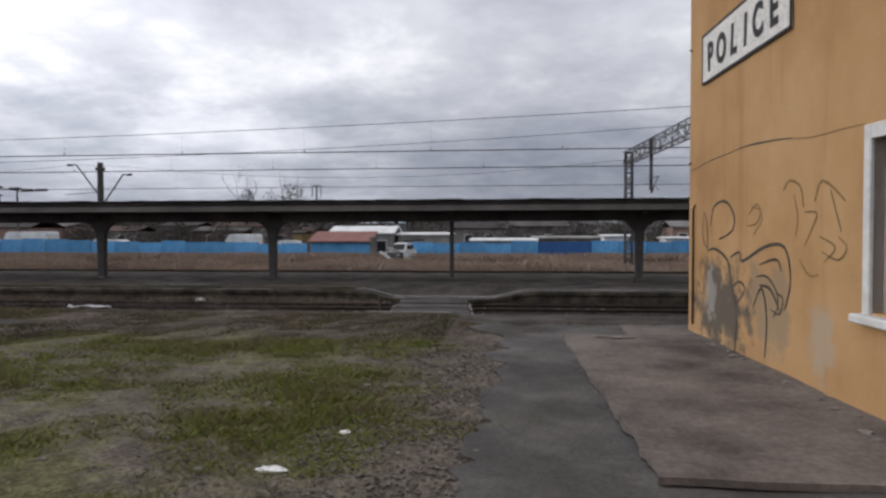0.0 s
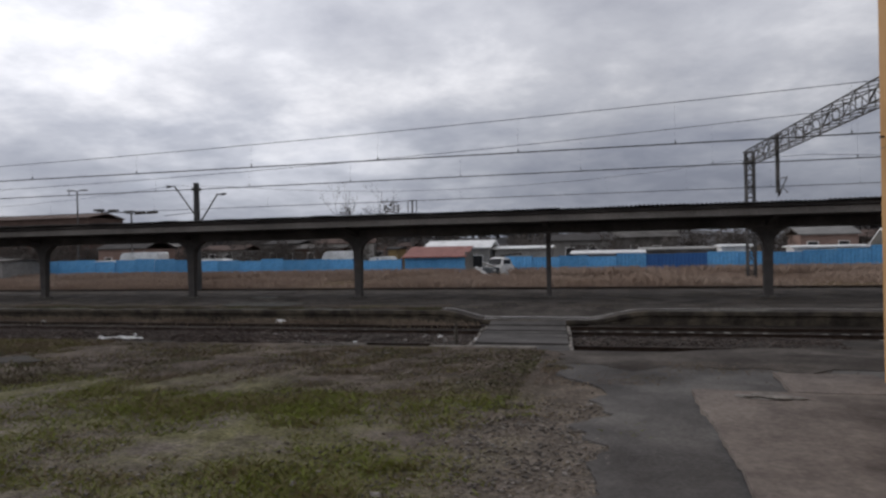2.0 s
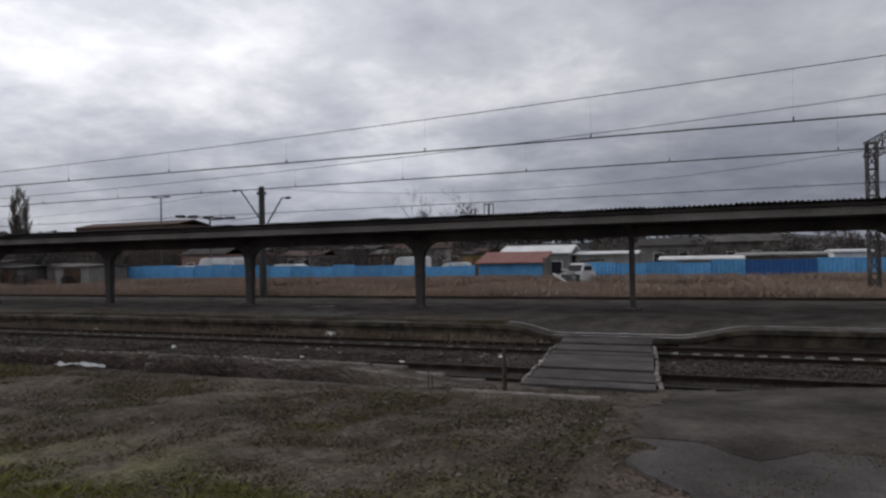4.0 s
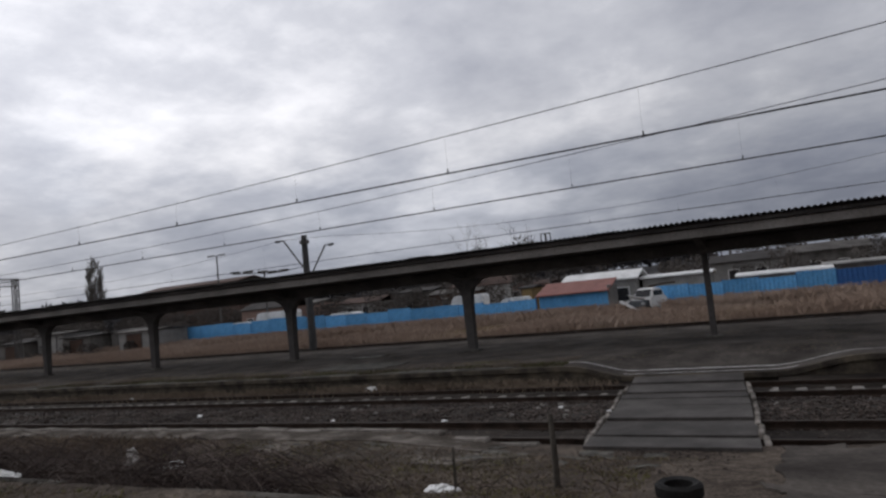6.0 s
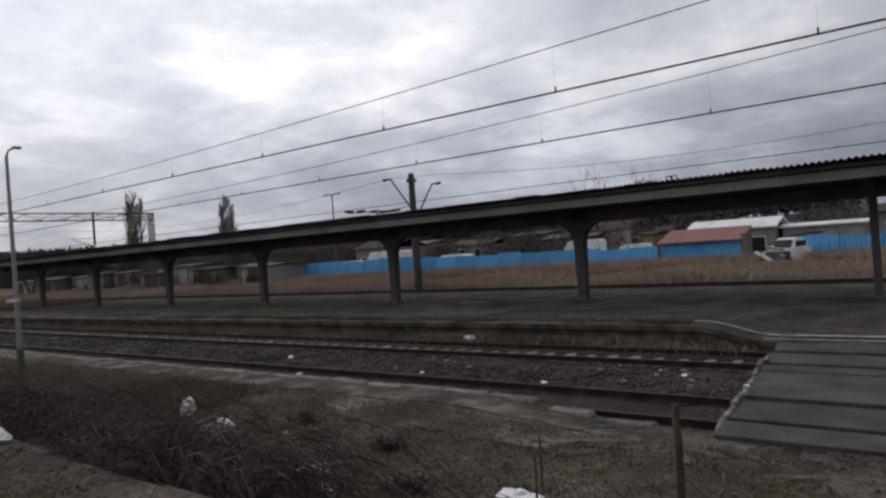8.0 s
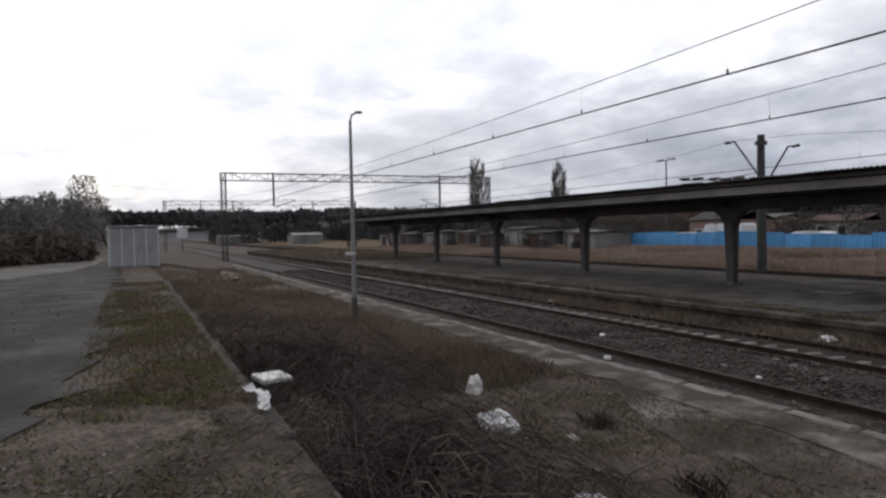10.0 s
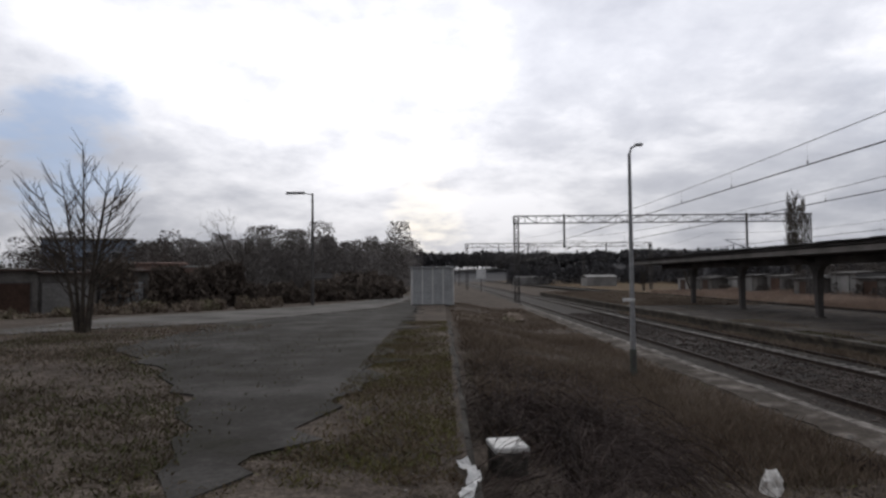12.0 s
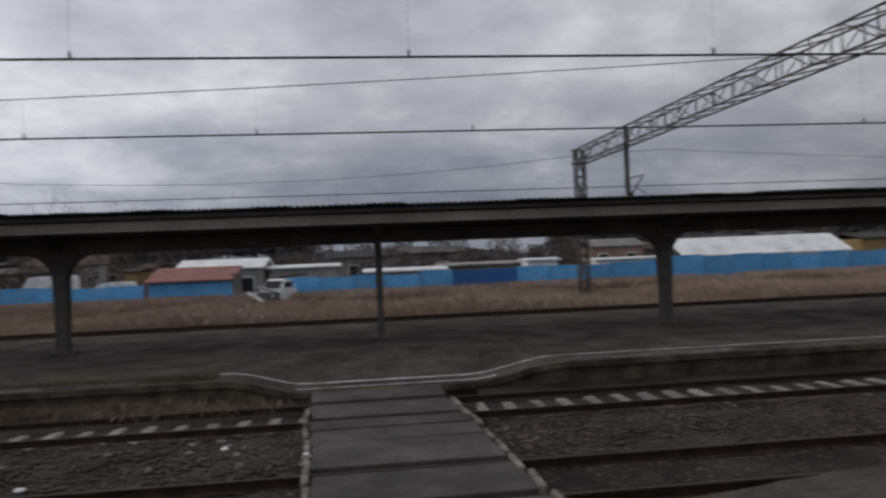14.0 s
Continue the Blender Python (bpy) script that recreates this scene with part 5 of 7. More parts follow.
# blue hut with a red lean-to roof, let into the fence
hut = thing("blue_hut", (-16.7, 62.6, -1.45), "blue hut with a faded red sheet roof in the fence line", "hut")
part("wall", boxes((-2.9, 2.9, -0.6, 2.4, -0.1, 2.2)), M["fence"], hut)
rb = bmesh.new()
rv = [(-3.1, -0.95, 2.12), (3.1, -0.95, 2.12), (3.1, 2.6, 3.05), (-3.1, 2.6, 3.05)]
lo = [rb.verts.new(p) for p in rv]
hi = [rb.verts.new((p[0], p[1], p[2] + 0.1)) for p in rv]
rb.faces.new(lo[::-1])
rb.faces.new(hi)
for i in range(4):
    rb.faces.new((lo[i], lo[(i + 1) % 4], hi[(i + 1) % 4], hi[i]))
part("roof", rb, M["red_roof"], hut, "faded red sheet-metal roof")
part("gable_board", boxes((2.92, 3.06, -0.6, 2.4, 0, 2.6)), M["grey_wall"], hut)

shed("storehouse", -15.8, 70, 6.6, 5, 2.85, M["grey_wall"], M["white"], "pale storehouse with a white roof behind the hut", "building", pitch=0.28, openings=[(-3, 1.2, 1.0, 1.1, WIN, "window"), (2, 1.2, 1.0, 1.1, WIN, "window")])
shed("storehouse", -22.6, 69, 1.0, 3, 2.9, M["ochre_wall"], M["dark_roof"], "narrow yellow shed beside the red-roofed hut", "shed", pitch=0.1)
shed("workshop", -1.0, 68, 6.4, 4, 2.12, M["grey_wall"], M["white"], "low workshop with a pale sheet roof behind the fence", "building", pitch=0.08)
shed("workshop", -9.4, 71, 5.6, 4, 2.7, M["grey_wall"], M["white"], "low shed with a pale roof behind the wreck", "building", pitch=0.08)
shed("container_cabin", 9.9, 66, 2.4, 2.6, 2.55, M["white"], M["white"], "white cabin behind the blue fence", "cabin", pitch=0.05)
shed("long_shed", 5.4, 70, 6.6, 4, 2.35, M["garage_wall"], M["grey_wall"], "long low shed with a pale roof edge behind the fence", "shed", pitch=0.06)
shed("bungalow", 20.3, 78, 5.2, 5, 3.5, M["pink_wall"], M["grey_wall"], "beige house with a pale roof behind the fence", "house", pitch=0.28, openings=[(-1.5, 0.9, 1.9, 0.9, WIN, "window"), (1.3, 0.9, 1.9, 0.9, WIN, "window")])
shed("container_cabin", 17.4, 66.5, 5.6, 2.6, 2.35, M["white"], M["white"], "white site cabin behind the blue fence", "cabin", pitch=0.04, openings=[(-0.6, 1.2, 1.6, 0.5, WIN, "window")])
shed("market_tent", 31, 70.5, 15.4, 5.5, 2.3, M["white"], M["white"], "long white tent with a bright roof behind the fence", "tent", pitch=0.55)
shed("bungalow", 46, 74, 6, 5, 3.3, M["ochre_wall"], M["dark_roof"], "yellowish house with a dark roof", "house", pitch=0.2)
shed("warehouse", -96, 98, 23.5, 8, 9.1, M["brown_roof"], M["brown_roof"], "large brown warehouse far behind the canopy", "building", pitch=0.2)
BUSHES = [(float(x), 86.0, -1.4, 3.2, 4.6) for x in np.arange(-104, -76, 1.6)]
shed("house", -62, 78, 7, 6, 3.6, M["pink_wall"], M["dark_roof"], "reddish house with a dark roof near the fence end", "house", pitch=0.35, openings=[(-2, 1.0, 1.4, 1.1, WIN, "window"), (1.6, 1.0, 1.4, 1.1, WIN, "window")])
shed("house", -38, 95, 9, 7, 3.8, M["grey_wall"], M["brown_roof"], "distant house with a brown roof", "house", pitch=0.3, openings=[(-2, 1.0, 1.4, 1.1, WIN, "window")])
rgs = random.Random(77)
for i, x in enumerate((-66, -57, -49, -41.5, -31, -3.5, 4.5, 25, 36, 52)):
    shed("house", x + rgs.uniform(-1, 1), 90 + rgs.uniform(-4, 8), rgs.uniform(5.5, 8), 6, rgs.uniform(3.0, 4.0), (M["pink_wall"], M["grey_wall"], M["garage_wall"], M["door_brown"])[i % 4], (M["garage_wall"], M["brown_roof"], M["dark_roof"])[i % 3],
         "small garden house far behind the fence", "house", pitch=rgs.uniform(0.12, 0.3), openings=[(-1.3, 1.0, 1.5, 1.1, WIN, "window"), (1.4, 1.0, 1.5, 1.1, WIN, "window")], group="garden houses")
# roof terminal, a square frame on a low roof
fr = thing("roof_frame", (-24.2, 80, -1.4), "square steel frame on a post above the roofs", "frame")
part("post", tubes(([(0, 0, -0.2), (0, 0, 8.8)], 0.12)), M["steel"], fr)
part("frame", tubes(([(-0.55, 0, 7.4), (-0.55, 0, 8.8)], 0.06), ([(0.55, 0, 7.4), (0.55, 0, 8.8)], 0.06), ([(-0.6, 0, 8.8), (0.6, 0, 8.8)], 0.07)), M["steel"], fr)
# pale low sheds and garden walls beyond the fence's end
rgs = random.Random(31)
for i, x in enumerate(np.arange(-126, -62, 5.2)):
    hh = rgs.uniform(2.3, 3.1)
    shed("garage", float(x), 60 + rgs.uniform(-1.5, 2.5), 4.9, 5, hh, M["garage_wall"] if i % 3 else M["grey_wall"], M["dark_roof"] if i % 3 else M["garage_wall"], "small grey garage beyond the end of the fence", "garage", pitch=0.06,
         openings=[(0, 2.3, 0.0, hh - 0.25, M["grey_wall"] if i % 2 else M["door_brown"], "door")], group="garages by the reeds")


def build_van(x, y, ln, h, label, name="van", rz=0.0, z0=-1.4):
    v = thing(name, (x, y, z0), label, "vehicle", rz=rz)
    bm = bmesh.new()
    pr = [(-ln / 2, 0.35), (ln / 2 - 0.1, 0.35), (ln / 2, 0.9), (ln / 2 - 0.7, 1.15), (ln / 2 - 1.4, h * 0.96), (ln / 2 - 1.9, h), (-ln / 2 + 0.15, h), (-ln / 2, h - 0.2)]
    a = [bm.verts.new((px, -0.95, pz)) for px, pz in pr]
    b = [bm.verts.new((px, 0.95, pz)) for px, pz in pr]
    k = len(pr)
    for i in range(k):
        bm.faces.new((a[i], a[(i + 1) % k], b[(i + 1) % k], b[i]))
    bm.faces.new(a[::-1])
    bm.faces.new(b)
    bmesh.ops.bevel(bm, geom=bm.edges[:], offset=0.08, segments=2, affect="EDGES")
    part("body", bm, M["white"], v)
    part("window", boxes((ln / 2 - 2.4, ln / 2 - 1.5, -0.97, -0.94, h * 0.6, h * 0.9), bevel=0.01), M["black"], v)
    for wx in (-ln / 2 + 0.9, ln / 2 - 0.95):
        for wy in (-0.85, 0.85):
            w = part("wheel", tubes(([(wx, wy - 0.1, 0.33), (wx, wy + 0.1, 0.33)], 0.33), n=16), M["rubber"], v)
            part("rim", tubes(([(wx, wy - 0.12, 0.33), (wx, wy + 0.12, 0.33)], 0.18), n=12), M["galv"], w)


build_van(-52, 66, 6.2, 3.15, "white van parked behind the blue fence", rz=180)
build_van(-28.4, 66, 4.4, 2.85, "white van parked behind the blue fence", rz=180)
build_van(-43.0, 68, 4.6, 2.25, "white car roofline behind the blue fence", name="car")
build_van(-23.6, 65.5, 3.6, 2.2, "white car behind the fence beside the hut", name="car", rz=180)
build_van(-57.5, 66.5, 4.2, 2.3, "pale car behind the blue fence", name="car", rz=180)


def build_wreck():
    """A small white car, its front torn open: nose towards -y."""
    w = thing("wrecked_car", (-10.45, 59.6, -1.2), "crashed white car with a torn front beside the fence", "car", rz=-14)

    def shell(prof, half, bevel, dent, seed):
        bm = bmesh.new()
        a = [bm.verts.new((-half * k, y, z)) for y, z, k in prof]
        b = [bm.verts.new((half * k, y, z)) for y, z, k in prof]
        n = len(prof)
        for i in range(n):
            bm.faces.new((a[i], a[(i + 1) % n], b[(i + 1) % n], b[i]))
        bm.faces.new(a[::-1])
        bm.faces.new(b)
        bmesh.ops.bevel(bm, geom=bm.edges[:], offset=bevel, segments=2, affect="EDGES")
        bmesh.ops.subdivide_edges(bm, edges=bm.edges[:], cuts=1)
        for v in bm.verts:
            v.co += dent * Vector((noise.noise(v.co * 1.4 + Vector((seed, 0, 0))), noise.noise(v.co * 1.4 + Vector((5, seed, 0))), noise.noise(v.co * 1.4 + Vector((0, 9, seed)))))
        return bm

    part("body", shell([(-0.9, 0.30, 0.96), (2.2, 0.30, 0.96), (2.3, 1.05, 0.98), (1.9, 1.25, 1.0), (-0.9, 1.15, 1.0)], 0.82, 0.07, 0.09, 1), M["white"], w)
    part("cabin", shell([(-0.55, 1.12, 0.96), (2.0, 1.15, 0.96), (1.55, 1.78, 0.80), (0.2, 1.84, 0.80)], 0.80, 0.07, 0.06, 4), M["white"], w)
    part("engine_bay", shell([(-1.75, 0.42, 0.9), (-0.86, 0.40, 0.9), (-0.86, 1.02, 0.92), (-1.6, 0.92, 0.9)], 0.76, 0.05, 0.14, 7), M["print"], w, "dark exposed engine bay")
    ws = part("windscreen", boxes((-0.58, 0.58, -0.01, 0.01, -0.36, 0.36), bevel=0.005), M["black"], w)
    ws.matrix_basis = pose(0, -0.28, 1.47, -46, 0, 0)
    bn = part("bonnet", boxes((-0.70, 0.70, -0.02, 0.02, 0.0, 0.50), bevel=0.015), M["white"], w, "buckled white bonnet thrown open")
    bn.matrix_basis = pose(-0.15, -0.85, 1.08, 62, 14, -6)
    bp = part("bumper", boxes((-0.95, 0.6, -0.09, 0.09, -0.11, 0.11), bevel=0.05), M["white"], w, "white bumper hanging down at one end")
    bp.matrix_basis = pose(-0.35, -1.75, 0.55, 0, 32, 8)
    wing = part("wing", boxes((-0.06, 0.06, -0.85, 0.1, -0.2, 0.22), bevel=0.05), M["white"], w)
    wing.matrix_basis = pose(-0.80, -0.95, 0.80, 0, 10, 8)
    part("headlight", boxes((0.42, 0.72, -1.78, -1.62, 0.66, 0.86), bevel=0.04), M["galv"], w)
    for sx in (-1, 1):
        part("side_window", boxes((sx * 0.73 - 0.02, sx * 0.73 + 0.02, -0.1, 1.45, 1.24, 1.62), bevel=0.01), M["black"], w)
    for wx, wy in ((-0.74, -1.2), (0.74, -1.2), (-0.74, 1.5), (0.74, 1.5)):
        t = part("wheel", tubes(([(wx - 0.09, wy, 0.28), (wx + 0.09, wy, 0.28)], 0.29), n=14), M["rubber"], w)
        part("rim", tubes(([(wx - 0.10, wy, 0.28), (wx + 0.10, wy, 0.28)], 0.17), n=10), M["steel"], t)
    part("roof_pole", tubes(([(0.1, 0.6, 1.95), (1.6, 0.5, 2.1), (2.2, 0.5, 2.1)], 0.07)), M["rail"], w, "dark beam lying across the roof")


build_wreck()


# ---- yard on the terrace side ----
def build_kiosk():
    k = thing("grey_kiosk", (-54.2, 11.75, -0.4), "grey panelled sheet-metal kiosk beside the platform", "kiosk")
    part("body", boxes((-1.5, 1.5, -1.55, 1.55, 0, 2.7), bevel=0.03), M["kiosk"], k)
    for i in range(6):
        part("panel", boxes((1.5, 1.53, -1.5, 1.5, 0.08 + i * 0.43, 0.46 + i * 0.43), bevel=0.008), M["kiosk"], k)
        part("panel", boxes((-1.45, 1.45, -1.58, -1.55, 0.08 + i * 0.43, 0.46 + i * 0.43), bevel=0.008), M["kiosk"], k)
    for y in (-1.5, -0.75, 0.0, 0.75, 1.5):
        part("post", boxes((1.5, 1.56, y - 0.035, y + 0.035, 0.0, 2.7), bevel=0.006), M["trim"], k)
    for x in (-1.45, -0.5, 0.5, 1.45):
        part("post", boxes((x - 0.035, x + 0.035, -1.61, -1.55, 0.0, 2.7), bevel=0.006), M["trim"], k)
    part("roof", boxes((-1.62, 1.62, -1.65, 1.65, 2.7, 2.82), bevel=0.02), M["galv"], k)


build_kiosk()
rgs = random.Random(8)
for i in range(4):
    shed("garage", -40.5 - i * 2.4, -15.5 + i * 2.1, 3.2, 5.0, 2.45 + rgs.uniform(-0.1, 0.1), M["garage_wall"], M["rust_roof"], "old grey row garage with a wide weathered door", "garage", pitch=0.02, z0=-0.35, rz=131,
         openings=[(0, 2.5, 0.0, 1.85, (M["white"], M["door_brown"], M["grey_wall"], M["galv"])[i % 4], "door")], group="row garages by the yard")
shed("garage", -64, -13.5, 5, 5, 3.4, M["pink_wall"], M["pink_wall"], "low pinkish flat-roofed garage", "garage", pitch=0.02, z0=-0.4, rz=105, openings=[(0.5, 1.2, 1.2, 1.0, M["trim"], "window")])
shed("garage", -66, -8.9, 4, 5, 3.1, M["pink_wall"], M["grey_wall"], "low pinkish garage with a pale wall", "garage", pitch=0.02, z0=-0.4, rz=100, openings=[(0.5, 1.0, 1.2, 1.0, WIN, "window")])
shed("apartment_house", -88, -32, 10, 9, 6.8, M["blue_wall"], M["dark_roof"], "pale blue house behind the garages", "house", pitch=0.1, z0=-0.4, rz=118, openings=[(-3, 1.2, 1.2, 1.2, WIN, "window"), (0, 1.2, 1.2, 1.2, WIN, "window"), (3, 1.2, 1.2, 1.2, WIN, "window"), (-3, 1.2, 4.2, 1.2, WIN, "window"), (0, 1.2, 4.2, 1.2, WIN, "window"), (3, 1.2, 4.2, 1.2, WIN, "window")])
shed("house", -58, -30, 9, 8, 4.2, M["grey_wall"], M["dark_roof"], "grey house with a dark gable roof", "house", pitch=0.5, z0=-0.4, rz=125, ridge_x=False, openings=[(-2, 1.2, 2.4, 1.1, WIN, "window"), (2, 1.2, 2.4, 1.1, WIN, "window")])
shed("bungalow", -100, -3, 5, 5, 1.9, M["grey_wall"], M["dark_roof"], "small pale house among far trees", "house", pitch=0.3, z0=-0.4, rz=80)
shed("storehouse", -240, 44, 12, 8, 2.6, M["grey_wall"], M["grey_wall"], "distant grey storehouse beside the line", "building", pitch=0.1, rz=90)
shed("storehouse", -190, 56, 8, 8, 2.6, M["grey_wall"], M["grey_wall"], "distant pale storehouse beside the line", "building", pitch=0.15, rz=90)
# signal box board along the line
sg = thing("signal_board", (-120, 19.2, -1.3), "distant white square signal board on a post", "signal")
part("post", tubes(([(0, 0, -0.2), (0, 0, 4.2)], 0.08)), M["steel"], sg)
part("board", boxes((0.1, 0.15, -0.8, 0.8, 2.6, 4.2), bevel=0.02), M["white"], sg)


# ---- trees ----


def grow(bm, tw, p, d, r, ln, depth, rg, spread=0.55, up=0.25):
    """A limb that bends and forks; the thin ends go to tw, the twigs."""
    pts, rad = [p.copy()], [r]
    k = 4
    for i in range(k):
        d = (d + Vector((rg.gauss(0, 0.12), rg.gauss(0, 0.12), rg.gauss(0, 0.08) + up * 0.12))).normalized()
        p = p + d * ln / k
        pts.append(p.copy())
        rad.append(r * (1 - 0.42 * (i + 1) / k))
    tube(bm if depth > 1 else tw, pts, rad, 6 if depth > 2 else 4 if depth > 1 else 3, cap=False)
    if depth == 0:
        return
    for i in range(rg.randint(2, 3) + (1 if depth < 3 else 0)):
        q = rg.uniform(0.35, 1.0)
        at = pts[0].lerp(pts[-1], q) if i else pts[-1]
        axis = d.orthogonal()
        axis.rotate(Matrix.Rotation(rg.uniform(0, 6.28), 3, d))
        nd = (d + axis.normalized() * rg.uniform(0.5, 1.1) * spread * 1.6 + Vector((0, 0, up))).normalized()
        grow(bm, tw, at, nd, max(rad[-1] * rg.uniform(0.55, 0.8), 0.008), ln * rg.uniform(0.55, 0.8), depth - 1, rg, spread, up)


def build_tree(at, height, stems, label, seed, depth=5, spread=0.5, up=0.35, name="bare_tree", lean=0.15):
    t = thing(name, at, label, "tree")
    rg = random.Random(seed)
    bm, tw = bmesh.new(), bmesh.new()
    for s in range(stems):
        a = rg.uniform(0, 6.28)
        d = Vector((math.cos(a) * lean, math.sin(a) * lean, 1)).normalized()
        grow(bm, tw, Vector((math.cos(a) * 0.12, math.sin(a) * 0.12, -0.15)), d, height * 0.021, height * 0.40, depth, rg, spread, up)
    part("trunk", bm, M["bark"], t)
    part("crown", tw, M["twig"], t)
    return t


def build_fan_tree(at, h, label, seed):
    """Straight stems from one stool, each with steep side shoots that open like a fan."""
    t = thing("bare_tree", at, label, "tree")
    rg = random.Random(seed)
    bm, tw = bmesh.new(), bmesh.new()
    for s in range(6):
        a = s * 1.05 + rg.uniform(-0.3, 0.3)
        out = Vector((math.cos(a), math.sin(a), 0))
        base = out * 0.10
        top = out * (0.15 if s == 0 else rg.uniform(0.7, 1.5)) + Vector((0, 0, h * (1.0 if s == 0 else rg.uniform(0.78, 0.93))))
        mid = base.lerp(top, 0.42) - out * 0.12
        tube(bm, [base + Vector((0, 0, -0.2)), mid, top], [0.085, 0.045, 0.008], 6, cap=False)
        for i in range(13):
            q = 0.24 + 0.70 * i / 13
            p = base.lerp(mid, q / 0.42) if q < 0.42 else mid.lerp(top, (q - 0.42) / 0.58)
            b = a + rg.uniform(-1.7, 1.7)
            dr = Vector((math.cos(b), math.sin(b), 0))
            ln = h * rg.uniform(0.22, 0.40) * (1.1 - 0.75 * q)
            k1 = p + dr * ln * 0.55 + Vector((0, 0, ln * 0.42))
            e = k1 + dr * ln * 0.32 + Vector((0, 0, ln * 0.50))
            tube(bm, [p, k1, e], [0.022, 0.014, 0.005], 4, cap=False)
            for j in range(8):
                g = p.lerp(k1, rg.uniform(0.35, 1)) if j % 2 else k1.lerp(e, rg.uniform(0, 0.95))
                c = b + rg.choice((-1, 1)) * rg.uniform(0.3, 1.3)
                w = rg.uniform(0.15, 0.42)
                tube(tw, [g, g + Vector((math.cos(c) * w, math.sin(c) * w, w * rg.uniform(0.8, 1.6)))], [0.010, 0.004], 3, cap=False)
    part("trunk", bm, M["bark"], t)
    part("crown", tw, M["twig"], t)


build_fan_tree((-25.37, 1.06, -0.15), 5.9, "bare young tree with several straight stems beside the yard", 5)
build_tree((-31, -6.2, -0.2), 9.0, 2, "bare tree with a dense twiggy crown", 9, depth=5, spread=0.5, up=0.3)
build_tree((-82, -12.5, -0.4), 10.5, 1, "broad bare tree behind the garages", 13, depth=5, spread=0.6, up=0.25)
build_tree((-105, 9.0, -0.5), 9.0, 1, "bare roadside tree at the end of the yard", 17, depth=5, spread=0.6, up=0.2)
build_tree((-38, 92, -1.4), 12.6, 1, "bare tree behind the canopy", 21, depth=5, spread=0.45, up=0.4)
build_tree((-33, 93, -1.4), 12.0, 2, "broad bare tree behind the canopy", 23, depth=5, spread=0.6, up=0.3)
build_tree((-120, 56, -1.4), 9.5, 2, "dark rounded bare tree beyond the platform end", 27, depth=5, spread=0.7, up=0.2)
build_tree((-128, 50, -1.4), 8.0, 2, "dark bare tree beyond the platform end", 29, depth=5, spread=0.7, up=0.2)


def build_poplar(x, y, z0, h, seed):
    t = thing("poplar", (x, y, z0), "tall slender bare poplar with upright branches", "tree", group="poplars")
    rg = random.Random(seed)
    bm, tw = bmesh.new(), bmesh.new()
    leaders = []
    for k in range(6):
        a = k * 1.047 + rg.uniform(-0.4, 0.4)
        off = Vector((math.cos(a), math.sin(a), 0)) * h * (0.0 if k == 0 else rg.uniform(0.05, 0.085))
        top = h * (0.97 if k == 0 else rg.uniform(0.80, 0.93))
        leaders.append((off, top))
        tube(bm, [(0, 0, -0.2), off * 0.7 + Vector((0, 0, h * 0.30)), off + Vector((0, 0, h * 0.6)), off * 0.9 + Vector((0, 0, top))], [0.30, 0.17, 0.10, 0.02], 6)
    for i in range(420):
        off, top = leaders[i % 6]
        u = rg.uniform(0.10, 0.97)
        z = top * u
        p = off * min(1.0, z / (h * 0.5)) + Vector((0, 0, z))
        a = rg.uniform(0, 6.28)
        ln = h * 0.12 * (1.15 - u) * rg.uniform(0.6, 1.2) + 0.5
        q = p + Vector((math.cos(a) * ln * 0.42, math.sin(a) * ln * 0.42, ln * 0.7))
        e = q + Vector((math.cos(a) * 0.10 * ln, math.sin(a) * 0.10 * ln, ln * 0.6))
        tube(bm, [p, q, e], [0.045, 0.03, 0.012], 4, cap=False)
        for j in range(11):
            b = p.lerp(q, rg.uniform(0.2, 1)) if j % 2 else q.lerp(e, rg.uniform(0, 1))
            a2 = a + rg.uniform(-1.6, 1.6)
            c = b + Vector((math.cos(a2) * 0.45, math.sin(a2) * 0.45, rg.uniform(0.5, 1.5)))
            tube(tw, [b, c], [0.034, 0.012], 3, cap=False)
    part("trunk", bm, M["bark"], t)
    part("crown", tw, M["poplar_twig"], t)


build_poplar(-192.9, 113.0, -1.4, 27.6, 3)
build_poplar(-169.7, 128.6, -1.4, 23.3, 4)


def shrubbery(name, places, label, category, material, seed, tri=0.35, per=130):
    """Uneven masses of small leaves and twig tips: places as (x, y, z, width, height)."""
    rg = np.random.default_rng(seed)
    vs, fs = [], []
    n = 0
    for x, y, z, w, h in places:
        k = per
        a = rg.uniform(0, 2 * np.pi, k)
        u = rg.uniform(0, 1, k) ** 0.7
        rr = w / 2 * np.sqrt(rg.uniform(0.05, 1, k)) * np.sqrt(np.clip(1 - (u - 0.4) ** 2 * 1.6, 0.1, 1)) * rg.uniform(0.75, 1.2)
        c = np.stack([x + np.cos(a) * rr, y + np.sin(a) * rr, z + u * h * rg.uniform(0.85, 1.12)], 1)
        for _ in range(1):
            v = c[:, None, :] + rg.normal(0, tri, (k, 3, 3)) * np.array([1, 1, 1.3])
            vs.append(v.reshape(-1, 3))
            fs.append(n + np.arange(3 * k).reshape(-1, 3))
            n += 3 * k
    ob = raw(name, np.concatenate(vs).tolist(), np.concatenate(fs).tolist(), material)
    return tagged(ob, label, category, kind="stuff")


rgp = np.random.default_rng(77)
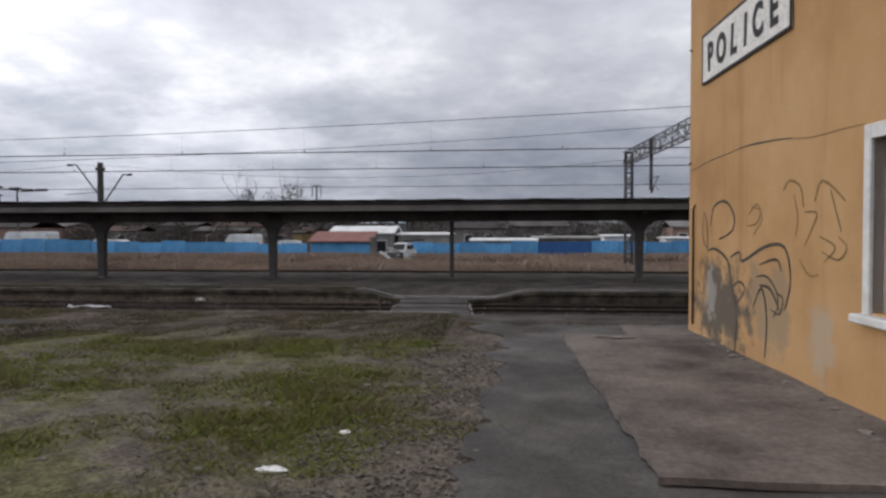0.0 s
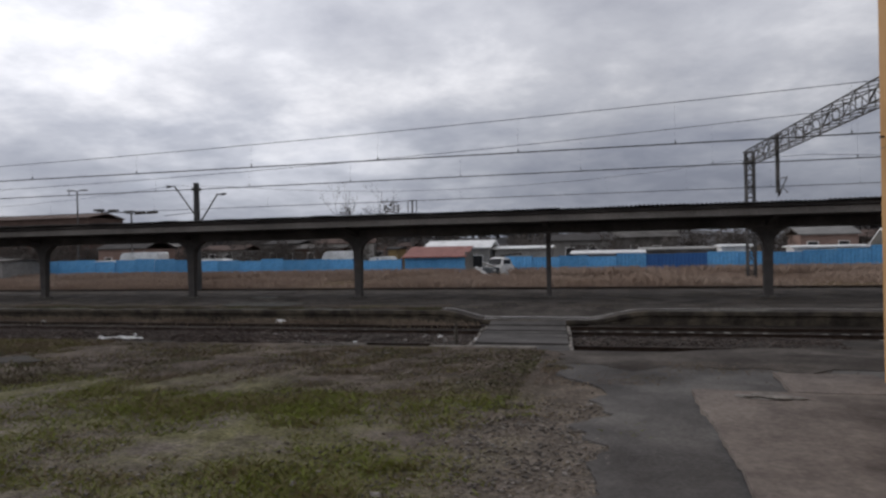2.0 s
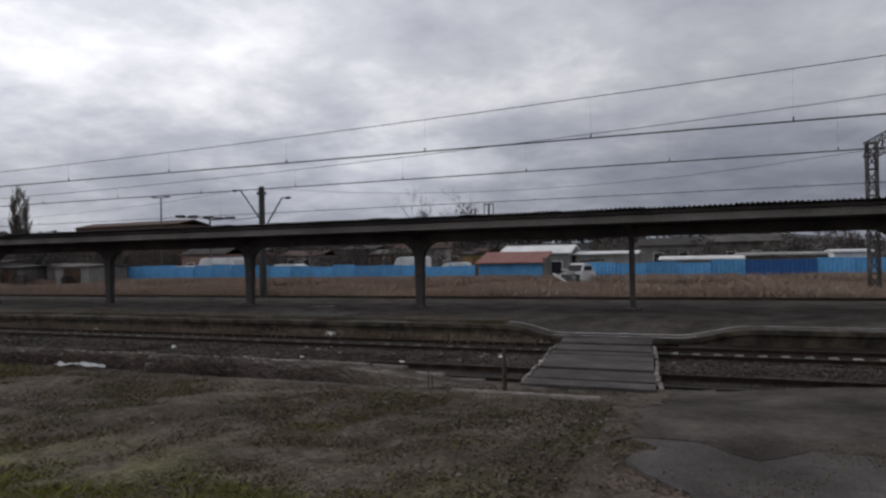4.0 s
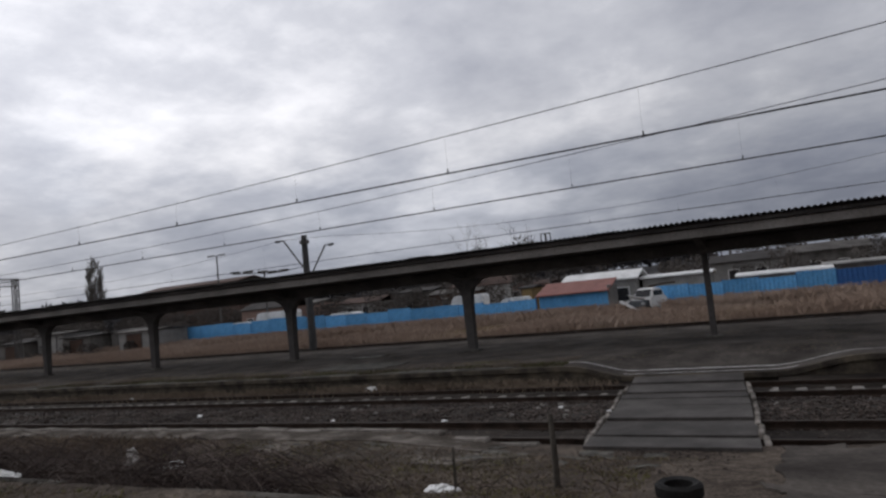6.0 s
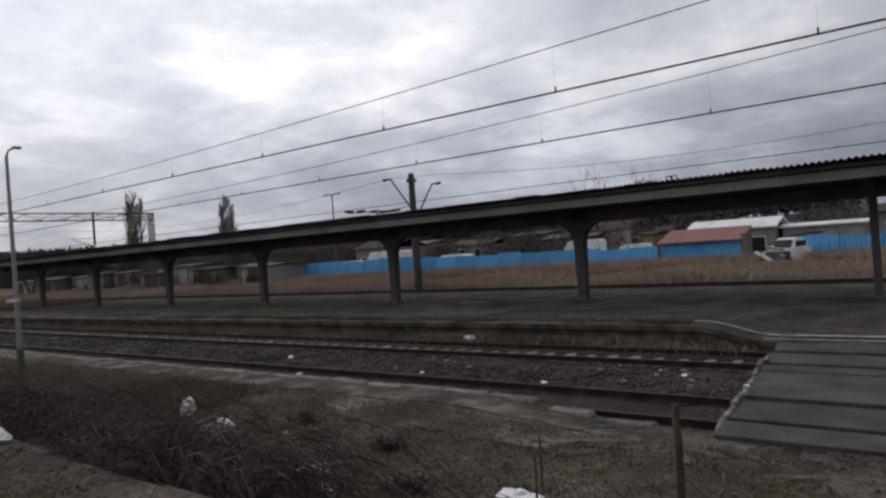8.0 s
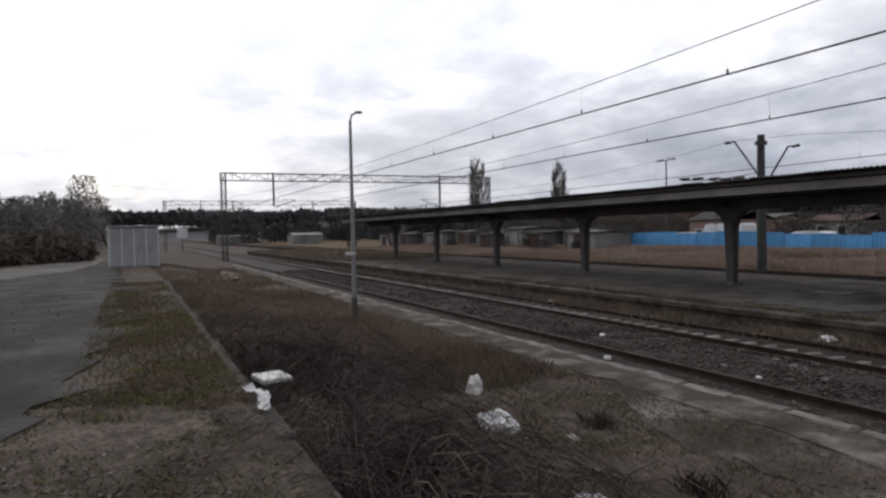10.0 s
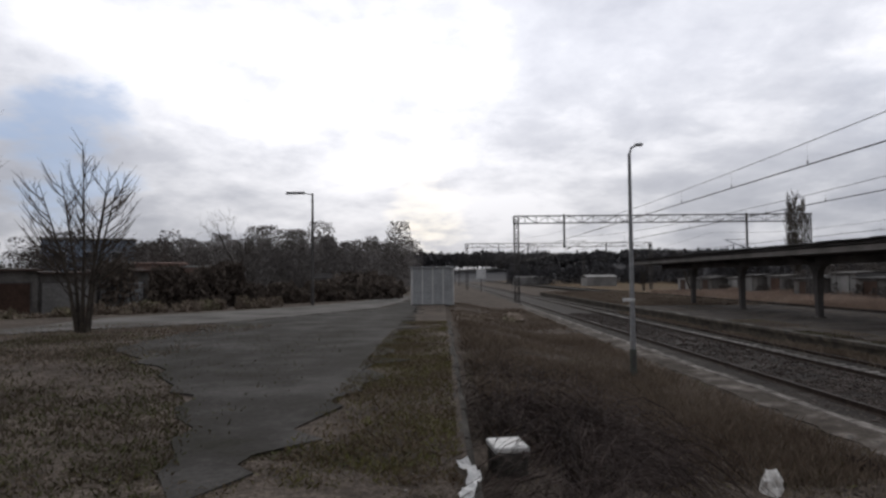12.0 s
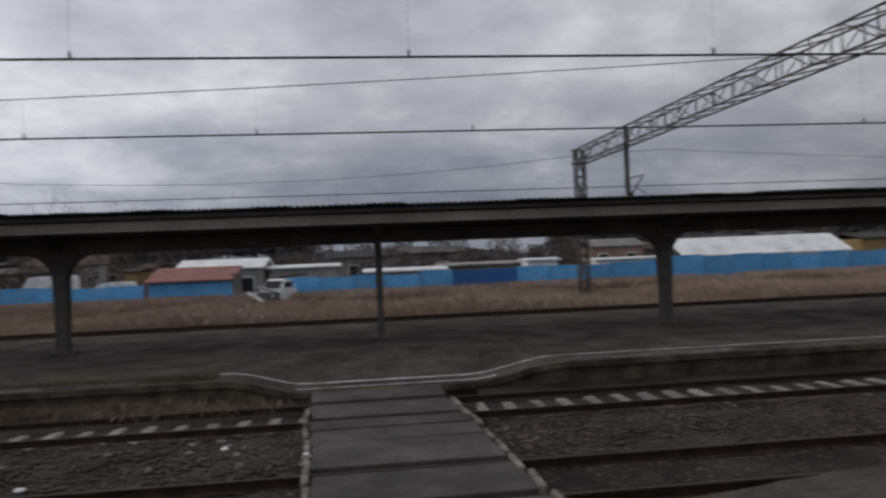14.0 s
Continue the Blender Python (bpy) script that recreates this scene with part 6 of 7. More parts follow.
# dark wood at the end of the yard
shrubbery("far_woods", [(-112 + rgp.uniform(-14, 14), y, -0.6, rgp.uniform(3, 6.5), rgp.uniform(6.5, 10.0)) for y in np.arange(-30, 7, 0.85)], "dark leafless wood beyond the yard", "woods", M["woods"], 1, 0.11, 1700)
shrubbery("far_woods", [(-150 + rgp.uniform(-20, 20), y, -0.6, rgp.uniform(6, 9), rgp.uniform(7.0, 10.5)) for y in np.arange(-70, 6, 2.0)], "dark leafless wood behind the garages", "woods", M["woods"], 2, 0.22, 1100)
shrubbery("hedge", [(-46 - i * 1.5, -8.0 + i * 0.95, -0.4, rgp.uniform(2.2, 3.2), rgp.uniform(1.8, 3.4) if i < 6 else rgp.uniform(0.8, 1.7)) for i in range(14)], "dark overgrown hedge along the yard", "hedge", M["hedge"], 3, 0.13, 1900)
shrubbery("undergrowth", [(-35 - i * 0.55, -8.2 + i * 0.33 + rgp.uniform(-0.6, 0.6), -0.4, rgp.uniform(1.0, 1.8), rgp.uniform(0.4, 0.9)) for i in range(28)], "brown withered undergrowth before the garages", "undergrowth", M["dead_leaf"], 33, 0.07, 260)
shrubbery("garden_shrubs", [(-60 - rgp.uniform(0, 26), -34 + rgp.uniform(0, 24), -0.5, rgp.uniform(2.5, 4.5), rgp.uniform(3.5, 6.5)) for i in range(34)], "bare twiggy bushes and trees among the houses", "shrub", M["garden"], 14, 0.08, 900)
shrubbery("shrubs", [(-66 - rgp.uniform(0, 20), rgp.uniform(1.5, 8.5), -0.5, rgp.uniform(2, 4), rgp.uniform(1.2, 2.6)) for i in range(16)], "dark shrubs at the edge of the yard", "shrub", M["hedge"], 4, 0.2, 300)
shrubbery("far_woods", [(-4 + d * math.cos(a), 12 + d * math.sin(a), -1.5, rgp.uniform(7, 11), rgp.uniform(5, 8.5)) for a, d in zip(np.radians(rgp.uniform(118, 174, 170)), rgp.uniform(230, 330, 170))], "belt of dark leafless woods along the line", "woods", M["ridge"], 11, 0.32, 700)
# wooded ridge on the horizon
ridge = []
for i in range(430):
    a = radians(rgp.uniform(95, 205))
    d = rgp.uniform(520, 760)
    x, y = -4 + d * math.cos(a), 12 + d * math.sin(a)
    ridge.append((x, y, 9.0 + (d - 520) / 240 * 9, rgp.uniform(16, 26), rgp.uniform(6, 10) + 5 * noise.noise((x * 0.006, y * 0.006, 0))))
shrubbery("wooded_ridge", ridge, "dark wooded ridge on the horizon", "woods", M["ridge"], 5, 1.5, 260)


def build_hill(name, a0, a1, d0, d1, h, label, seed):
    """A long low hill, swept round the place between two bearings."""
    v, f = [], []
    k, m = 80, 8
    for i in range(k + 1):
        a = radians(a0 + (a1 - a0) * i / k)
        hh = h * (0.75 + 0.5 * noise.noise((i * 0.09, seed, 0))) * float(sst(0, 0.12, i / k) * (1 - sst(0.9, 1, i / k)))
        for j in range(m + 1):
            d = d0 + (d1 - d0) * j / m
            v.append((-4 + d * math.cos(a), 12 + d * math.sin(a), -2 + hh * math.sin(math.pi / 2 * j / m)))
    for i in range(k):
        for j in range(m):
            b = i * (m + 1) + j
            f.append((b, b + 1, b + m + 2, b + m + 1))
    tagged(raw(name, v, f, M["ridge"], smooth=True), label, "hill", kind="structure")


build_hill("backdrop", 70, 215, 430, 800, 24, "long dark wooded hill on the horizon", 3)
build_hill("backdrop", 40, 78, 200, 330, 13, "dark wooded rise behind the far sheds", 6)
# rows of garden trees behind the fence
shrubbery("shrubs", [(float(x), 57.4 + 0.8 * math.sin(x), -1.4, 2.4, 2.2 + 0.7 * math.sin(x * 1.7)) for x in (-71, -75.5, -88, -92, -97, -104, -112)], "bare shrubs before the grey garages", "shrub", M["garden"], 63, 0.08, 500)
shrubbery("garden_shrubs", BUSHES, "bare bushes before the warehouse", "shrub", M["garden"], 62, 0.09, 700)
shrubbery("tall_shrubs", [(-38, 92, -1.4, 3.0, 9.6), (-33.5, 93, -1.4, 5.0, 9.2), (-31.5, 93, -1.4, 4.0, 8.8)], "twiggy tree tops showing over the canopy", "shrub", M["garden"], 61, 0.10, 900)
shrubbery("garden_shrubs", [(x, 84 + rgp.uniform(-8, 14), -1.4, rgp.uniform(2.5, 5), rgp.uniform(2.8, 4.4)) for x in np.arange(-130, 70, 1.7)], "bare garden trees behind the fence", "shrub", M["garden"], 6, 0.09, 700)
shrubbery("garden_shrubs", [(x, 110 + rgp.uniform(-8, 14), -1.4, rgp.uniform(4, 7), rgp.uniform(4.0, 6.2)) for x in np.arange(-170, 100, 3.0)], "dark trees further behind the fence", "shrub", M["garden"], 7, 0.15, 600)
shrubbery("wooded_rise", [(-4 + d * math.cos(a), 12 + d * math.sin(a), 2 + (d - 200) / 130 * 8, rgp.uniform(8, 12), rgp.uniform(5, 7.5)) for a, d in zip(np.radians(rgp.uniform(46, 74, 150)), rgp.uniform(230, 330, 150))], "dark trees on the rise behind the far sheds", "woods", M["ridge"], 8, 0.5, 420)
shrubbery("shrubs", [(x, 58.5 + rgp.uniform(-1.5, 1.0), -1.4, rgp.uniform(1.5, 2.6), rgp.uniform(1.6, 2.8)) for x in (-64, -67, -79, -80.5, -66)], "dark bare shrubs at the end of the blue fence", "shrub", M["garden"], 9, 0.08, 900)

# ---- grass ----
rg2 = np.random.default_rng(5)


def lawn_points(k, seed, lo, hi):
    """Points on the lawn, drawn out along x into streaky patches where the turf's density lies between lo and hi, thinning towards the path."""
    rg = np.random.default_rng(seed)
    out = []
    while len(out) < k:
        x, y = rg.uniform(-10.5, -0.3), rg.uniform(-0.5, 10.8)
        d = 0.5 + 0.55 * noise.noise((x * 0.33, y * 0.75, 2.0)) + 0.35 * noise.noise((x * 1.3, y * 2.6, 5.0)) + 0.2 * noise.noise((x * 4.5, y * 6.0, 8.0))
        d -= 0.55 * float(sst(-2.6, -0.7, x)) + 0.5 * float(sst(8.0, 10.4, y)) + 0.25 * float(sst(-7.5, -10.0, x))
        if lo < d + rg.normal(0, 0.06) < hi:
            out.append((x, y))
    return np.array(out)


pts = lawn_points(150000, 2, 0.30, 9.0)
blades("grass", pts, rg2.uniform(0.010, 0.042, len(pts)), 0.0055, M["grass"], "short patchy yellow-green lawn", "grass", lean=1.0, seed=3)
pts = lawn_points(34000, 12, 0.64, 9.0)
blades("grass", pts, rg2.uniform(0.02, 0.085, len(pts)), 0.006, M["grass"], "taller green tufts in the lawn", "grass", lean=0.7, seed=13)
pts = lawn_points(60000, 22, -0.1, 0.45)
blades("dead_grass", pts, rg2.uniform(0.006, 0.024, len(pts)), 0.006, M["straw"], "withered straw between the tufts of the lawn", "grass", lean=1.4, seed=23)
pts = clumped(26000, -30, -9.5, 10.9, 12.6, 4, 0.5, 0.42)
blades("grass", pts, rg2.uniform(0.02, 0.07, len(pts)), 0.008, M["verge"], "moss and short grass along the terrace edge", "grass", lean=0.6, seed=4)
pts = clumped(52000, -11, -1.6, 8.6, 12.6, 5, 0.9, 0.40)
blades("dead_grass", pts, rg2.uniform(0.008, 0.03, len(pts)), 0.008, M["moss_grass"], "brown trodden winter grass on the terrace", "grass", lean=1.5, seed=5)
pts = clumped(9000, -10, -2.4, 8.8, 12.5, 55, 1.3, 0.68)
blades("grass", pts, rg2.uniform(0.015, 0.05, len(pts)), 0.007, M["verge"], "green tufts on the trodden terrace", "grass", lean=0.9, seed=56)
YARD_X, YARD_LOW, YARD_HIGH = [-62, -46, -30, -20, -15, -11.5, -9.3], [9.5, 8.6, 4.3, 4.6, 8.2, 9.7, 10.35], [10.85, 10.98, 11.1, 11.2, 11.3, 10.9, 10.5]


def off_yard(p, keep, seed):
    """Drops the points on the asphalt yard, but for a thin share that grows in its cracks."""
    on = (p[:, 1] > np.interp(p[:, 0], YARD_X, YARD_LOW)) & (p[:, 1] < np.interp(p[:, 0], YARD_X, YARD_HIGH)) & (p[:, 0] < -9.3)
    return p[~on | (np.random.default_rng(seed).random(len(p)) < keep)]


pts = off_yard(clumped(60000, -24, -8.0, 0.5, 10.2, 25, 0.35, 0.42), 0.10, 71)
blades("grass", pts, rg2.uniform(0.02, 0.07, len(pts)), 0.010, M["moss_grass"], "dark mossy turf beside the asphalt yard", "grass", lean=0.6, seed=24)
pts = clumped(14000, -30, -11, -2, 6.5, 15, 0.3, 0.5)
blades("grass", pts, rg2.uniform(0.03, 0.09, len(pts)), 0.012, M["dead_leaf"], "thin withered grass beside the yard", "grass", lean=0.6, seed=14)
pts = clumped(60000, -28, -2.4, 12.95, 19.0, 6, 0.5, 0.42)
blades("dead_grass", pts, rg2.uniform(0.02, 0.065, len(pts)), 0.010, M["dead_leaf"], "short withered grass on the slope", "grass", lean=0.7, seed=6)
pts = clumped(16000, -16, -3.0, 14.6, 19.0, 66, 0.8, 0.55)
blades("grass", pts, rg2.uniform(0.02, 0.06, len(pts)), 0.008, M["verge"], "low green weeds on the slope", "grass", lean=0.9, seed=67)
pts = clumped(9000, -60, -30, 12.95, 19.0, 7, 0.3, 0.42)
blades("dead_grass", pts, rg2.uniform(0.06, 0.2, len(pts)), 0.02, M["dry_grass"], "dry grass further along the slope", "grass", lean=0.5, seed=7)
pts = clumped(34000, -34, -12.8, 13.1, 18.6, 17, 0.35, 0.36)
blades("dry_weeds", pts, rg2.uniform(0.06, 0.30, len(pts)), 0.007, M["dry_grass"], "tan dry weeds behind the brambles", "weeds", lean=0.3, seed=17)
pts = clumped(9000, -60, -5.6, 27.0, 27.85, 8, 0.6, 0.44)
blades("dry_weeds", pts, rg2.uniform(0.08, 0.35, len(pts)), 0.012, M["dry_grass"], "yellowish weeds along the platform foot", "weeds", lean=0.4, seed=8, base=-1.57)
pts = clumped(110000, -110, 45, 45.0, 61.6, 9, 0.12, 0.32)
pts = pts[(np.abs(pts[:, 0] + 10.5) > 1.5) | (pts[:, 1] < 56.5)]
blades("reeds", pts, rg2.uniform(0.30, 0.75, len(pts)) * (0.85 + 0.2 * np.sin(pts[:, 0] * 0.4)), 0.013, M["reed"], "band of tan dry reeds before the fence", "reeds", lean=0.5, seed=9)
pts = clumped(42000, -110, 45, 57.5, 61.7, 19, 0.2, 0.35)
pts = pts[np.abs(pts[:, 0] + 10.5) > 1.5]
blades("reeds", pts, rg2.uniform(0.55, 1.05, len(pts)), 0.013, M["reed"], "tall tan reeds at the foot of the fence", "reeds", lean=0.42, seed=19)
pts = clumped(5000, -1.5, 2.3, 9.9, 11.5, 10, 1.2, 0.62)
blades("dead_grass", pts, rg2.uniform(0.02, 0.05, len(pts)), 0.006, M["dead_leaf"], "weeds in the broken path edge", "grass", lean=0.7, seed=10)


pts = clumped(7000, -34, -6.5, 27.55, 28.0, 41, 0.5, 0.5)
blades("dry_weeds", pts, rg2.uniform(0.06, 0.32, len(pts)), 0.012, M["dry_grass"], "dry weeds at the foot of the platform wall", "weeds", lean=0.35, seed=41, base=-1.48)
pts = clumped(7000, -34, -7.4, 27.95, 28.7, 43, 0.6, 0.5)
blades("dry_weeds", pts, rg2.uniform(0.02, 0.12, len(pts)), 0.012, M["moss_grass"], "weeds and moss along the platform edge", "weeds", lean=0.6, seed=43, base=-0.905)


pts = clumped(16000, -42, -7.4, 28.2, 30.4, 47, 0.45, 0.55)
blades("dead_grass", pts, rg2.uniform(0.015, 0.05, len(pts)), 0.012, M["dead_leaf"], "brown moss and dead weeds on the platform", "weeds", lean=0.8, seed=47, base=-0.905)


pts = clumped(26000, -110, -60, 28.0, 40.2, 49, 0.15, 0.30)
blades("dead_grass", pts, rg2.uniform(0.05, 0.22, len(pts)), 0.03, M["dry_grass"], "brown grass over the far end of the platform", "grass", lean=0.7, seed=49, base=-0.91)
pts = clumped(30000, -58, 10, 28.9, 40.0, 51, 0.35, 0.62)
blades("dead_grass", pts, rg2.uniform(0.006, 0.02, len(pts)), 0.02, M["dead_leaf"], "brown dirt and dead moss on the platform asphalt", "weeds", lean=1.6, seed=51, base=-0.905)


# ---- brambles ----
def brambles(k, x0, x1, y0, y1, seed, label, length=(0.7, 1.9)):
    rg = random.Random(seed)
    bm_v, bm_f = [], []
    for _ in range(k):
        x, y = rg.uniform(x0, x1), rg.uniform(y0, y1)
        if noise.noise((x * 0.5, y * 0.6, seed)) < -0.22 or math.hypot(x + 9.95, y - 15.2) < 1.5 or math.hypot(x + 11.7, y - 15.9) < 1.0 or (-13.2 < x < -9.6 and y < 13.75):
            continue
        z = rise1(x, y)
        a = rg.uniform(0, 6.28)
        ln = rg.uniform(*length)
        r = rg.uniform(0.0028, 0.0065)
        up = rg.uniform(0.3, 0.85)
        cur = rg.uniform(-1.2, 1.2)
        base = len(bm_v)
        for i in range(7):
            u = i / 6
            aa = a + cur * u
            p = (x + math.cos(aa) * ln * u * 0.8 + rg.gauss(0, 0.02), y + math.sin(aa) * ln * u * 0.8 + rg.gauss(0, 0.02), z + up * math.sin(math.pi * min(u * 1.05, 1)) * ln * 0.5 + 0.01)
            rr = r * (1 - 0.7 * u)
            for q in range(3):
                bm_v.append((p[0] + rr * math.cos(q * 2.094 + a), p[1] + rr * math.sin(q * 2.094 + a), p[2] + rr * math.sin(q * 2.094 + 1.0)))
        for i in range(6):
            for q in range(3):
                s = base + i * 3
                bm_f.append((s + q, s + (q + 1) % 3, s + 3 + (q + 1) % 3, s + 3 + q))
    return tagged(raw("bramble_thicket", bm_v, bm_f, M["bramble"]), label, "brambles", kind="stuff")


brambles(4200, -11.5, -6.4, 12.95, 14.4, 3, "tangled bare bramble stems below the retaining wall")
brambles(2600, -14.5, -11.5, 13.0, 15.0, 4, "tangled bare brambles further along the wall")
brambles(260, -20, -14.5, 13.0, 15.0, 5, "thin bare brambles along the wall")
brambles(260, -6.5, -3.2, 13.2, 16.5, 6, "sparse dry stems on the slope", (0.3, 0.8))


# ---- litter and small things ----


def crumple(sx, sy, sz, seed, cuts=3, rough=0.5):
    """A crushed sheet or bag, closed underneath."""
    bm = bmesh.new()
    bmesh.ops.create_icosphere(bm, subdivisions=3, radius=1.0)
    for v in bm.verts:
        d = v.co.copy()
        n = noise.noise(d * 1.7 + Vector((seed * 3.3, 0, 0))) + 0.6 * noise.noise(d * 4.1 + Vector((0, seed * 2.1, 0)))
        d *= 1 + rough * n
        v.co = Vector((d.x * sx, d.y * sy, max(d.z, -0.25) * sz))
    return bm


def litter(name, x, y, size, seed, label, category="litter", mat="plastic_bag", z=None, rz=0.0, print_on=False):
    zz = rise1(x, y) if z is None else z
    t = thing(name, (x, y, zz + size[2] * 0.22), label, category, rz=rz)
    part("sheet", crumple(*size, seed), M[mat], t)
    if print_on:
        for i, (a, b) in enumerate(((0.15, 0.2), (-0.3, -0.1))):
            o = part("printed_patch", crumple(size[0] * 0.14, size[1] * 0.2, size[2] * 0.2, seed + 5 + i), M["print"], t, "dark printed patch")
            o.location = (a * size[0], b * size[1], size[2] * 0.75)
    return t




def torn_sheet(x, y, z, ln, wd, seed, label, rz):
    """A long strip of thin torn plastic, rumpled and draped."""
    t = thing("plastic_sheet", (x, y, z), label, "litter", rz=rz)
    bm = bmesh.new()
    k, prev = 18, None
    for i in range(k + 1):
        u = i / k - 0.5
        w = wd * (0.55 + 0.5 * noise.noise((i * 0.45, seed, 0)) + 0.25)
        row = []
        for j in (-1, -0.35, 0.35, 1):
            px, py = u * ln + 0.02 * noise.noise((i, j, seed)), j * w / 2 + 0.05 * math.sin(u * 5 + seed)
            row.append(bm.verts.new((px, py, 0.035 + 0.05 * noise.noise((px * 9, py * 14, seed)))))
        if prev:
            for a in range(3):
                bm.faces.new((prev[a], prev[a + 1], row[a + 1], row[a]))
        prev = row
    bmesh.ops.solidify(bm, geom=bm.faces[:], thickness=0.008)
    part("sheet", bm, M["plastic_bag"], t)


torn_sheet(-9.55, 12.64, 0.03, 0.95, 0.13, 2, "white torn plastic strip lying along the wall's edge", 2)
litter("plastic_bag", -9.95, 15.45, (0.30, 0.17, 0.17), 1, "white plastic bag with dark print on the slope", "bag", rz=20, print_on=True)
litter("plastic_bag", -11.7, 16.1, (0.12, 0.11, 0.20), 2, "grey-white plastic bag caught in the brambles", "bag", z=-0.78, mat="sign")
litter("plastic_bag", -14.35, 27.75, (0.24, 0.12, 0.13), 3, "white plastic bag at the platform foot", "bag", z=-1.45)
litter("paper_scrap", -7.88, 15.3, (0.20, 0.10, 0.11), 5, "crumpled white paper in withered grass", rz=40)
litter("paper_scrap", -7.7, 14.67, (0.13, 0.09, 0.10), 6, "crumpled white carton in withered grass")
litter("paper_scrap", -7.04, 14.73, (0.13, 0.09, 0.08), 7, "crumpled white packaging on the slope")
litter("paper_scrap", -9.85, 16.5, (0.12, 0.06, 0.04), 28, "flat dull wrapper in withered grass", mat="concrete")
litter("paper_scrap", -5.05, 15.3, (0.22, 0.11, 0.08), 8, "flat white wrapper on the slope")
litter("paper_scrap", -18.2, 23.6, (0.08, 0.07, 0.06), 9, "white scrap between the rails", z=-1.47)
litter("paper_scrap", -15.6, 21.7, (0.09, 0.08, 0.07), 10, "small white scrap beside the rail", z=-1.5)
litter("paper_scrap", -26.3, 27.4, (0.12, 0.10, 0.10), 11, "small white scrap at the platform foot", z=-1.5)
litter("paper_scrap", -2.25, 3.62, (0.10, 0.05, 0.02), 13, "flattened white paper on the lawn")
litter("paper_scrap", -1.95, 4.5, (0.05, 0.03, 0.02), 15, "small white scrap on the lawn")
litter("paper_scrap", -6.4, 24.3, (0.06, 0.05, 0.04), 16, "white scrap in the gravel", z=-1.48)
litter("paper_scrap", -4.95, 23.3, (0.07, 0.06, 0.05), 17, "white scrap beside the crossing slabs", z=-1.42)
litter("paper_scrap", -9.0, 22.9, (0.07, 0.05, 0.03), 18, "flat white scrap in the gravel", z=-1.5)
litter("paper_scrap", -12.5, 23.0, (0.06, 0.05, 0.03), 19, "flat pale scrap in the gravel", z=-1.5)
litter("paper_scrap", -17.5, 16.9, (0.1, 0.06, 0.04), 20, "small pale scrap in withered grass")
rgl = random.Random(40)
for i in range(34):
    x, y = rgl.uniform(-7, -1.4), rgl.uniform(1.5, 6.5)
    litter("stone_chip", x, y, (rgl.uniform(0.02, 0.06), rgl.uniform(0.02, 0.04), rgl.uniform(0.015, 0.03)), 50 + i, "pale stone chip on the lawn", "stone", "concrete", rz=rgl.uniform(0, 180))
for i in range(22):
    x, y = rgl.uniform(-14, 0), rgl.uniform(22.7, 25.2)
    litter("stone_chip", x, y, (rgl.uniform(0.05, 0.11), rgl.uniform(0.04, 0.07), rgl.uniform(0.03, 0.06)), 90 + i, "pale stone between the tracks", "stone", "concrete", z=-1.48, rz=rgl.uniform(0, 180))
for i in range(26):
    x, y = rgl.uniform(-20, -5.5), rgl.uniform(18.2, 19.8)
    litter("stone_chip", x, y, (rgl.uniform(0.05, 0.2), rgl.uniform(0.04, 0.09), rgl.uniform(0.015, 0.03)), 130 + i, "broken concrete flake by the kerb", "stone", "concrete_dark", rz=rgl.uniform(-30, 30))
for i in range(14):
    x, y = rgl.uniform(-6.5, -3.2), rgl.uniform(17.8, 19.6)
    litter("stone_chip", x, y, (rgl.uniform(0.1, 0.35), rgl.uniform(0.06, 0.16), rgl.uniform(0.015, 0.03)), 160 + i, "flat broken concrete slab by the crossing", "stone", "concrete_dark", rz=rgl.uniform(-30, 30))
for i in range(14):
    litter("stone_chip", rgl.uniform(2.15, 2.38), rgl.uniform(3.6, 9.0), (rgl.uniform(0.02, 0.05), rgl.uniform(0.02, 0.06), 0.015), 180 + i, "fallen plaster flake at the wall foot", "stone", "concrete", z=0.075, rz=rgl.uniform(0, 180))
litter("stone_chip", 0.95, 9.2, (0.30, 0.09, 0.03), 199, "long broken slab edge on the apron", "stone", "concrete", z=0.08)


def build_block():
    b = thing("cable_box", (-11.65, 13.15, -0.80), "concrete cable box with a white lid below the wall", "cable box", rz=8)
    part("body", boxes((-0.22, 0.22, -0.18, 0.18, -0.15, 0.55), bevel=0.02), M["concrete_dark"], b)
    part("lid", boxes((-0.235, 0.235, -0.195, 0.195, 0.55, 0.62), bevel=0.015), M["trim"], b, "dirty white lid")


build_block()


def build_tyre():
    t = thing("discarded_tyre", (-2.45, 16.25, rise1(-2.45, 16.25) + 0.02), "old black car tyre lying on the slope", "tyre")
    bm = bmesh.new()
    prof = [(0.85 * r, 0.9 * z) for r, z in [(0.19, 0.02), (0.27, -0.01), (0.31, 0.03), (0.315, 0.10), (0.31, 0.17), (0.27, 0.205), (0.19, 0.18), (0.205, 0.10)]]
    n = 28
    rings = [[bm.verts.new((r * math.cos(2 * math.pi * i / n), r * math.sin(2 * math.pi * i / n), z)) for r, z in prof] for i in range(n)]
    for i in range(n):
        a, b = rings[i], rings[(i + 1) % n]
        for k in range(8):
            bm.faces.new((a[k], b[k], b[(k + 1) % 8], a[(k + 1) % 8]))
    part("carcass", bm, M["rubber"], t)
    tr = bmesh.new()
    for i in range(40):
        a = 2 * math.pi * i / 40
        box(tr, 0.26, 0.274, -0.014, 0.014, 0.036, 0.148, m=Matrix.Rotation(a, 4, "Z"))
    part("tread", tr, M["rubber"], t)


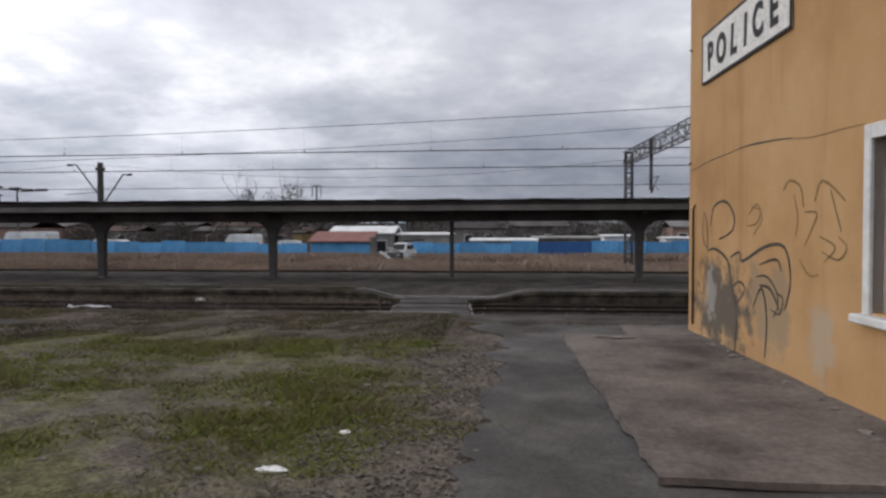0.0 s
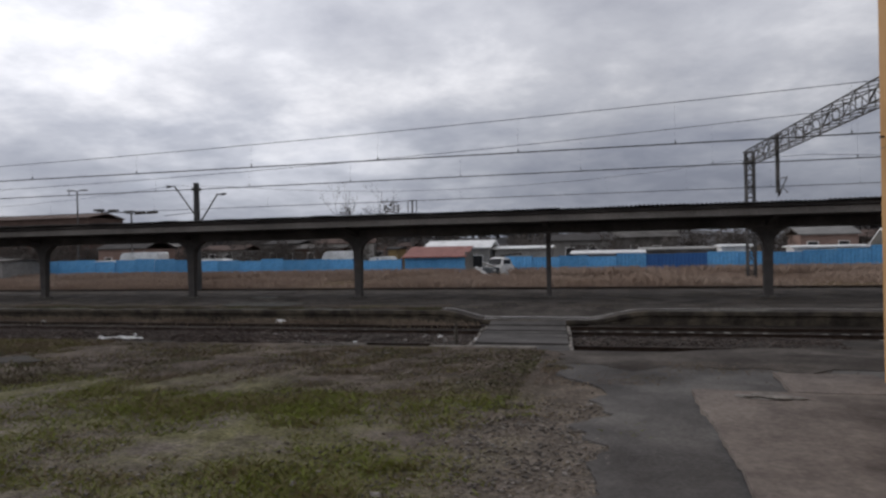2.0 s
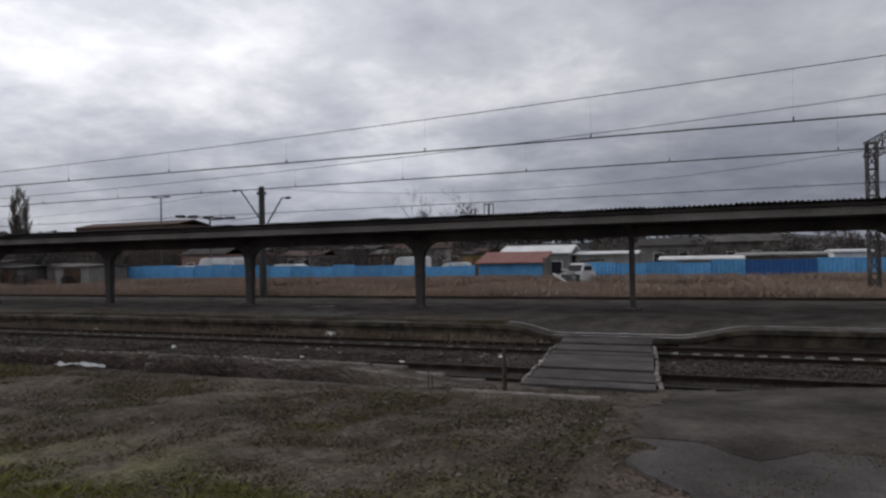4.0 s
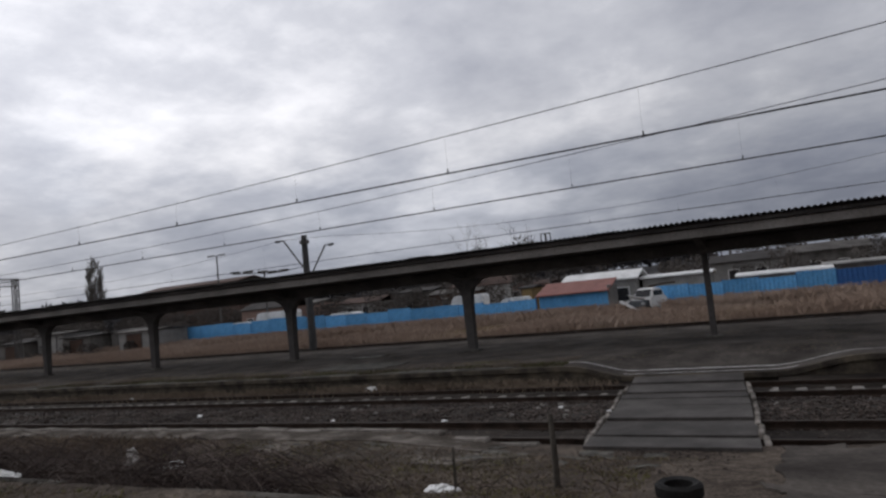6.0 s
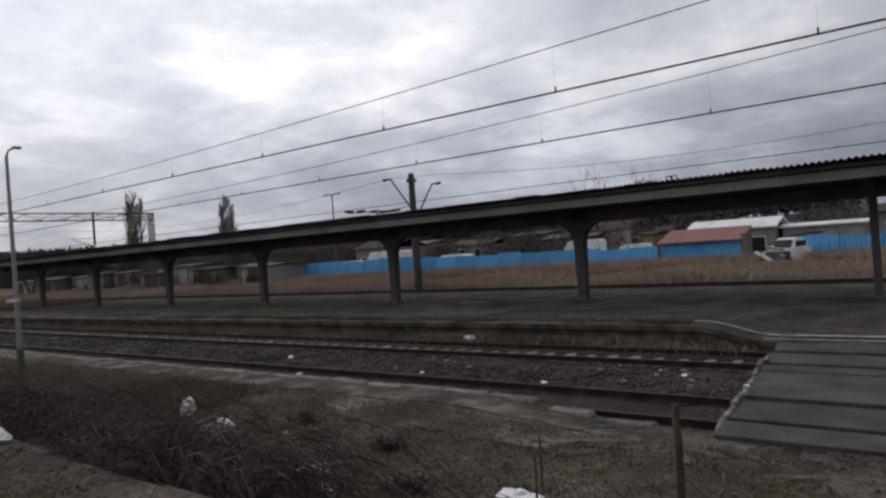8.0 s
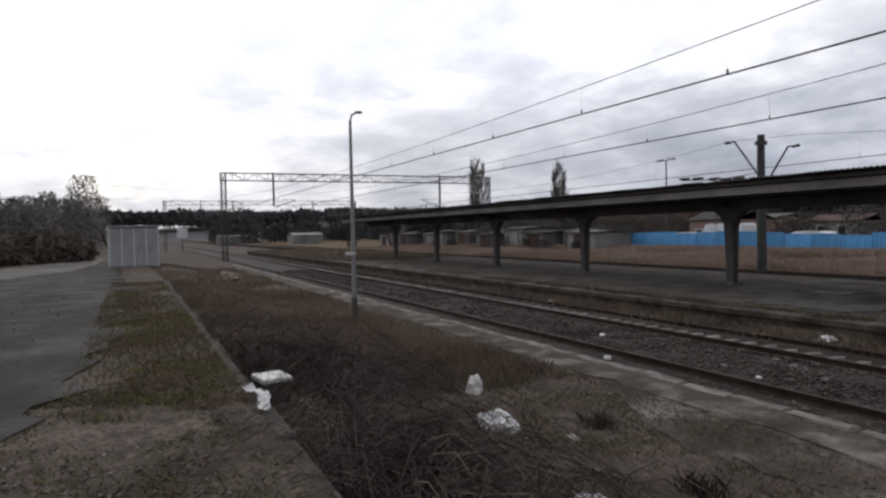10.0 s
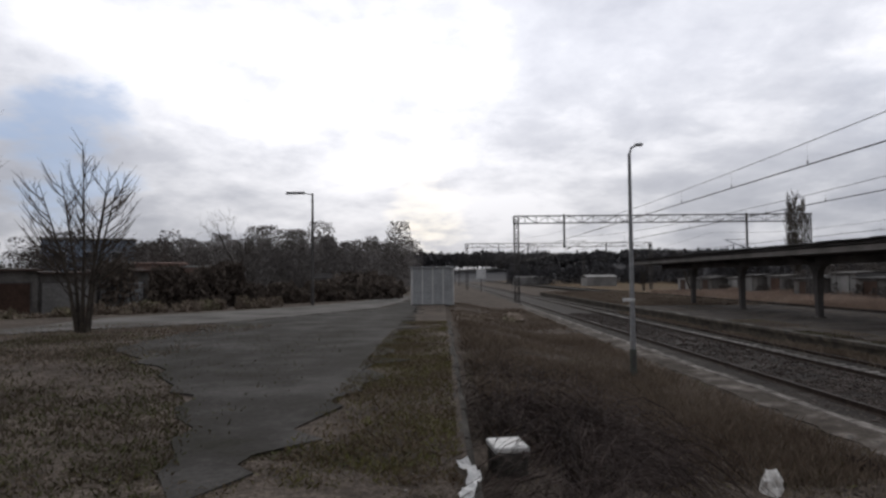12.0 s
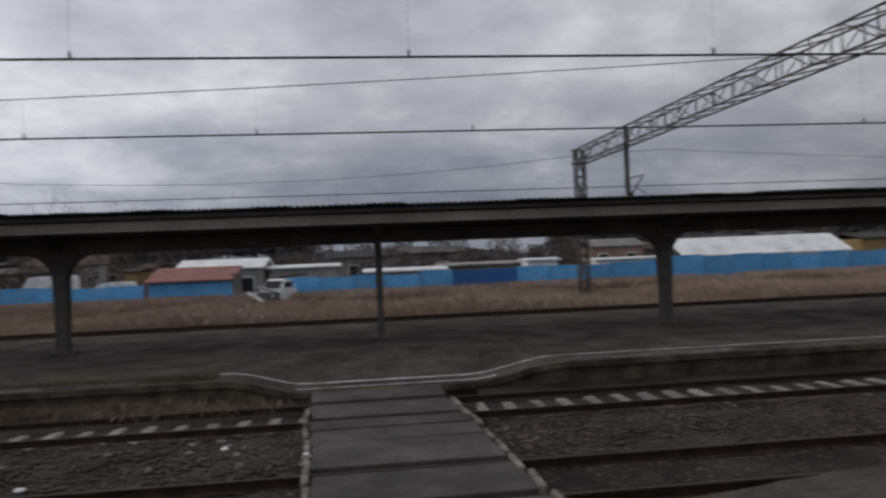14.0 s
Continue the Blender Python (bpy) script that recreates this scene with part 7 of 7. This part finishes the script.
build_tyre()
for x, y, h, r in ((-3.95, 16.3, 0.95, 0.045), (-5.25, 16.0, 0.55, 0.014), (-4.85, 15.2, 0.42, 0.012)):
    p = thing("marker_post", (x, y, rise1(x, y)), "short weathered grey post on the slope", "post", group="posts on the slope")
    part("shaft", tubes(([(0, 0, -0.2), (0.01, 0, h * 0.6), (0.0, 0.02, h)], [r, r * 0.9, r * 0.75]), n=7), M["post_wood"], p)
# shrivelled weed clumps on the slope
for i, (x, y) in enumerate(((-7.9, 16.6), (-10.2, 17.2), (-6.3, 15.2), (-13.5, 18.3))):
    rgw = np.random.default_rng(300 + i)
    q = np.stack([x + rgw.normal(0, 0.12, 160), y + rgw.normal(0, 0.12, 160)], 1)
    blades("weed_clump", q, rgw.uniform(0.06, 0.24, 160), 0.006, M["bramble"], "dry dark weed clump on the slope", "weeds", lean=0.4, seed=310 + i)
# fallen branch lying on the slope
br = thing("fallen_branch", (-19.5, 14.3, rise1(-19.5, 14.3) + 0.04), "pale fallen branch in dry grass", "branch", rz=20)
part("wood", tubes(([(-1.2, 0, 0.1), (0, 0.06, 0.05), (1.1, -0.03, 0.02)], [0.03, 0.035, 0.02]), n=6), M["post_wood"], br)
# heap of rubble on the old platform
for i, (x, y) in enumerate(((-44.0, 16.5), (-44.7, 16.8), (-43.5, 16.9))):
    litter("rubble_heap", x, y, (0.7, 0.5, 0.35), 220 + i, "brown heap of brush and rubble", "heap", "dead_leaf")


# crumbs of earth and slag over the trodden ground
def crumbs(name, k, x0, x1, y0, y1, size, seed, mat, label, keep=0.45, scale=0.7):
    rg = np.random.default_rng(seed)
    p = clumped(k, x0, x1, y0, y1, seed, scale, keep)
    cube = np.array([(a, b, c) for a in (-1, 1) for b in (-1, 1) for c in (-1, 1)], float)
    quads = np.array([(0, 1, 3, 2), (4, 6, 7, 5), (0, 4, 5, 1), (2, 3, 7, 6), (0, 2, 6, 4), (1, 5, 7, 3)])
    s = size * rg.uniform(0.35, 1.5, k)
    v = cube[None] * rg.uniform(0.4, 1.0, (k, 8, 1)) * s[:, None, None] * np.array([1.2, 1.0, 0.6])
    v += np.stack([p[:, 0], p[:, 1], rise(p[:, 0], p[:, 1]) + s * 0.3], 1)[:, None]
    f = (quads[None] + 8 * np.arange(k)[:, None, None]).reshape(-1, 4)
    tagged(raw(name, v.reshape(-1, 3).tolist(), f.tolist(), M[mat]), label, "gravel", kind="stuff")


crumbs("slag_crumbs", 3200, -10, -0.7, 1.0, 12.4, 0.012, 61, "crumb", "grey gravel and clods trodden into the lawn")
crumbs("slag_crumbs", 3000, -2.2, -0.6, 2.0, 9.0, 0.011, 62, "crumb", "grit along the edge of the asphalt path", keep=0.4, scale=1.5)
crumbs("slag_crumbs", 5000, -16, -2.0, 17.5, 19.8, 0.014, 63, "stone", "grit and clods on the old platform")
crumbs("plaster_crumbs", 900, 1.9, 2.45, 3.5, 9.9, 0.012, 64, "trim", "crumbs of fallen plaster at the wall foot", keep=0.5, scale=2.0)
